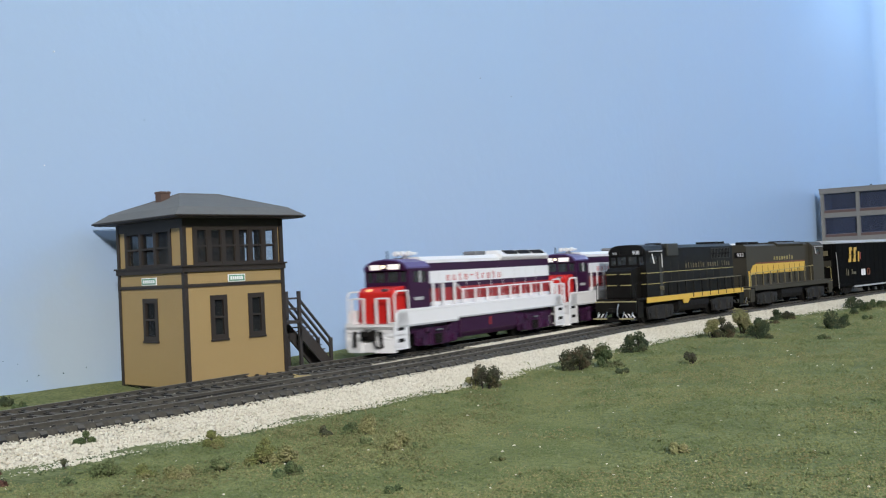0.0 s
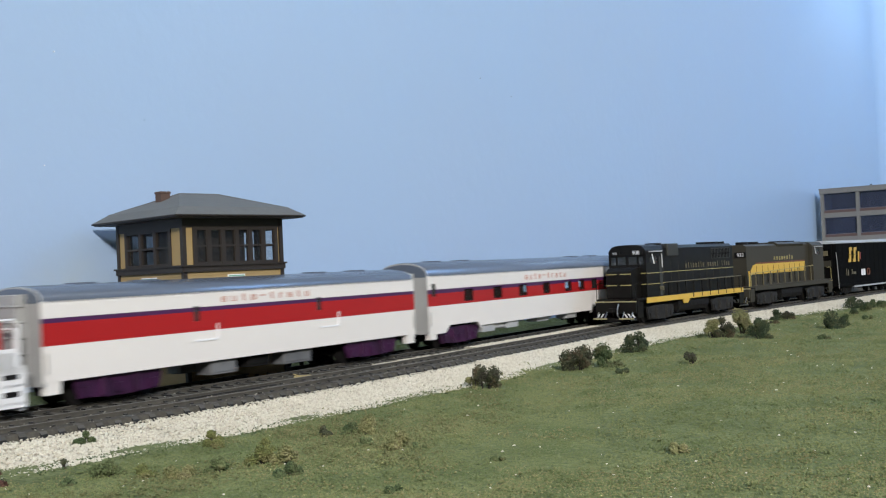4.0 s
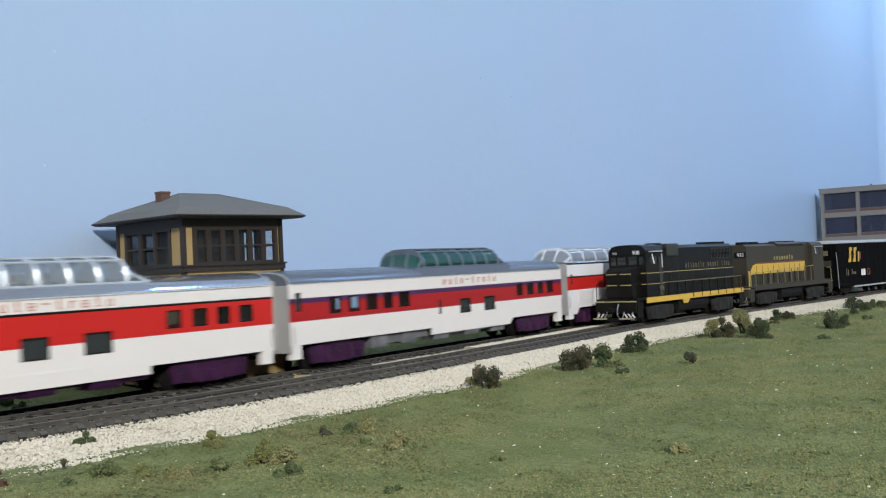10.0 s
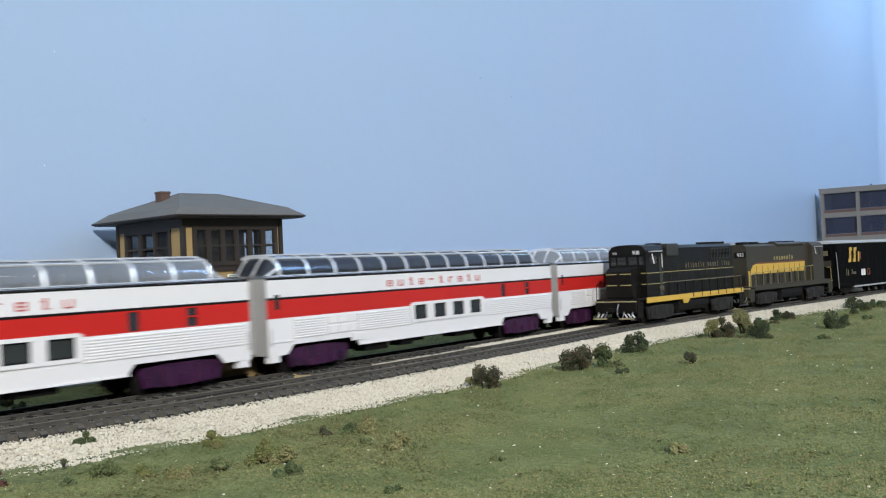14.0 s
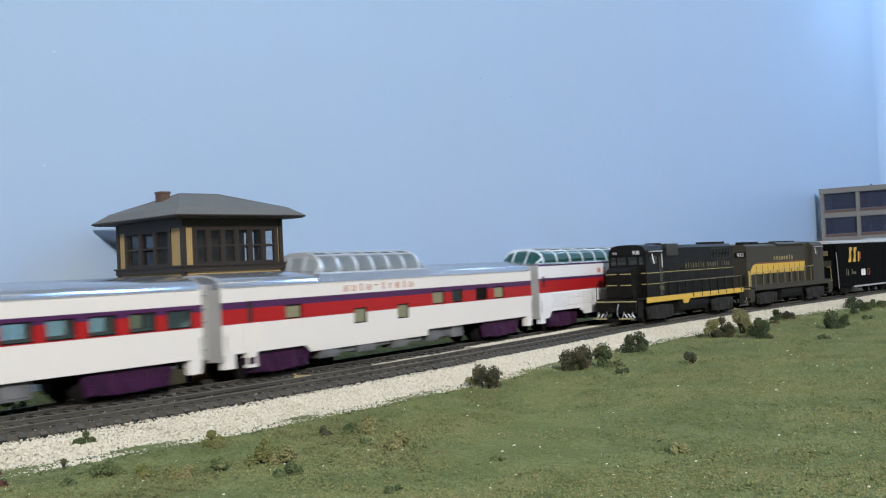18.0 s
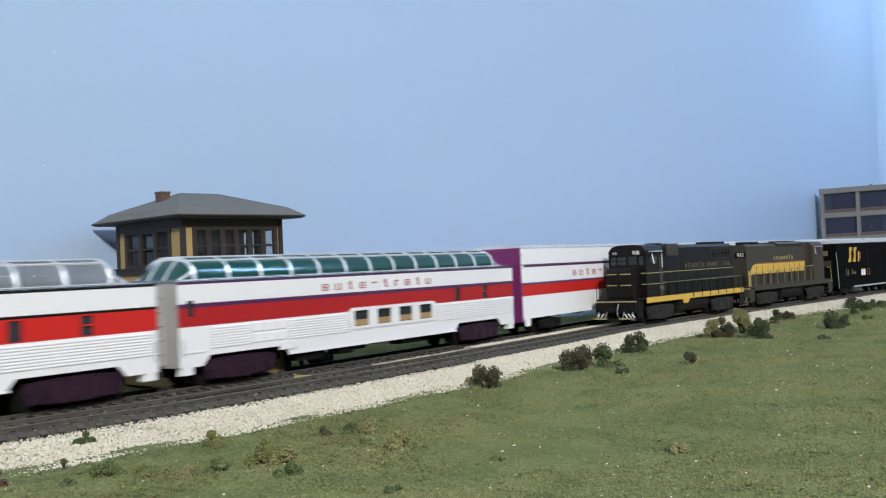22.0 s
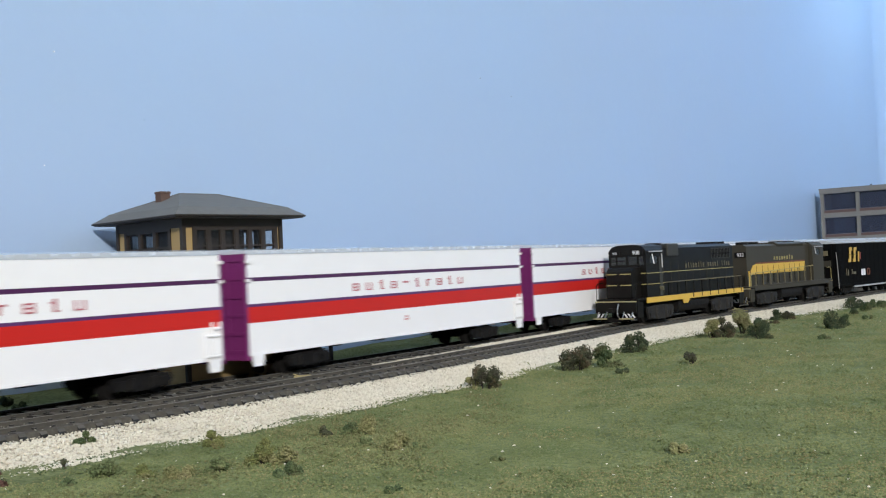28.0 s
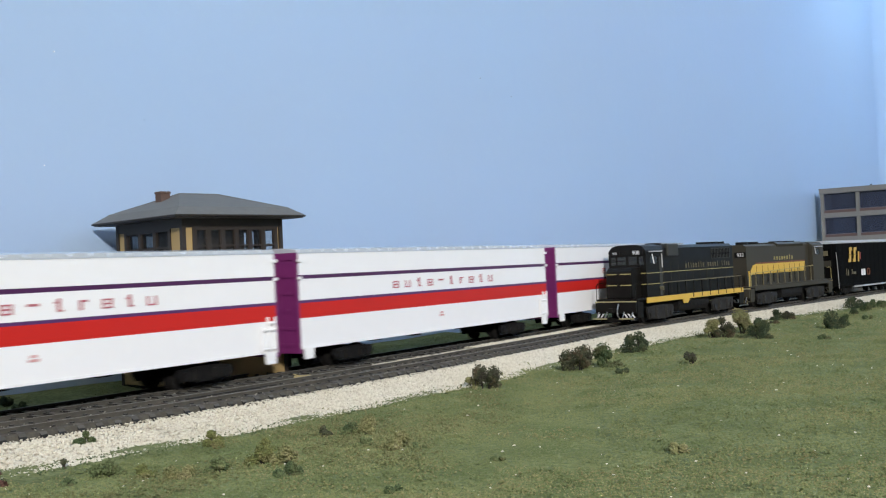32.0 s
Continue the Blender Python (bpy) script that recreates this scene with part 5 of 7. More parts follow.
    for z in (28.0, 36.0):
        part("yellow_stripe", boxes(b(44, 178, -H - 0.3, -H, z, z + 0.5)), LETTER_YELLOW, hood)
        part("yellow_stripe", boxes(b(19, 44, -C - 0.3, -C, z, z + 0.5)), LETTER_YELLOW, cab)
        part("yellow_stripe", boxes(b(3.7, 4.2, -10.3, -1.5, z, z + 0.65), b(3.7, 4.2, 1.5, 10.3, z, z + 0.65), b(17.7, 18.1, -C + 0.3, -11, z, z + 0.65)), LETTER_YELLOW, loco)
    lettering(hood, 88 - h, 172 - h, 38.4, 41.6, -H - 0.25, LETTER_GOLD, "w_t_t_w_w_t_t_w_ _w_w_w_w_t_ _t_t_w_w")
    for s in (-1, 1):
        part("handrail", pipe(bmesh.new(), [(46 - h, s * 16.2, 28.6), (182 - h, s * 16.2, 28.8)], 0.4), LETTER_GOLD if s < 0 else BLACK, loco)
        for i in range(10):
            x = 50 + 14.2 * i
            part("stanchion", boxes(b(x - 0.4, x + 0.4, *sorted((s * 16.5, s * 15.9)), 18.6, 28.8)), BLACK, loco)
    part("grab_rail", pipe(bmesh.new(), [(26 - h, -C - 0.9, 50), (28.5 - h, -C - 0.9, 43.2)], 0.45), WHITE, cab)
    part("grab_rail", pipe(bmesh.new(), [(41 - h, -C - 0.9, 50), (41 - h, -C - 0.9, 40)], 0.45), PALE_GREY, cab)
    bm = bmesh.new()
    prism(bm, [(-14, 5.5), (-16, 9), (-16, 13.5), (16, 13.5), (16, 9), (14, 5.5)], 66 - h, 118 - h)
    part("fuel_tank", soften(bm, 0.5), UNDER, loco)
    for x in (38, 146):
        bogie(loco, x - h, TRUCK_GREY, 2, 31, 15.2, 5.6, frame_h=(2.2, 12.5))
    part("snow_guard", boxes(b(-3, -2, -12, 12, 2.5, 5)), UNDER, loco)
    return loco


def olive_locomotive():
    """Parked dark green road switcher with a yellow hood panel; its long hood is at low x."""
    loco = thing("locomotive", "parked dark olive diesel locomotive with yellow hood panel", "locomotive", "locomotives on the siding")
    h = 92.0

    def b(*r):
        return (r[0] - h, r[1] - h, *r[2:])
    part("running_board", boxes(b(0, 184, -16.8, 16.8, 17.2, 18.6)), OLIVE, loco)
    part("frame", boxes(b(3, 181, -12, 12, 11, 17.2)), UNDER, loco)
    part("side_sill", boxes(b(10, 176, -17.2, -16.6, 14.6, 18.6), b(10, 176, 16.6, 17.2, 14.6, 18.6)), OLIVE, loco)
    end_deck(loco, -1, 1, OLIVE, PALE_EDGE, h)
    end_deck(loco, 185, -1, OLIVE, PALE_EDGE, h)
    H = 11.2
    hood = part("hood", boxes(b(8, 142, -H, H, 18.6, 52.0)), OLIVE, loco)
    bm = bmesh.new()
    prism(bm, [(-H, 52), (-H, 53.4), (-H + 3, 55), (H - 3, 55), (H, 53.4), (H, 52)], 8 - h, 70 - h)
    prism(bm, [(-H, 52), (-H - 1.6, 54.4), (-H + 2, 56.4), (H - 2, 56.4), (H + 1.6, 54.4), (H, 52)], 70 - h, 128 - h)
    prism(bm, [(-H, 52), (-H, 53.4), (-H + 3, 55), (H - 3, 55), (H, 53.4), (H, 52)], 128 - h, 142 - h)
    part("hood_roof", bm, OLIVE, hood)
    bm = bmesh.new()
    prism(bm, [(14 - h, 28.5), (16 - h, 33), (19.5 - h, 36), (24 - h, 37.4), (132 - h, 37.4), (132 - h, 28.5)], -H - 0.4, -H, axis=1)
    part("yellow_panel", bm, YELLOW, hood, "yellow panel with a rounded front corner")
    part("orange_line", boxes(b(26, 132, -H - 0.3, -H, 37.4, 38.7)), RUST, hood)
    for i in range(10):
        part("door_seam", boxes(b(26 + 11.6 * i, 26.35 + 11.6 * i, -H - 0.55, -H - 0.1, 20, 36)), UNDER, hood)
    text_plate("932", 4.4, WHITE, hood, upright(7.1 - h, -6.2, 44.6, False))
    part("number_board", boxes(b(7.3, 7.9, -11.0, -0.6, 43.8, 48.4)), UNDER, hood)
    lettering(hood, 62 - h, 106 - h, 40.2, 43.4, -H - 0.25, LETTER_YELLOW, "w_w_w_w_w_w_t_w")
    for x in (24, 44, 92, 108, 122):
        bm = bmesh.new()
        rod(bm, (x - h, 0, 54.8), (x - h, 0, 57.4), 5.6, 18)
        part("roof_fan", bm, UNDER, hood)
    C = 15.4
    cab = part("cab", boxes(b(142, 168, -C, C, 18.6, 42.5)), OLIVE, loco)
    for s in (-1, 1):
        bm = bmesh.new()
        pierced(bm, 142 - h, 168 - h, 42.5, 50.0, *sorted((s * C, s * (C - 1))), [(148 - h, 160 - h, 43.2, 48.6)])
        part("cab_side_wall", bm, OLIVE, cab)
    for x in (142, 167):
        part("cab_end_wall", cross_wall(x - h, -C + 1, C - 1, 42.5, 50, []), OLIVE, cab)
    part("cab_glass", boxes(b(148, 160, -C + 0.4, -C + 0.7, 43, 49)), GLASS_GREY, cab)
    bm = bmesh.new()
    prism(bm, [(-C, 50), (-C, 52.2), (-12, 55), (-6, 56), (6, 56), (12, 55), (C, 52.2), (C, 50)], 141.5 - h, 169 - h)
    part("cab_roof", bm, OLIVE, cab)
    part("window_awning", boxes(b(146, 162, -C - 2.0, -C, 50.6, 51.4)), PALE_GREY, cab)
    part("nose", soften(boxes(b(168, 180, -10.5, 10.5, 18.6, 40)), 1.0, 2), OLIVE, loco)
    part("grab_rail", pipe(bmesh.new(), [(146 - h, -C - 0.8, 50), (148 - h, -C - 0.8, 44)], 0.45), PALE_GREY, cab)
    for s in (-1, 1):
        part("handrail", pipe(bmesh.new(), [(4 - h, s * 16.2, 17), (4 - h, s * 16.2, 28), (12 - h, s * 16.2, 30), (140 - h, s * 16.2, 33)], 0.32), LETTER_YELLOW if s < 0 else OLIVE, loco)
        for i in range(9):
            x = 14 + 15.0 * i
            part("stanchion", boxes(b(x - 0.45, x + 0.45, *sorted((s * 16.5, s * 15.9)), 18.6, 30.2 + 0.35 * i)), LETTER_GOLD if s < 0 else OLIVE, loco)
    part("end_post", boxes(b(1.2, 2.0, -16.4, -15.6, 16, 32)), YELLOW, loco)
    part("end_post", boxes(b(1.2, 2.0, 15.6, 16.4, 16, 32)), YELLOW, loco)
    bm = bmesh.new()
    prism(bm, [(-14, 5.5), (-16, 9), (-16, 13.5), (16, 13.5), (16, 9), (14, 5.5)], 66 - h, 112 - h)
    part("fuel_tank", soften(bm, 0.5), UNDER, loco)
    for x in (38, 146):
        bogie(loco, x - h, TRUCK_GREY, 2, 31, 15.2, 5.6, frame_h=(2.2, 12.5))
    return loco


def box_car():
    car = thing("box_car", "parked black ribbed box car with yellow markings", "rail car")
    L, W = 178.0, 17.4
    a, c = -L / 2, L / 2
    body = part("body", boxes((a, c, -W, W, 10, 53)), BOX_BLACK, car)
    for i in range(15):
        x = a + 3 + (L - 6) * i / 14
        part("side_post", boxes((x - 0.45, x + 0.45, -W - 0.15, -W, 10.5, 52.6)), BOX_BLACK, body)
    part("side_post", boxes((a, c, -W - 1.0, -W, 9.4, 11.6)), BOX_BLACK, body)
    bm = bmesh.new()
    prism(bm, [(-W - 0.8, 53), (-W - 0.8, 54), (-6, 56), (6, 56), (W + 0.8, 54), (W + 0.8, 53)], a - 0.5, c + 0.5)
    for i in range(14):
        x = a + 8 + (L - 16) * i / 13
        prism(bm, [(-W - 0.6, 54.1), (-6, 56.4), (6, 56.4), (W + 0.6, 54.1)], x - 0.5, x + 0.5)
    part("roof", bm, PALE_GREY, car, "pale grey ribbed metal roof")
    bm = bmesh.new()
    y0, y1 = -W - 1.3, -W - 0.95
    for x in (a + 28, a + 40):
        prism(bm, [(x + 1.6, 41.4), (x + 2.6, 48.6), (x + 9.6, 48.6), (x + 9.0, 45.4), (x + 6.6, 45.4), (x + 6.0, 41.4)], y0, y1, axis=1)
        prism(bm, [(x - 1.4, 33.6), (x - 0.8, 36.8), (x + 1.4, 36.8), (x + 2.0, 41.0), (x + 6.4, 41.0), (x + 5.4, 33.6)], y0, y1, axis=1)
    prism(bm, [(a + 52, 33.6), (a + 53.4, 44), (a + 56.6, 44), (a + 55.2, 33.6)], y0, y1, axis=1)
    part("emblem", bm, YELLOW, car, "yellow painted emblem of slanted shapes")
    bm = bmesh.new()
    prism(bm, [(a + 57.6, 36), (a + 58.4, 43), (a + 60.2, 43), (a + 59.4, 36)], y0, y1, axis=1)
    part("emblem_accent", bm, HOOD_RED, car)
    bm = boxes((a + 20, a + 21.4, -W - 1.2, -W - 0.95, 20, 27), (a + 24, a + 26, -W - 1.2, -W - 0.95, 20, 26), (a + 34, a + 36, -W - 1.2, -W - 0.95, 21, 26), (a + 38, a + 45, -W - 1.2, -W - 0.95, 21, 23.4))
    part("small_marking", bm, LETTER_GOLD, car)
    bm = boxes((a + 60, a + 64.5, -W - 1.2, -W - 0.95, 19, 25.5), (a + 65.5, a + 71, -W - 1.2, -W - 0.95, 19, 25.5))
    part("data_panel", bm, WHITE, car)
    bm = bmesh.new()
    for i in range(10):
        t0, t1 = 2 * math.pi * i / 10, 2 * math.pi * (i + 1) / 10
        rod(bm, (a + 80 + 3.4 * math.cos(t0), -W - 1.1, 22.4 + 3.4 * math.sin(t0)), (a + 80 + 3.4 * math.cos(t1), -W - 1.1, 22.4 + 3.4 * math.sin(t1)), 0.5, 5)
    part("round_marking", bm, RUST, car, "orange ring marking")
    part("side_step", boxes((a + 38, c - 6, -W - 2.2, -W - 1.0, 7.6, 9.0)), PALE_GREY, car)
    bm = bmesh.new()
    for y in (-12, -4, 4, 12):
        box(bm, a - 1.4, a, y - 0.8, y + 0.8, 10, 52)
    for z in (18, 28, 38, 48):
        box(bm, a - 1.0, a, -W, W, z - 0.8, z + 0.8)
    part("end_ribs", bm, BOX_BLACK, car)
    part("brake_wheel", boxes((a - 2.4, a - 1.4, -9, -3, 41, 46)), LETTER_GOLD, car)
    part("end_plate", boxes((a - 2.0, a - 1.4, -12, -4, 30, 36)), OLIVE, car)
    bm = bmesh.new()
    for z in range(16, 50, 5):
        rod(bm, (a + 1, -W - 1.2, z), (a + 8, -W - 1.2, z), 0.4)
    part("ladder", bm, BOX_BLACK, car)
    part("ladder_rail", pipe(bmesh.new(), [(a - 1.5, -W, 44), (a - 1.8, -W - 1, 30), (a - 0.5, -W - 1.2, 8)], 0.32), END_GREY, car)
    for x in (a + 28, c - 28):
        bogie(car, x, UNDER, 2, 20, 14.5, 5.0, frame_h=(2.4, 9))
    coupler(car, a, -1, 10)
    coupler(car, c, 1, 10)
    part("floor_pan", boxes((a + 3, c - 3, -8, 8, 7.5, 10)), UNDER, car)
    return car


# ---- make up the moving train ----
TRAIN = []
P = (0.206, 0.287, 0.262)
loco_a = train_locomotive()
LOCO = -0.618
TRAIN.append((loco_a, LOCO, 0.198, False))
TRAIN.append((copy_thing(loco_a, Matrix()), LOCO + P[0], 0.198, False))
TRAIN.append((copy_thing(loco_a, Matrix()), LOCO + 2 * P[0], 0.198, True))

COACH_US = (38, 48.5, 72, 82.5, 104.2, 115, 137, 147, 169.5, 179.5, 191, 200, 212, 221.5, 232.5, 242, 254, 263.5)
SLEEPER_US, WIDE_US = [u - 2 for u in COACH_US], [u - 4 for u in COACH_US]
SLEEPER_TEXT = (103, 164.5, 36.7, 39.6, LETTER_ORANGE)
clear_dome = full_dome("white full dome passenger car with clear grey glazing", GLASS_CLEAR, DOME_SILVER, GLASS_GREY)
green_dome = full_dome("white full dome passenger car with green glazing and violet line", GLASS_GREEN, DOME_SILVER, GLASS_HAZE, violet=34.9)
last_dome = full_dome("white full dome passenger car with green glazing", GLASS_GREEN, DOME_SILVER, TABLE_GLASS, LETTER_RUST, violet=34.9, truck_mat=WINE_TRUCK)
amber_dome = full_dome("white full dome passenger car with amber lit windows", GLASS_CLEAR, DOME_SILVER, TABLE_GLASS)
dusky_dome = full_dome("white full dome passenger car with dark wine trucks", GLASS_CLEAR, DOME_SILVER, TABLE_GLASS, truck_mat=WINE_TRUCK)
dark_dome = full_dome("white full dome passenger car with dark glazing", GLASS_DARK, DOME_SILVER, GLASS_DARK)
sleeper = plain_coach("cream and red sleeping car with blue grey roof", SLEEPER_US, [GLASS_SEE], SLEEPER_TEXT, [(58, 105, 6.4, PALE_GREY, -15.8), (133, 149, 7.6, PALE_GREY, -14), (173, 190, 7.0, PALE_GREY, -15)])
wide_sleeper = plain_coach("cream and red sleeping car with dark see-through windows", WIDE_US, [GLASS_SEE], SLEEPER_TEXT, [(58, 101, 6.2, PALE_GREY, -15.8), (132, 148, 7.6, PALE_GREY, -14), (170, 187, 7.0, PALE_GREY, -15)])
DOME_WINDOWS = coach_windows((29, 38, 44, 53, 58.5, 68, 73.5, 81.5, 87, 97), [GLASS_SEE], 26.8, 35.0) + [(125, 128, 20.5, 28.5, GLASS_GREY), (147, 159, 19.6, 28.2, GLASS_GREY), (174, 187, 19.6, 28.2, GLASS_GREY)] + \
    coach_windows((214, 222, 228, 236.5, 242, 249.5, 255, 263.5), [GLASS_SEE], 26.8, 34.5)
silver_dome = dome_car("cream and bright red dome coach with silver roof", CREAM, [("lower_side", 12.4, 24.6, CREAM), ("red_stripe", 24.6, 36.4, RED), ("black_line", 36.4, 37.4, BLACK), ("letter_band", 37.4, 42.9, CREAM)], SILVER,
                       [(4.2, 8.8, 29.0, 38.2, GLASS_GREY)] + DOME_WINDOWS, (113, 209, 46.8, 58.2, 15.6, GLASS_LOUNGE, LOUNGE_SILVER, 6, 4, 12), (132, 189.3, 38.2, 41.2, LETTER_ORANGE), [(118, 205, 9.0)],
                       [(70, 86, 4.5, PURPLE, -15), (88, 116, 7.0, PURPLE, -16.5), (120, 206, 5.5, PURPLE, -16)])
grey_dome = dome_car("cream and red dome coach with grey roof and green dome", CREAM, coach_bands(CREAM, 35.5, 2.5, 24.3), GREY_ROOF, [(4.2, 8.8, 29.0, 38.2, GLASS_GREY)] + DOME_WINDOWS,
                     (110.5, 208, 47.4, 58.6, 15.6, GLASS_GREEN, GREY_ROOF, 6, 4, 12), (128.3, 190, 37.3, 40.3, LETTER_ORANGE), [(117, 204, 9.8)], [(64, 118, 6.2, UNDER_GREY, -16), (122, 200, 6.0, UNDER_GREY, -16)],
                     cuts=[(-1, 117, 13.0), (204, 277, 13.0)])
lounge_dome = dome_car("cream and red dome lounge car with silver roof", CREAM, coach_bands(CREAM, 36.0, 3.2, 26.0), SILVER,
                       [(4.2, 8.0, 30, 38, GLASS_GREY), (49.5, 62, 25.6, 32.6, AMBER), (88, 101, 20.6, 28.4, GLASS_DARK), (109, 122.5, 20.6, 28.4, GLASS_DARK), (130, 144, 20.6, 28.4, AMBER)] +
                       coach_windows((164, 177.5, 182, 195.5, 200.5, 213.5, 219, 232, 238, 251.5, 257, 270.5), [GLASS_TEAL], 26.4, 34.4),
                       (71.5, 166, 47.2, 58.6, 15.6, GLASS_LOUNGE, LOUNGE_SILVER, 6, 4, 12), (85.3, 147.3, 37.2, 40.2, LETTER_ORANGE), [(60, 156, 10.2)], [(66, 152, 5.0, UNDER_GREY, -16.6), (156, 196, 5.0, UNDER_GREY, -15.5)],
                       cuts=[(-1, 58, 12.6), (156, 277, 12.6)])
sleeper_dome = dome_car("cream and red dome sleeping car with silver roof", CREAM, coach_bands(CREAM, 36.0, 3.2, 26.0), SILVER,
                        [(16, 19.4, 26.5, 36.0, GLASS_GREY), (40.5, 52, 26.2, 33.0, AMBER), (91.5, 102, 20.5, 28.4, AMBER), (128.5, 139, 20.5, 28.4, AMBER)] + coach_windows((162, 174, 182, 193, 208, 221, 229, 241), [AMBER, GLASS_TEAL, GLASS_SEE, AMBER], 26.4, 33.8),
                        (66.5, 163, 46.8, 58.0, 15.6, GLASS_LOUNGE, LOUNGE_SILVER, 6, 4, 10), (82.8, 144.8, 37.4, 40.4, LETTER_ORANGE), [(60, 156, 10.2)], [(66, 154, 5.0, UNDER_GREY, -16.6), (158, 196, 5.5, UNDER_GREY, -15.5)],
                        cuts=[(-1, 58, 12.6), (156, 277, 12.6)])
for y, o in ((-17.5, -1), (17.5, 1)):
    bm = boxes((-123.5, -117.2, *sorted((y - o * 3.0, y + o * 0.3)), 10.4, 13.2), (-123.3, -117.4, *sorted((y - o * 2.4, y + o * 0.6)), 5.8, 7.0))
    for u in (-123.4, -118.0):
        box(bm, u, u + 0.7, *sorted((y - o * 0.6, y + o * 0.3)), 5.8, 10.6)
    part("door_step", bm, CREAM, sleeper_dome, "cream steps under the side door")
    for u in (-124.6, -116.4):
        part("grab_iron", pipe(bmesh.new(), [(u, y + o * 0.1, 14.5), (u, y + o * 0.8, 15.2), (u, y + o * 0.8, 25.3), (u, y + o * 0.1, 26)], 0.35), CREAM, sleeper_dome)
lunch_car = plain_coach("cream and red coach with blue grey roof", COACH_US, [GLASS_SEE], (111.5, 172.2, 36.8, 39.7, LETTER_ORANGE), [(60, 105, 6.2, PALE_GREY, -15.8), (134, 150, 7.6, PALE_GREY, -14), (174.5, 190.5, 7.0, PALE_GREY, -15)])
ORDER = [(baggage_car(), 0.232), (lunch_car, 0.276), (wide_sleeper, 0.276), (sleeper, 0.276), (silver_dome, 0.276), (grey_dome, 0.276), (amber_dome, 0.276), (clear_dome, 0.276), (dark_dome, 0.276), (amber_dome, 0.276),
         (lounge_dome, 0.276), (sleeper_dome, 0.276), (green_dome, 0.276), (dusky_dome, 0.276), (last_dome, 0.276)]
back, used = 0.0, set()
for proto, length in ORDER:
    car = copy_thing(proto, Matrix()) if proto.name in used else proto
    used.add(proto.name)
    TRAIN.append((car, back, length, False))
    back += 0.245 if length < 0.25 else P[1]
rack = auto_rack()
for i in range(9):
    TRAIN.append((rack if i == 0 else copy_thing(rack, Matrix()), back + P[2] * i, 0.246, False))


def on_line(p, q):
    return pose((p[0] + q[0]) / 2, (p[1] + q[1]) / 2, 0, rz=math.degrees(math.atan2(q[1] - p[1], q[0] - p[0])))


black_locomotive().matrix_world = on_line((0.123, 0.7365), (0.241, 0.8795))
olive_locomotive().matrix_world = on_line((0.249, 0.8885), (0.373, 1.0265))
box_car().matrix_world = on_line((0.380, 1.034), (0.504, 1.168))


# ---- the signal tower ----
OCHRE = material("ochre_siding_paint", (0.305, 0.213, 0.090), 0.65, grain=0.2, grain_size=250, blotch=0.15, blotch_size=30, dark=(0.34, 0.22, 0.09))
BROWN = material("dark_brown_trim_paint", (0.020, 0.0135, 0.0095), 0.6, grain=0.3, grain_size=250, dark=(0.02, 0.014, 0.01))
SLATE = material("grey_roof_sheet", (0.125, 0.127, 0.124), 0.7, grain=0.25, grain_size=350, blotch=0.25, blotch_size=40, bump=0.3, dark=(0.075, 0.078, 0.078))
BRICK = material("brick", (0.105, 0.062, 0.046), 0.9, chance=0.6, dark=(0.075, 0.045, 0.036), grain=0.4, grain_size=500)
SIGN = material("green_sign_paint", (0.10, 0.26, 0.17), 0.5)
STAIR = material("stair_black_paint", (0.035, 0.030, 0.028), 0.6, grain=0.3, grain_size=250)
PANE = glass("tower_pane", (0.05, 0.06, 0.07), 0.05, 0.88, (0.97, 0.98, 0.98))


def wall_plate(bm, side, a0, a1, z0, z1, d0, d1, holes=()):
    """A plate on one of the four walls: side f (front, along x), s (left, along y), b (back), e (right). d: depth inwards."""
    tmp = bmesh.new()
    pierced(tmp, a0, a1, z0, z1, d0, d1, list(holes))
    for v in tmp.verts:
        x, y, z = v.co
        v.co = {"f": (x, y, z), "s": (y, x, z), "b": (x, 58.6 - y, z), "e": (57.9 - y, x, z)}[side]
    if side != "f":
        bmesh.ops.reverse_faces(tmp, faces=tmp.faces)
    me = bpy.data.meshes.new("tmp")
    tmp.to_mesh(me)
    tmp.free()
    bm.from_mesh(me)
    bpy.data.meshes.remove(me)


def tower_window(tower, side, a0, a1, z0, z1, deep=0.6, m=1.25):
    f = bmesh.new()
    mid = (z0 + z1) / 2
    wall_plate(f, side, a0, a1, z0, z1, deep - 0.9, deep + 0.5, [(a0 + m, a1 - m, z0 + m, mid - 0.45), (a0 + m, a1 - m, mid + 0.45, z1 - m)])
    win = part("window", f, BROWN, tower)
    g = bmesh.new()
    wall_plate(g, side, a0 + 0.3, a1 - 0.3, z0 + 0.3, z1 - 0.3, deep, deep + 0.25)
    part("pane", g, PANE, win)


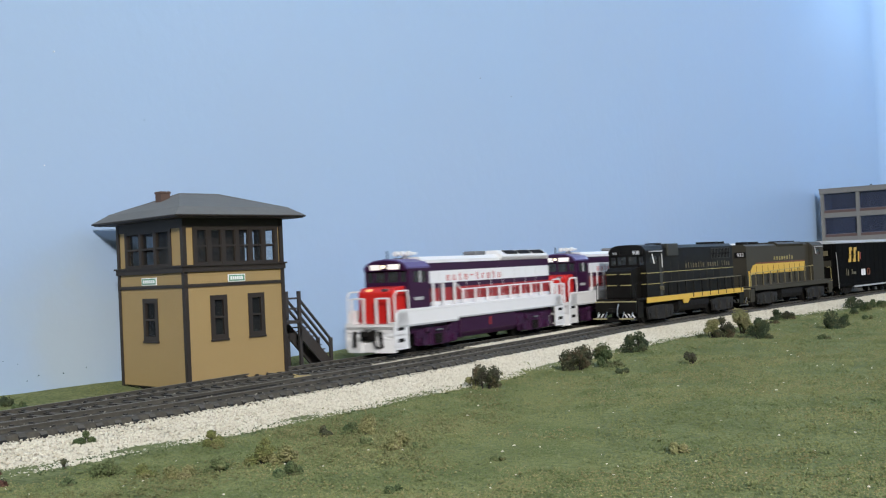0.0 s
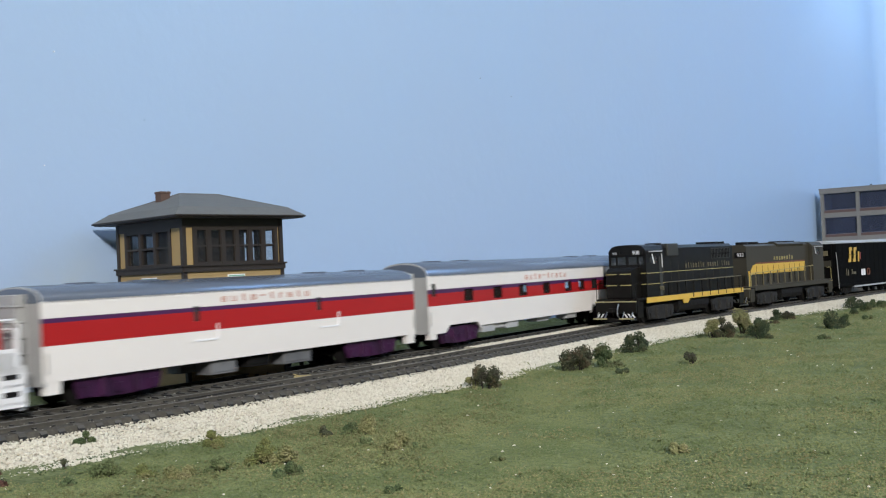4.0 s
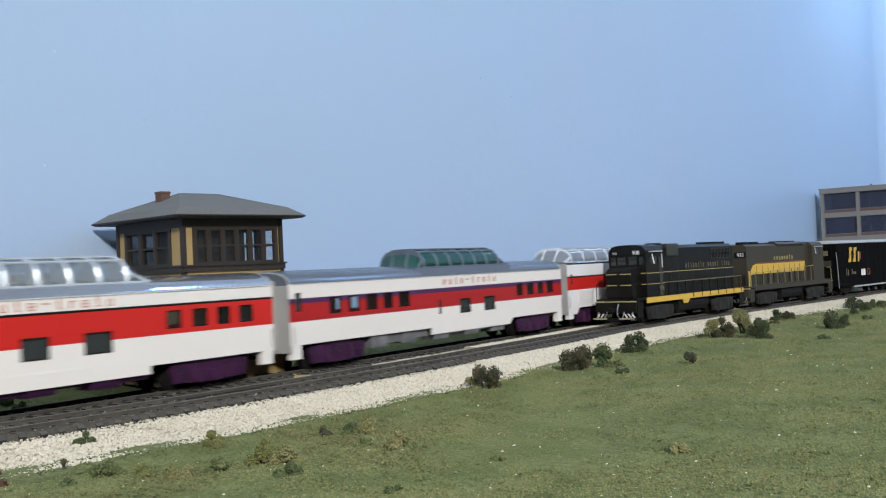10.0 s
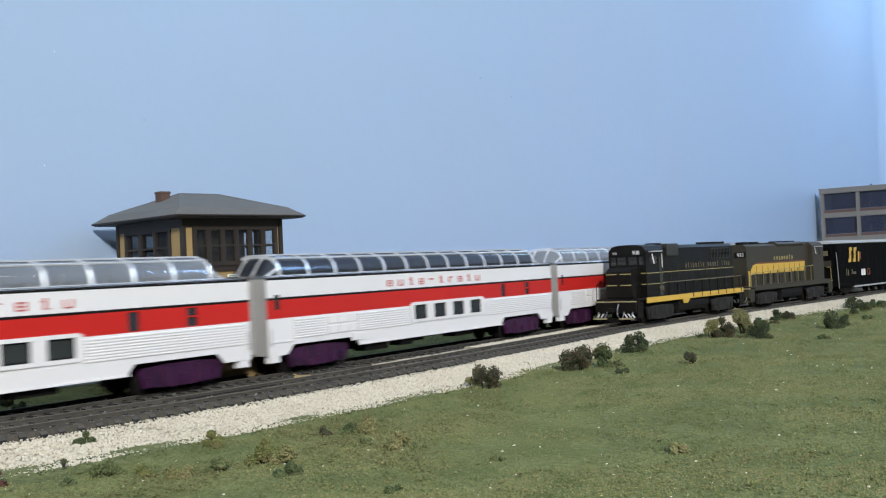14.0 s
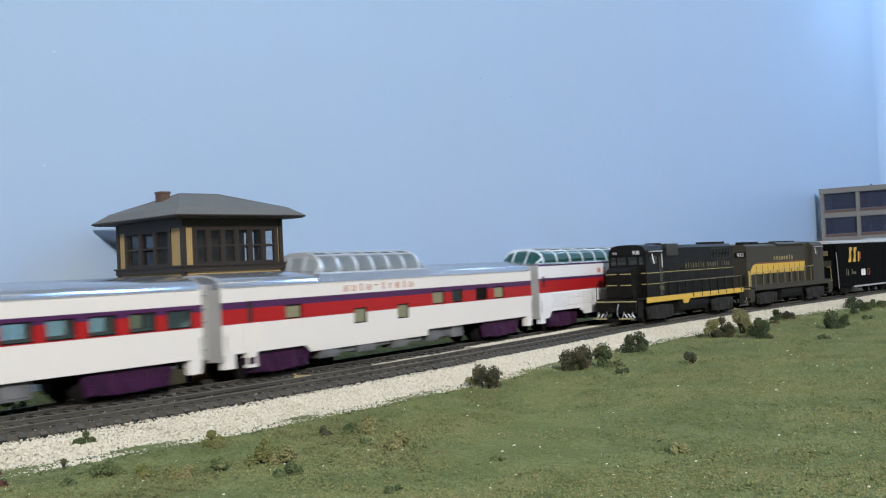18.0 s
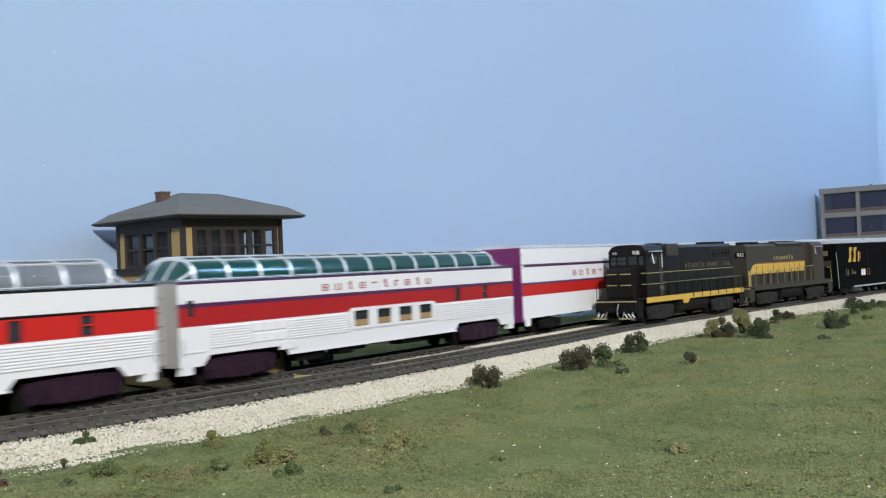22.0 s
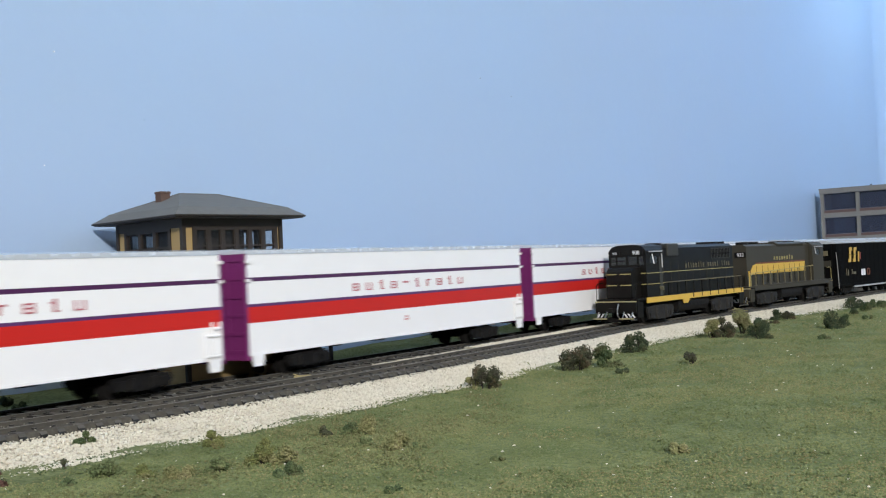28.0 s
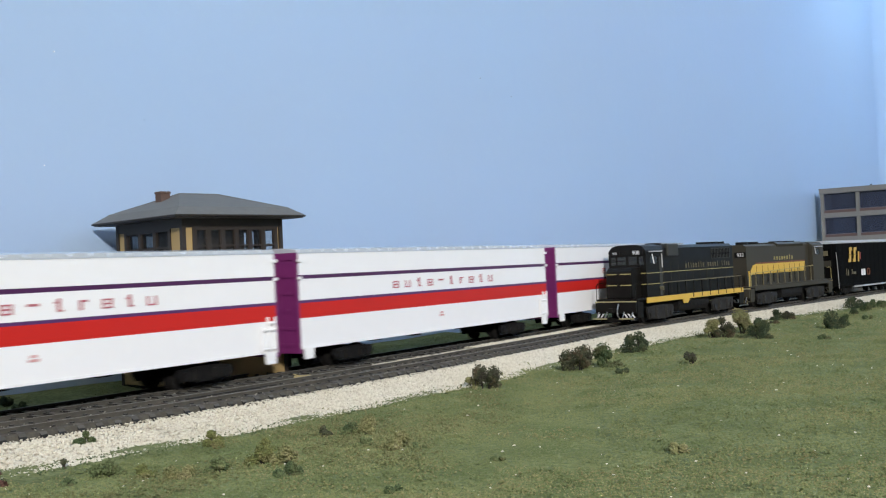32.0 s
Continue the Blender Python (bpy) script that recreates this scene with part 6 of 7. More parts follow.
def signal_tower():
    t = thing("signal_tower", "ochre two storey signal tower with brown trim and grey hip roof", "building", at=pose(-0.1210, 0.4751, 0, rz=math.degrees(0.8234)))
    A, B = 57.9, 58.6
    low = {"f": [(13.6, 23.2, 18.0, 39.2), (35.5, 45.3, 18.0, 39.2)], "s": [(23.6, 36.8, 18.0, 38.8)], "b": [(24, 34, 18, 39)], "e": [(8, 17, 18, 39)]}
    part("foundation", boxes((0.8, A - 0.8, 0.8, B - 0.8, -8, -3.6)), UNDER, t)
    for side, n in (("f", A), ("s", B), ("b", A), ("e", B)):
        bm = bmesh.new()
        pitch = 1.42
        k = 0
        z = -3.86
        while z < 50.4:
            top = min(z + pitch, 50.6)
            wall_plate(bm, side, 1.0, n - 1.0, z, top - 0.14, 0.0, 1.2, low[side])
            wall_plate(bm, side, 1.0, n - 1.0, top - 0.14, top, 0.13, 1.2, low[side])
            z += pitch
            k += 1
        part("siding", bm, OCHRE, t, "ochre clapboard siding")
        bm = bmesh.new()
        wall_plate(bm, side, 0.6, n - 0.6, 43.4, 45.0, -0.55, 0.2)
        wall_plate(bm, side, -0.8, n + 0.8, 50.6, 53.2, -1.2, 1.4)
        wall_plate(bm, side, -1.4, n + 1.4, 53.2, 54.0, -2.0, 1.4)
        wall_plate(bm, side, 0.4, n - 0.4, 71.6, 77.0, -0.3, 1.2)
        part("belt_trim", bm, BROWN, t)
        pan = (6.2, 54.2) if side in "fb" else (4.4, 52.0) if side == "e" else (10.6, 50.4)
        for a, b in ((2.0, pan[0]), (pan[1], n - 2.0)):
            bm = bmesh.new()
            wall_plate(bm, side, a, b, 54.0, 71.6, 0.1, 1.2)
            part("corner_panel", bm, OCHRE, t)
        cnt = 6 if side in "fb" else 3
        step = (pan[1] - pan[0]) / cnt
        for i in range(cnt):
            tower_window(t, side, pan[0] + i * step + 0.25, pan[0] + (i + 1) * step - 0.25, 54.0, 71.6)
        bm = bmesh.new()
        for i in range(cnt + 1):
            wall_plate(bm, side, pan[0] + i * step - 0.9, pan[0] + i * step + 0.9, 54.0, 71.6, -0.5, 1.2)
        part("mullions", bm, BROWN, t)
        for a0, a1, z0, z1 in low[side]:
            tower_window(t, side, a0, a1, z0, z1, 0.5, 2.3)
            bm = bmesh.new()
            wall_plate(bm, side, a0 - 0.3, a1 + 0.3, z0 - 0.7, z0 + 0.2, -0.8, 0.5)
            part("window_sill", bm, BROWN, t)
    for x in (-0.5, A - 1.6):
        for y in (-0.5, B - 1.6):
            part("corner_board", boxes((x, x + 2.1, y, y + 2.1, -5, 77)), BROWN, t)
    part("upper_floor", boxes((1.2, A - 1.2, 1.2, B - 1.2, 50.8, 52.0)), BROWN, t)
    # added dark blocks stand in for the shade of the rooms behind the panes
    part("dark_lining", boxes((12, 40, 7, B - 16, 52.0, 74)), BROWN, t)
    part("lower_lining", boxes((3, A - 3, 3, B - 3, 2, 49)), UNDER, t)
    # hip roof with flared eaves
    o, ze = 8.6, 77.3
    def ring(e, z):
        return [(-e, -e, z), (A + e, -e, z), (A + e, B + e, z), (-e, B + e, z)]
    bm = bmesh.new()
    loft(bm, [ring(o, ze - 0.9), ring(o + 0.2, ze), ring(3.0, ze + 4.0), [(18.5, 29.0, 90.0), (41.5, 29.0, 90.0), (41.5, 30.0, 90.0), (18.5, 30.0, 90.0)]])
    roof = part("roof", bm, SLATE, t, "grey hip roof with flared eaves")
    part("soffit", boxes((-o + 0.5, A + o - 0.5, -o + 0.5, B + o - 0.5, ze - 1.4, ze - 0.85)), BROWN, roof)
    bm = bmesh.new()
    for r in (ring(o + 0.2, ze), ):
        for p, q in zip(r, r[1:] + r[:1]):
            rod(bm, (p[0], p[1], ze - 0.45), (q[0], q[1], ze - 0.45), 0.42, 6)
    part("gutter", bm, BROWN, roof)
    bm = bmesh.new()
    ridge = [(18.5, 29.5, 90.1), (41.5, 29.5, 90.1)]
    rod(bm, *ridge, 0.5)
    for c, e in (((-3, -3, 81), 0), ((-3, B + 3, 81), 0), ((A + 3, -3, 81), 1), ((A + 3, B + 3, 81), 1)):
        rod(bm, c, ridge[e], 0.45)
    part("ridge_cap", bm, SLATE, roof)
    ch = part("chimney", boxes((9.0, 14.2, 31.5, 36.5, 80, 90.2)), BRICK, t, "short brown brick chimney")
    part("chimney_cap", soften(boxes((8.6, 14.6, 31.1, 36.9, 90.2, 91.4)), 0.3), BRICK, ch)
    for side, c, half in (("f", 29, 5.0), ("s", 29.7, 6.6)):
        bm = bmesh.new()
        wall_plate(bm, side, c - half, c + half, 45.2, 48.8, -0.7, -0.3)
        s = part("name_board", bm, WHITE, t, "small pale green name board")
        bm = bmesh.new()
        wall_plate(bm, side, c - half + 0.5, c + half - 0.5, 45.6, 48.4, -0.85, -0.7)
        part("board_field", bm, SIGN, s)
        bm = bmesh.new()
        for i in range(6):
            w = (2 * half - 2.4) / 6
            wall_plate(bm, side, c - half + 1.2 + i * w, c - half + 1.2 + i * w + w * 0.7, 46.2, 47.8, -0.95, -0.85)
        part("board_lettering", bm, WHITE, s)
    # outside stairs
    y0, y1 = 19.0, 31.0
    s = part("stair_landing", boxes((A, 83.0, y0, y1, 21.0, 22.6)), STAIR, t)
    for y in (y0, y1 - 1.2):
        part("stringer", _slab(82, 22.6, 105, -1.5, y, 8.5), STAIR, s)
        for x, z0, z1 in ((82.4, -8, 38.2), (103.5, -8, 11.6), (60.0, 22, 36)):
            part("post", boxes((x, x + 1.8, y, y + 1.4, z0, z1)), STAIR, s)
        for dz in (8.0, 12.5):
            part("hand_rail", _slab(83, 22.6 + dz, 105, -1.5 + dz, y + 0.2, 1.6), STAIR, s)
        for z in (28.5, 34.0):
            part("landing_rail", boxes((A, 83, y + 0.2, y + 1.2, z, z + 1.0)), STAIR, s)
    for i in range(9):
        x, z = 84 + 2.35 * i, 20.6 - 2.55 * i
        part("tread", boxes((x, x + 2.6, y0 + 1, y1 - 1, z, z + 0.6)), STAIR, s)
    part("stair_brace", _slab(58, 20.0, 84, -6.0, y1 - 2.4, 3.5), STAIR, s)
    return t


def _slab(x0, z0, x1, z1, y, thick):
    bm = bmesh.new()
    prism(bm, [(x0, z0), (x1, z1), (x1, z1 - thick), (x0, z0 - thick)], y, y + 1.2, axis=1)
    return bm


signal_tower()

# ---- the framed building by the corner ----
CONCRETE = material("pale_concrete", (0.180, 0.176, 0.168), 0.8, grain=0.15, grain_size=200, blotch=0.2, blotch_size=20)
BRICK_STRIP = material("brick_strip", (0.105, 0.066, 0.062), 0.85, grain=0.4, grain_size=400)
DARK_PANE = glass("factory_pane", (0.045, 0.05, 0.085), 0.12, 0.5, (0.65, 0.7, 0.8), 0.8)
INSIDE = material("dim_interior", (0.16, 0.18, 0.24), 0.9, blotch=0.4, blotch_size=30)


def framed_building():
    """Concrete frame of columns and beams, brick strips under wide windows; x along the facade."""
    bld = thing("framed_building", "pale concrete framed factory building with wide windows", "building", at=pose(0.632, 1.700, 0, rz=-34.0))
    bays, storey, bay = 4, 40.0, 56.0
    L, top = bays * bay + 8, 147.0
    for i in range(bays + 1):
        part("column", boxes((i * bay, i * bay + 5.2, 0, 8, -8, top - 4)), CONCRETE, bld)
    part("parapet", soften(boxes((-1, L + 1, -1, 9, top - 7, top)), 0.4), CONCRETE, bld)
    part("coping", boxes((-1.6, L + 1.6, -1.6, 10, top, top + 1.6)), CONCRETE, bld)
    part("flat_roof", boxes((0, L, 8, 70, top - 6, top - 4)), CONCRETE, bld)
    part("side_wall", boxes((0, 3, 8, 70, -8, top - 6), (L - 3, L, 8, 70, -8, top - 6)), CONCRETE, bld)
    part("back_wall", boxes((3, L - 3, 67, 70, -8, top - 6)), INSIDE, bld)
    z = top - 7
    for k in range(3):
        zb = z - storey + 8
        for i in range(bays):
            x0, x1 = i * bay + 5.2, (i + 1) * bay
            part("brick_strip", boxes((x0, x1, 2, 6, zb, zb + 4.5)), BRICK_STRIP, bld)
            w = bmesh.new()
            holes = []
            nx, nz = 1, 1
            for a in range(nx):
                for c in range(nz):
                    wx, wz = (x1 - x0) / nx, (z - zb - 4.5) / nz
                    holes.append((x0 + a * wx + 0.5, x0 + (a + 1) * wx - 0.5, zb + 4.5 + c * wz + 0.5, zb + 4.5 + (c + 1) * wz - 0.5))
            pierced(w, x0, x1, zb + 4.5, z, 4.0, 4.8, holes)
            win = part("window", w, INSIDE, bld)
            part("pane", boxes((x0, x1, 4.9, 5.1, zb + 4.5, z)), DARK_PANE, win)
        part("beam", boxes((0, L, 1, 8, zb - 8, zb)), CONCRETE, bld)
        part("storey_floor", boxes((3, L - 3, 8, 67, zb - 4, zb)), INSIDE, bld)
        # added pale bars behind the glass stand in for the grid of reflections
        bm = bmesh.new()
        for i in range(7):
            x = 70 + 22 * i
            box(bm, x, x + 2, 30, 34, zb, zb + 22)
            box(bm, x, x + 16, 30, 31, zb + 6 + (i % 3) * 4, zb + 7.2 + (i % 3) * 4)
        part("interior_fitting", bm, PALE_GREY, bld)
        z = zb - 8
    part("roof_pipe", pipe(bmesh.new(), [(80, 4, top), (80, 4, top + 4)], 1.2), UNDER, bld)
    return bld


framed_building()


# ---- bushes and ground cover ----
def crumbs(points, sizes, seed, squash=1.0, jitter=0.35):
    """Many small uneven octahedra at the given places (metres), joined in one mesh."""
    rng = np.random.default_rng(seed)
    base = np.array([(1, 0, 0), (-1, 0, 0), (0, 1, 0), (0, -1, 0), (0, 0, 1), (0, 0, -1)], float)
    tri = np.array([(0, 2, 4), (2, 1, 4), (1, 3, 4), (3, 0, 4), (2, 0, 5), (1, 2, 5), (3, 1, 5), (0, 3, 5)])
    n = len(points)
    v = np.repeat(base[None], n, 0) * (1 + rng.uniform(-jitter, jitter, (n, 6, 1)))
    ang, tilt = rng.uniform(0, 2 * math.pi, n), rng.uniform(-0.7, 0.7, n)
    x, y, z = v[..., 0].copy(), v[..., 1].copy(), v[..., 2].copy()
    y, z = y * np.cos(tilt)[:, None] - z * np.sin(tilt)[:, None], y * np.sin(tilt)[:, None] + z * np.cos(tilt)[:, None]
    v = np.stack([x * np.cos(ang)[:, None] - y * np.sin(ang)[:, None], x * np.sin(ang)[:, None] + y * np.cos(ang)[:, None], z * squash], -1)
    v = v * np.asarray(sizes)[:, None, None] + np.asarray(points)[:, None, :]
    f = (tri[None] + (np.arange(n) * 6)[:, None, None]).reshape(-1, 3)
    me = bpy.data.meshes.new("crumbs")
    me.vertices.add(n * 6)
    me.vertices.foreach_set("co", v.reshape(-1))
    me.loops.add(len(f) * 3)
    me.loops.foreach_set("vertex_index", f.reshape(-1).astype(np.int32))
    me.polygons.add(len(f))
    me.polygons.foreach_set("loop_start", np.arange(0, len(f) * 3, 3, dtype=np.int32))
    me.update(calc_edges=True)
    me.validate()
    return me


def foam(name, tones):
    """Coloured foam: three tones in uneven patches, each crumb lighter or darker."""
    m = material(name, tones[0], 0.95, spec=0.1)
    nt = m.node_tree
    b = nt.nodes["Principled BSDF"]
    co = nt.nodes.new("ShaderNodeTexCoord")
    n = nt.nodes.new("ShaderNodeTexNoise")
    n.inputs["Scale"].default_value, n.inputs["Detail"].default_value = 190.0, 2.0
    nt.links.new(co.outputs["Object"], n.inputs["Vector"])
    ramp = nt.nodes.new("ShaderNodeValToRGB")
    ramp.color_ramp.elements[0].position, ramp.color_ramp.elements[1].position = 0.36, 0.64
    ramp.color_ramp.elements[0].color, ramp.color_ramp.elements[1].color = (*tones[0], 1), (*tones[2], 1)
    ramp.color_ramp.elements.new(0.5).color = (*tones[1], 1)
    nt.links.new(n.outputs["Fac"], ramp.inputs[0])
    rnd = nt.nodes.new("ShaderNodeMapRange")
    rnd.inputs[3].default_value, rnd.inputs[4].default_value = 0.62, 1.25
    nt.links.new(nt.nodes.new("ShaderNodeNewGeometry").outputs["Random Per Island"], rnd.inputs[0])
    mul = nt.nodes.new("ShaderNodeVectorMath")
    mul.operation = "SCALE"
    nt.links.new(ramp.outputs[0], mul.inputs[0])
    nt.links.new(rnd.outputs[0], mul.inputs["Scale"])
    nt.links.new(mul.outputs[0], b.inputs["Base Color"])
    return m


FOLIAGE = {
    "dark": foam("dark_green_foam", ((0.046, 0.062, 0.038), (0.066, 0.086, 0.046), (0.092, 0.098, 0.052))),
    "brown": foam("brown_foam", ((0.060, 0.056, 0.040), (0.074, 0.082, 0.046), (0.112, 0.086, 0.054))),
    "olive": foam("olive_foam", ((0.165, 0.170, 0.076), (0.225, 0.218, 0.098), (0.260, 0.235, 0.122))),
    "moss": foam("moss_foam", ((0.110, 0.128, 0.046), (0.165, 0.172, 0.064), (0.185, 0.172, 0.078))),
    "turfy": foam("turf_green_foam", ((0.100, 0.128, 0.058), (0.130, 0.156, 0.070), (0.170, 0.172, 0.082))),
    "green": foam("mid_green_foam", ((0.060, 0.088, 0.042), (0.094, 0.122, 0.056), (0.132, 0.138, 0.068))),
    "russet": foam("russet_foam", ((0.06, 0.03, 0.022), (0.12, 0.062, 0.045), (0.13, 0.09, 0.06)))}


def bush(x, y, w, hgt, tone, seed):
    """A clump of foam foliage: uneven lobes of crumbs with gaps and stray twigs, w wide and hgt high in mm."""
    rng = np.random.default_rng(seed)
    lobes = max(5, int(w / 2.0))
    pts, size = [], []
    per = int(600 + 110 * w)
    cen = []
    for _ in range(lobes):
        cx = rng.uniform(-0.36, 0.36) * w
        cen.append((cx, rng.uniform(-0.3, 0.3) * w, rng.uniform(0.02, 0.80 - 0.8 * abs(cx) / w) * hgt, rng.uniform(0.15, 0.29) * min(w, hgt * 1.7)))
    for i in range(per):
        cx, cy, cz, r = cen[i % lobes]
        d = rng.normal(size=3)
        d /= np.linalg.norm(d)
        k = r * rng.uniform(0.35, 1.0) * (1.15 if rng.random() < 0.10 else 1.0)
        p = np.array([cx, cy, cz]) + d * k
        p[2] = abs(p[2])
        pts.append(p)
        size.append(rng.uniform(0.26, 0.62) * (0.5 + w / 36))
    z = ground_height(x, y) - 0.0006
    pts = np.array(pts) * MM
    me = crumbs(pts, np.array(size) * MM, seed + 900)
    me.materials.append(FOLIAGE[tone])
    words = {"dark": "dark green foam bush at the edge of the turf", "brown": "brown twiggy foam bush on the turf", "olive": "yellow olive foam bush on the turf",
             "green": "low green foam tuft in the turf", "turfy": "low turf green foam tuft", "moss": "moss green foam bush with straw tips", "russet": "small russet foam bush at the gravel edge"}
    ob = new("bush", me)
    ob.location = (x, y, z)
    stem = bmesh.new()
    for cx, cy, cz, r in cen:
        rod(stem, (cx * 0.3, cy * 0.3, -1.0), (cx, cy, cz), 0.35, 5)
    part("stem", stem, BROWN, ob)
    return tagged(ob, words[tone], "bush", "bushes along the gravel")


BUSHES = [(0.011, 0.469, 9, 9, "olive"), (0.016, 0.468, 14, 15.5, "brown"), (0.066, 0.520, 17, 14.5, "brown"), (0.081, 0.530, 15, 13, "green"), (0.112, 0.608, 18, 14, "dark"),
          (0.180, 0.694, 14, 16, "olive"), (0.187, 0.694, 14, 17, "brown"), (0.207, 0.716, 19, 18, "olive"), (0.206, 0.668, 17, 18, "dark"), (0.213, 0.690, 11, 11, "dark")]
BUSHES2 = [(0.270, 0.836, 13.5, 9.5, "dark"), (0.279, 0.835, 11.5, 7, "brown"), (0.127, 0.532, 10, 7.5, "brown"), (0.385, 0.959, 18, 15, "dark"), (0.277, 0.728, 19, 14, "dark"), (0.289, 0.742, 12, 10, "green"),
           (0.373, 0.912, 12, 9.5, "green"), (-0.1237, 0.344, 6.2, 9.0, "green"), (-0.0795, 0.336, 8.8, 11, "moss"), (-0.0425, 0.352, 5.5, 7, "brown"), (-0.036, 0.355, 6.5, 5, "green")]
BUSHES3 = [(-0.028, 0.349, 9, 6.5, "olive"), (-0.068, 0.293, 8.5, 5.5, "turfy"), (-0.049, 0.303, 13, 7, "olive"), (-0.057, 0.303, 9, 6, "moss"), (-0.046, 0.285, 8, 4.5, "green"), (-0.059, 0.324, 7, 5, "moss"), (-0.018, 0.318, 10, 6, "olive"),
           (-0.1285, 0.286, 6.5, 7.5, "russet"), (-0.100, 0.296, 10, 5, "turfy"), (-0.108, 0.288, 6, 4.0, "green"), (0.064, 0.289, 9, 3.4, "olive"), (0.400, 0.948, 14, 9.5, "green")]
BUSHES4 = [(0.084, 0.497, 11, 4, "dark"), (-0.029, 0.327, 6, 3.6, "turfy"), (-0.077, 0.289, 7, 4.5, "olive"), (-0.015, 0.2575, 4.2, 3.0, "green"), (0.330, 0.800, 11, 4, "green"), (0.235, 0.640, 9, 4, "green"), (0.013, 0.292, 4, 2.8, "turfy"),
           (-0.1192, 0.3135, 3.2, 5, "brown"), (0.345, 0.865, 9, 6, "dark"), (0.255, 0.800, 9, 5, "brown"), (-0.196, 0.452, 7, 6, "dark"), (-0.186, 0.440, 8, 4, "green"), (-0.010, 0.316, 4.5, 3.2, "turfy"), (-0.088, 0.292, 7, 4, "moss")]
for n_bush, row in enumerate(BUSHES + BUSHES2 + BUSHES3 + BUSHES4):
    bush(*row, seed=40 + n_bush)


def scatter_turf(name, count, seed, lo, hi, mat, label, keep=1.0, far=1.15, heap=1, right=28):
    """Crumbs over the turf in front of the track, thinning with distance."""
    rng = np.random.default_rng(seed)
    pts, sz = [], []
    while len(pts) < count:
        d, a = rng.uniform(0.17, far), rng.uniform(-27, right)
        x, y = d * math.sin(radians(a)), d * math.cos(radians(a))
        side = (x - 0.123) * -0.770 + (y - 0.7365) * 0.637 if y > 0.72 else (x + 0.834 * 0.304) * -0.834 + (y - 0.552 * 0.304) * 0.552
        if side > -0.0435 - 0.0035 * min(1.0, max(0.0, (0.50 - y) / 0.15)) + 0.004 * min(1.0, max(0.0, (0.36 - y) / 0.04)) + rng.normal() * 0.0024 + 0.0035 * noise.noise(Vector((x * 55, y * 55, 2.2))) + 0.009 * noise.noise(Vector((x * 210, y * 210, 5.2))):
            continue
        if keep < 1 and noise.noise(Vector((x * 18, y * 18, seed))) < 1 - 2 * keep:
            continue
        low, wide = ground_height(x, y), rng.uniform(0.0012, 0.0032)
        if side > -0.056:
            low = max(low, (-4.1 + (side * 1000 + 17) * 0.167) * MM)
        for k in range(heap):
            s = rng.uniform(lo, hi) * (0.75 + 0.5 * d)
            dx, dy = rng.normal(size=2) * (wide if heap > 1 else 0.0)
            up = 0.0021 * math.exp(-(dx * dx + dy * dy) / (2 * wide * wide)) * rng.random() if heap > 1 else 0.0
            pts.append((x + dx, y + dy, low + s * 0.2 * MM + up))
            sz.append(s * MM)
    me = crumbs(np.array(pts), np.array(sz), seed, 0.7)
    me.materials.append(mat)
    tagged(new(name, me), label, "ground cover", kind="stuff")


scatter_turf("turf_crumbs", 100000, 5, 0.18, 0.5, TURF_LIGHT, "fine green ground foam crumbs")
scatter_turf("turf_crumbs", 42000, 22, 0.16, 0.4, TURF_LIGHT, "fine green ground foam crumbs", far=0.55, right=8)
scatter_turf("turf_crumbs", 30000, 6, 0.18, 0.45, TURF_STRAW, "straw coloured ground foam crumbs", 0.45)
scatter_turf("turf_tufts", 30000, 8, 0.22, 0.56, TURF_LIGHT, "matted tufts of green ground foam", 0.7, heap=13)
scatter_turf("straw_tufts", 9000, 9, 0.2, 0.5, TURF_STRAW, "matted tufts of straw coloured foam", 0.5, heap=9)
scatter_turf("earth_tufts", 9000, 10, 0.2, 0.5, TURF_BROWN, "matted tufts of earth brown foam", 0.42, 0.46, heap=11, right=3)
scatter_turf("pale_chips", 300, 7, 0.2, 0.6, CHIP, "scattered pale gravel chips on the turf")


def scatter_band(name, count, seed, line, i0, i1, s0, s1, zf, lo, hi, mat, label):
    """Stones along a line between two offsets (mm)."""
    rng = np.random.default_rng(seed)
    i = rng.uniform(i0, i1, count)
    s = rng.uniform(s0, s1, count)
    pts = []
    for a, b in zip(i, s):
        p = line.pts[int(a)]
        f = (a - int(a)) * line.step
        b += rng.normal() * 0.6 + 1.1 * noise.noise(Vector((a * 0.9, seed, 0.0)))
        x, y, _ = offset(p[0] + math.cos(p[2]) * f, p[1] + math.sin(p[2]) * f, p[2], b * MM)
        pts.append((x, y, zf(b) * MM))
    me = crumbs(np.array(pts), rng.uniform(lo, hi, count) * MM, seed, 0.8)
    me.materials.append(mat)
    tagged(new(name, me), label, "gravel", kind="stuff")


def shoulder(b):
    return max(-4.1 + min(0, (b + 17) * 0.167), -8.6)


def shoulder_far(b):
    return max(-3.4 + min(0, (b + 17) * 0.2), -8.6)


scatter_band("gravel", 25000, 24, SIDING, 112, 190, -51, -16.8, shoulder_far, 0.28, 0.72, GRAVEL, "pale cream gravel stones of the shoulder")
scatter_band("gravel", 32500, 11, SIDING, 20, 113, -51, -16.7, shoulder, 0.28, 0.72, GRAVEL, "pale cream gravel stones of the shoulder")
scatter_band("gravel", 16500, 12, SIDING, 190, 300, -48, -16.6, shoulder_far, 0.45, 0.8, GRAVEL, "pale cream gravel stones of the shoulder")
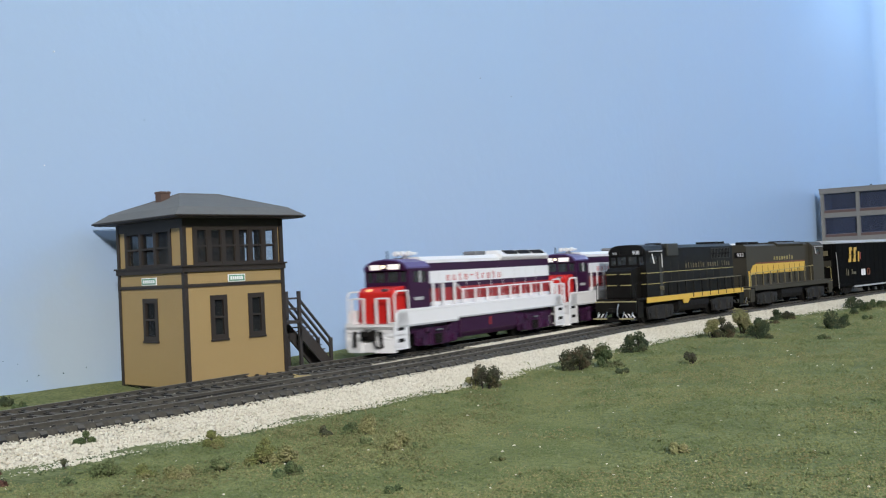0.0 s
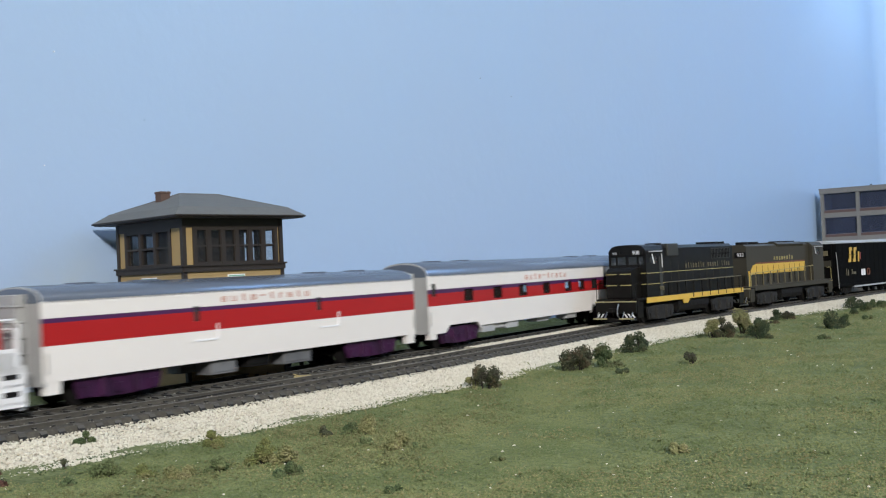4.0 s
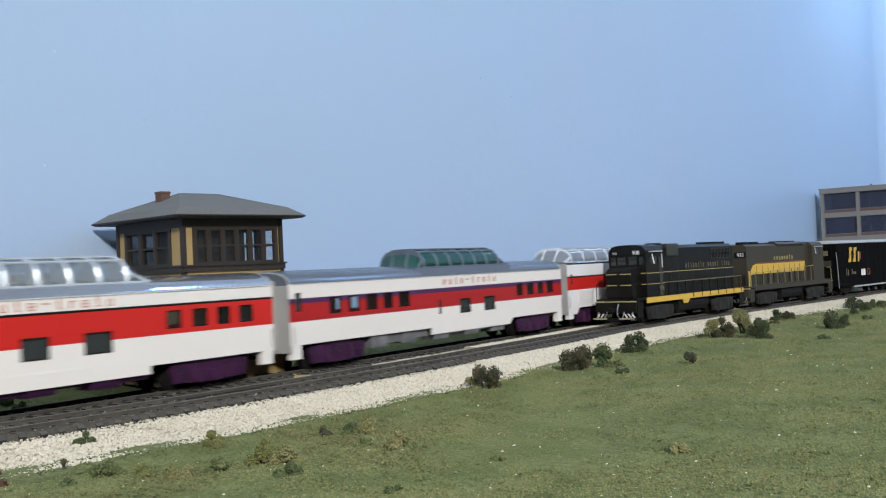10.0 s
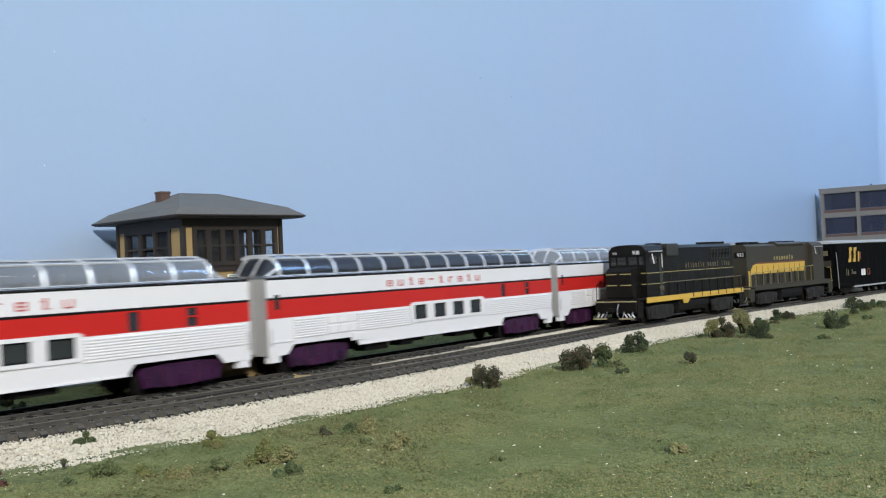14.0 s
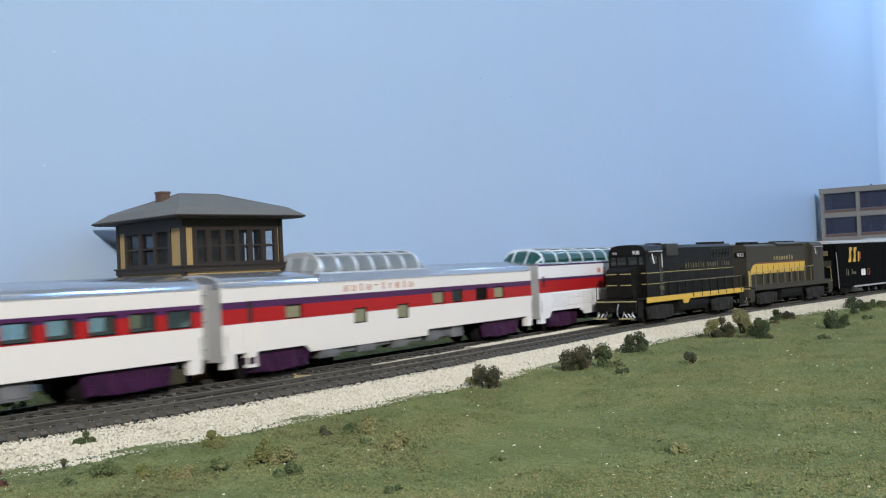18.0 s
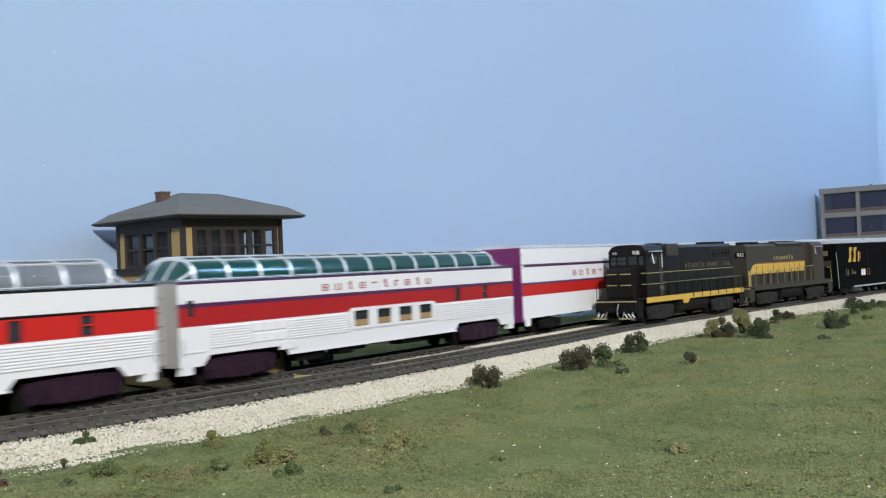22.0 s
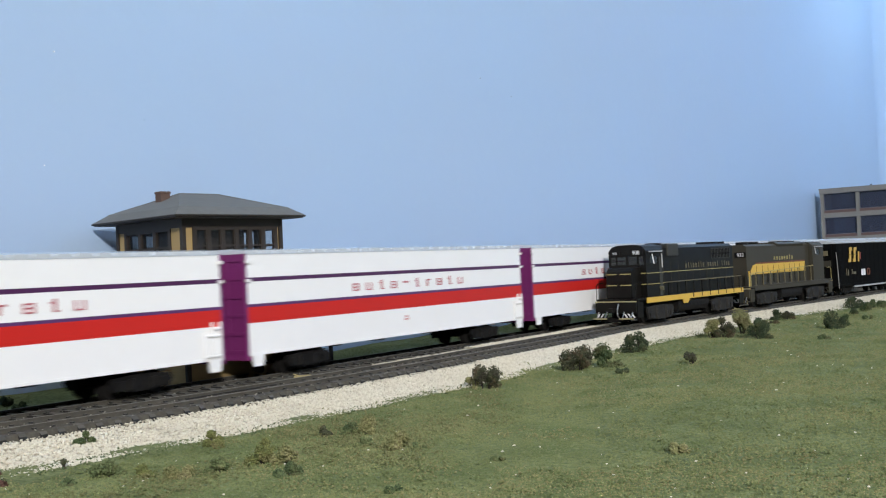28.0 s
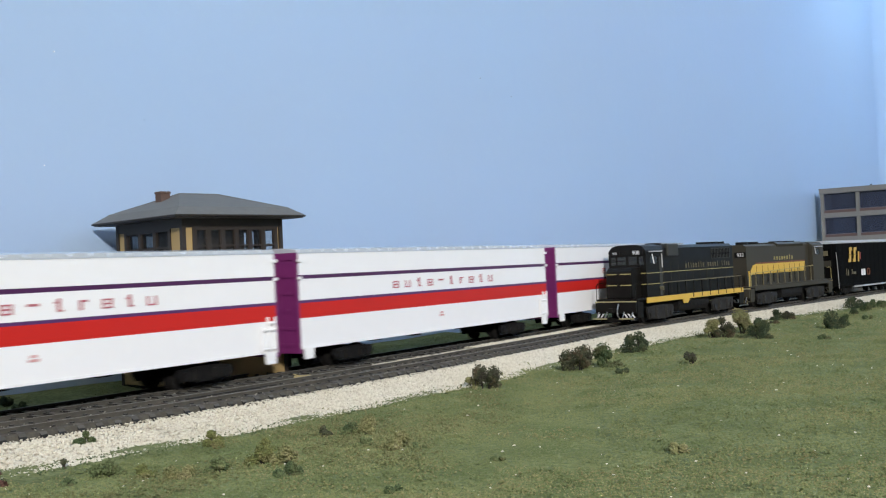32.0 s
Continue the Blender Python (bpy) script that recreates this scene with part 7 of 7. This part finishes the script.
solid("gravel_fill", ribbon(SIDING, 112, 128, [(13.0, -4.0), (15.0, -2.1), (20, -1.9), (24, -4.2)], 2), GRAVEL_BED, "thin pale gravel where the two tracks part", "gravel", kind="structure")
solid("gravel_fill", ribbon(SIDING, 124, 250, [(12.0, -4.0), (13.5, -0.95), (22, -0.7), (26, -4.2)], 2), GRAVEL_BED, "low ridge of pale gravel between the two tracks", "gravel", kind="structure")
scatter_band("gravel", 1300, 20, SIDING, 104, 128, 12.5, 23.0, lambda b: -1.8, 0.28, 0.6, GRAVEL, "thin pale gravel where the tracks part")
scatter_band("gravel", 14000, 13, SIDING, 122, 250, 11.5, 25.0, lambda b: -0.65 if b < 22 else -0.65 - (b - 22) * 0.7, 0.3, 0.6, GRAVEL, "pale gravel between the two tracks")
scatter_band("gravel", 2000, 23, SIDING, 20, 240, -18.0, -16.2, lambda b: -3.6, 0.26, 0.55, GRAVEL, "pale stones lodged between the tie ends")
scatter_band("edge_crumbs", 3600, 21, SIDING, 20, 290, -58, -43.5, lambda b: -8.2, 0.18, 0.48, FOLIAGE["green"], "dark foam crumbs along the gravel edge")
scatter_band("gravel", 700, 18, SIDING, 20, 290, -55, -45, lambda b: -8.2, 0.22, 0.5, GRAVEL, "stray pale stones at the turf edge")
scatter_band("gravel", 600, 19, MAIN, main_i(-0.3), main_i(0.4), -15, 7, lambda b: -1.5, 0.22, 0.45, TRACK_DUST, "pale stones strewn along the main line")
scatter_band("gravel", 650, 14, SIDING, 30, 130, -14, 16, lambda b: -1.6, 0.22, 0.45, TRACK_DUST, "pale stones strewn between the ties")
scatter_band("dark_gravel", 19000, 15, MAIN, main_i(-0.3), main_i(0.75), -15.5, 27, lambda b: -1.95 - max(0, (b - 19) * 0.27), 0.25, 0.5, DARK_GRAVEL, "dark grey gravel between the main line ties")
scatter_band("dark_gravel", 12000, 16, SIDING, 20, 170, -14.8, 18, lambda b: -1.85 - max(0, (b - 10) * 0.1), 0.25, 0.5, DARK_GRAVEL, "dark grey gravel between the siding ties")
scatter_band("turf_crumbs", 20000, 17, MAIN, main_i(-0.3), main_i(0.9), 24, 78, lambda b: -5.2 + max(0, (b - 50) * 0.07), 0.18, 0.42, TURF_LIGHT, "green foam crumbs behind the main line")


# a splinter of wood and a dry leaf lying across the main line
SPLINTER = material("dry_straw_wood", (0.42, 0.33, 0.15), 0.8, grain=0.4, grain_size=600)
bm = bmesh.new()
prism(bm, [(-6.5, -0.5), (-2, -0.75), (3, -0.5), (6.5, -0.1), (4, 0.5), (-1, 0.55), (-5, 0.4)], -0.35, 0.35, axis=2)
rod(bm, (-1.5, 0.2, 0.1), (-3.4, 2.4, 0.9), 0.3, 5)
solid("wood_splinter", bm, SPLINTER, "small straw coloured wood splinter lying on the track", "splinter", at=pose(-0.0702, 0.4883, -0.0014, 4, 3, 58))

# ---- the moving train ----
# distance of the front of the first passenger car along the main line, time by time
RUN = [(0.0, 0.7366), (0.5, 0.632), (1.0, 0.53), (2.0, 0.3224), (3.0, 0.1139), (6.0, -0.5165), (7.0, -0.7275), (8.0, -0.9377), (9.0, -1.145), (10.0, -1.3573), (11.0, -1.5705), (12.0, -1.7928), (13.0, -2.0114), (14.0, -2.2332), (16.6, -2.8095), (17.2, -2.945), (18.0, -3.1224), (19.0, -3.344), (20.0, -3.5706), (21.0, -3.791), (22.0, -4.0076), (23.0, -4.2251), (24.0, -4.4398), (25.0, -4.6552), (28.0, -5.3026), (29.0, -5.5058), (30.0, -5.6966), (31.0, -5.8744), (32.0, -6.0545)]


def run_at(t):
    """Smooth cubic through the RUN table."""
    k = max(i for i in range(len(RUN) - 1) if RUN[i][0] <= t or i == 0)

    def slope(i):
        if i == 0 or i == len(RUN) - 1:
            j = min(max(i, 1), len(RUN) - 1)
            return (RUN[j][1] - RUN[j - 1][1]) / (RUN[j][0] - RUN[j - 1][0])
        return (RUN[i + 1][1] - RUN[i - 1][1]) / (RUN[i + 1][0] - RUN[i - 1][0])
    (t0, a), (t1, b) = RUN[k], RUN[k + 1]
    w = t1 - t0
    u = (t - t0) / w
    return (2 * u ** 3 - 3 * u * u + 1) * a + (u ** 3 - 2 * u * u + u) * w * slope(k) + (3 * u * u - 2 * u ** 3) * b + (u ** 3 - u * u) * w * slope(k + 1)


def car_pose(front, length, turned=False):
    """Pose of a car whose front end stands at that distance, carried by its two trucks."""
    mid, half = front + length / 2, length * 0.34
    a, b = MAIN.at(mid - half), MAIN.at(mid + half)
    h = math.degrees(math.atan2(b[1] - a[1], b[0] - a[0]))
    return pose((a[0] + b[0]) / 2, (a[1] + b[1]) / 2, 0, rz=h + (180 if turned else 0))


def motions():
    times = [i * 0.5 for i in range(65)]
    for ob, back, length, turned in TRAIN:
        walk(ob, [(t, car_pose(run_at(t) + back, length, turned)) for t in times])


motions()
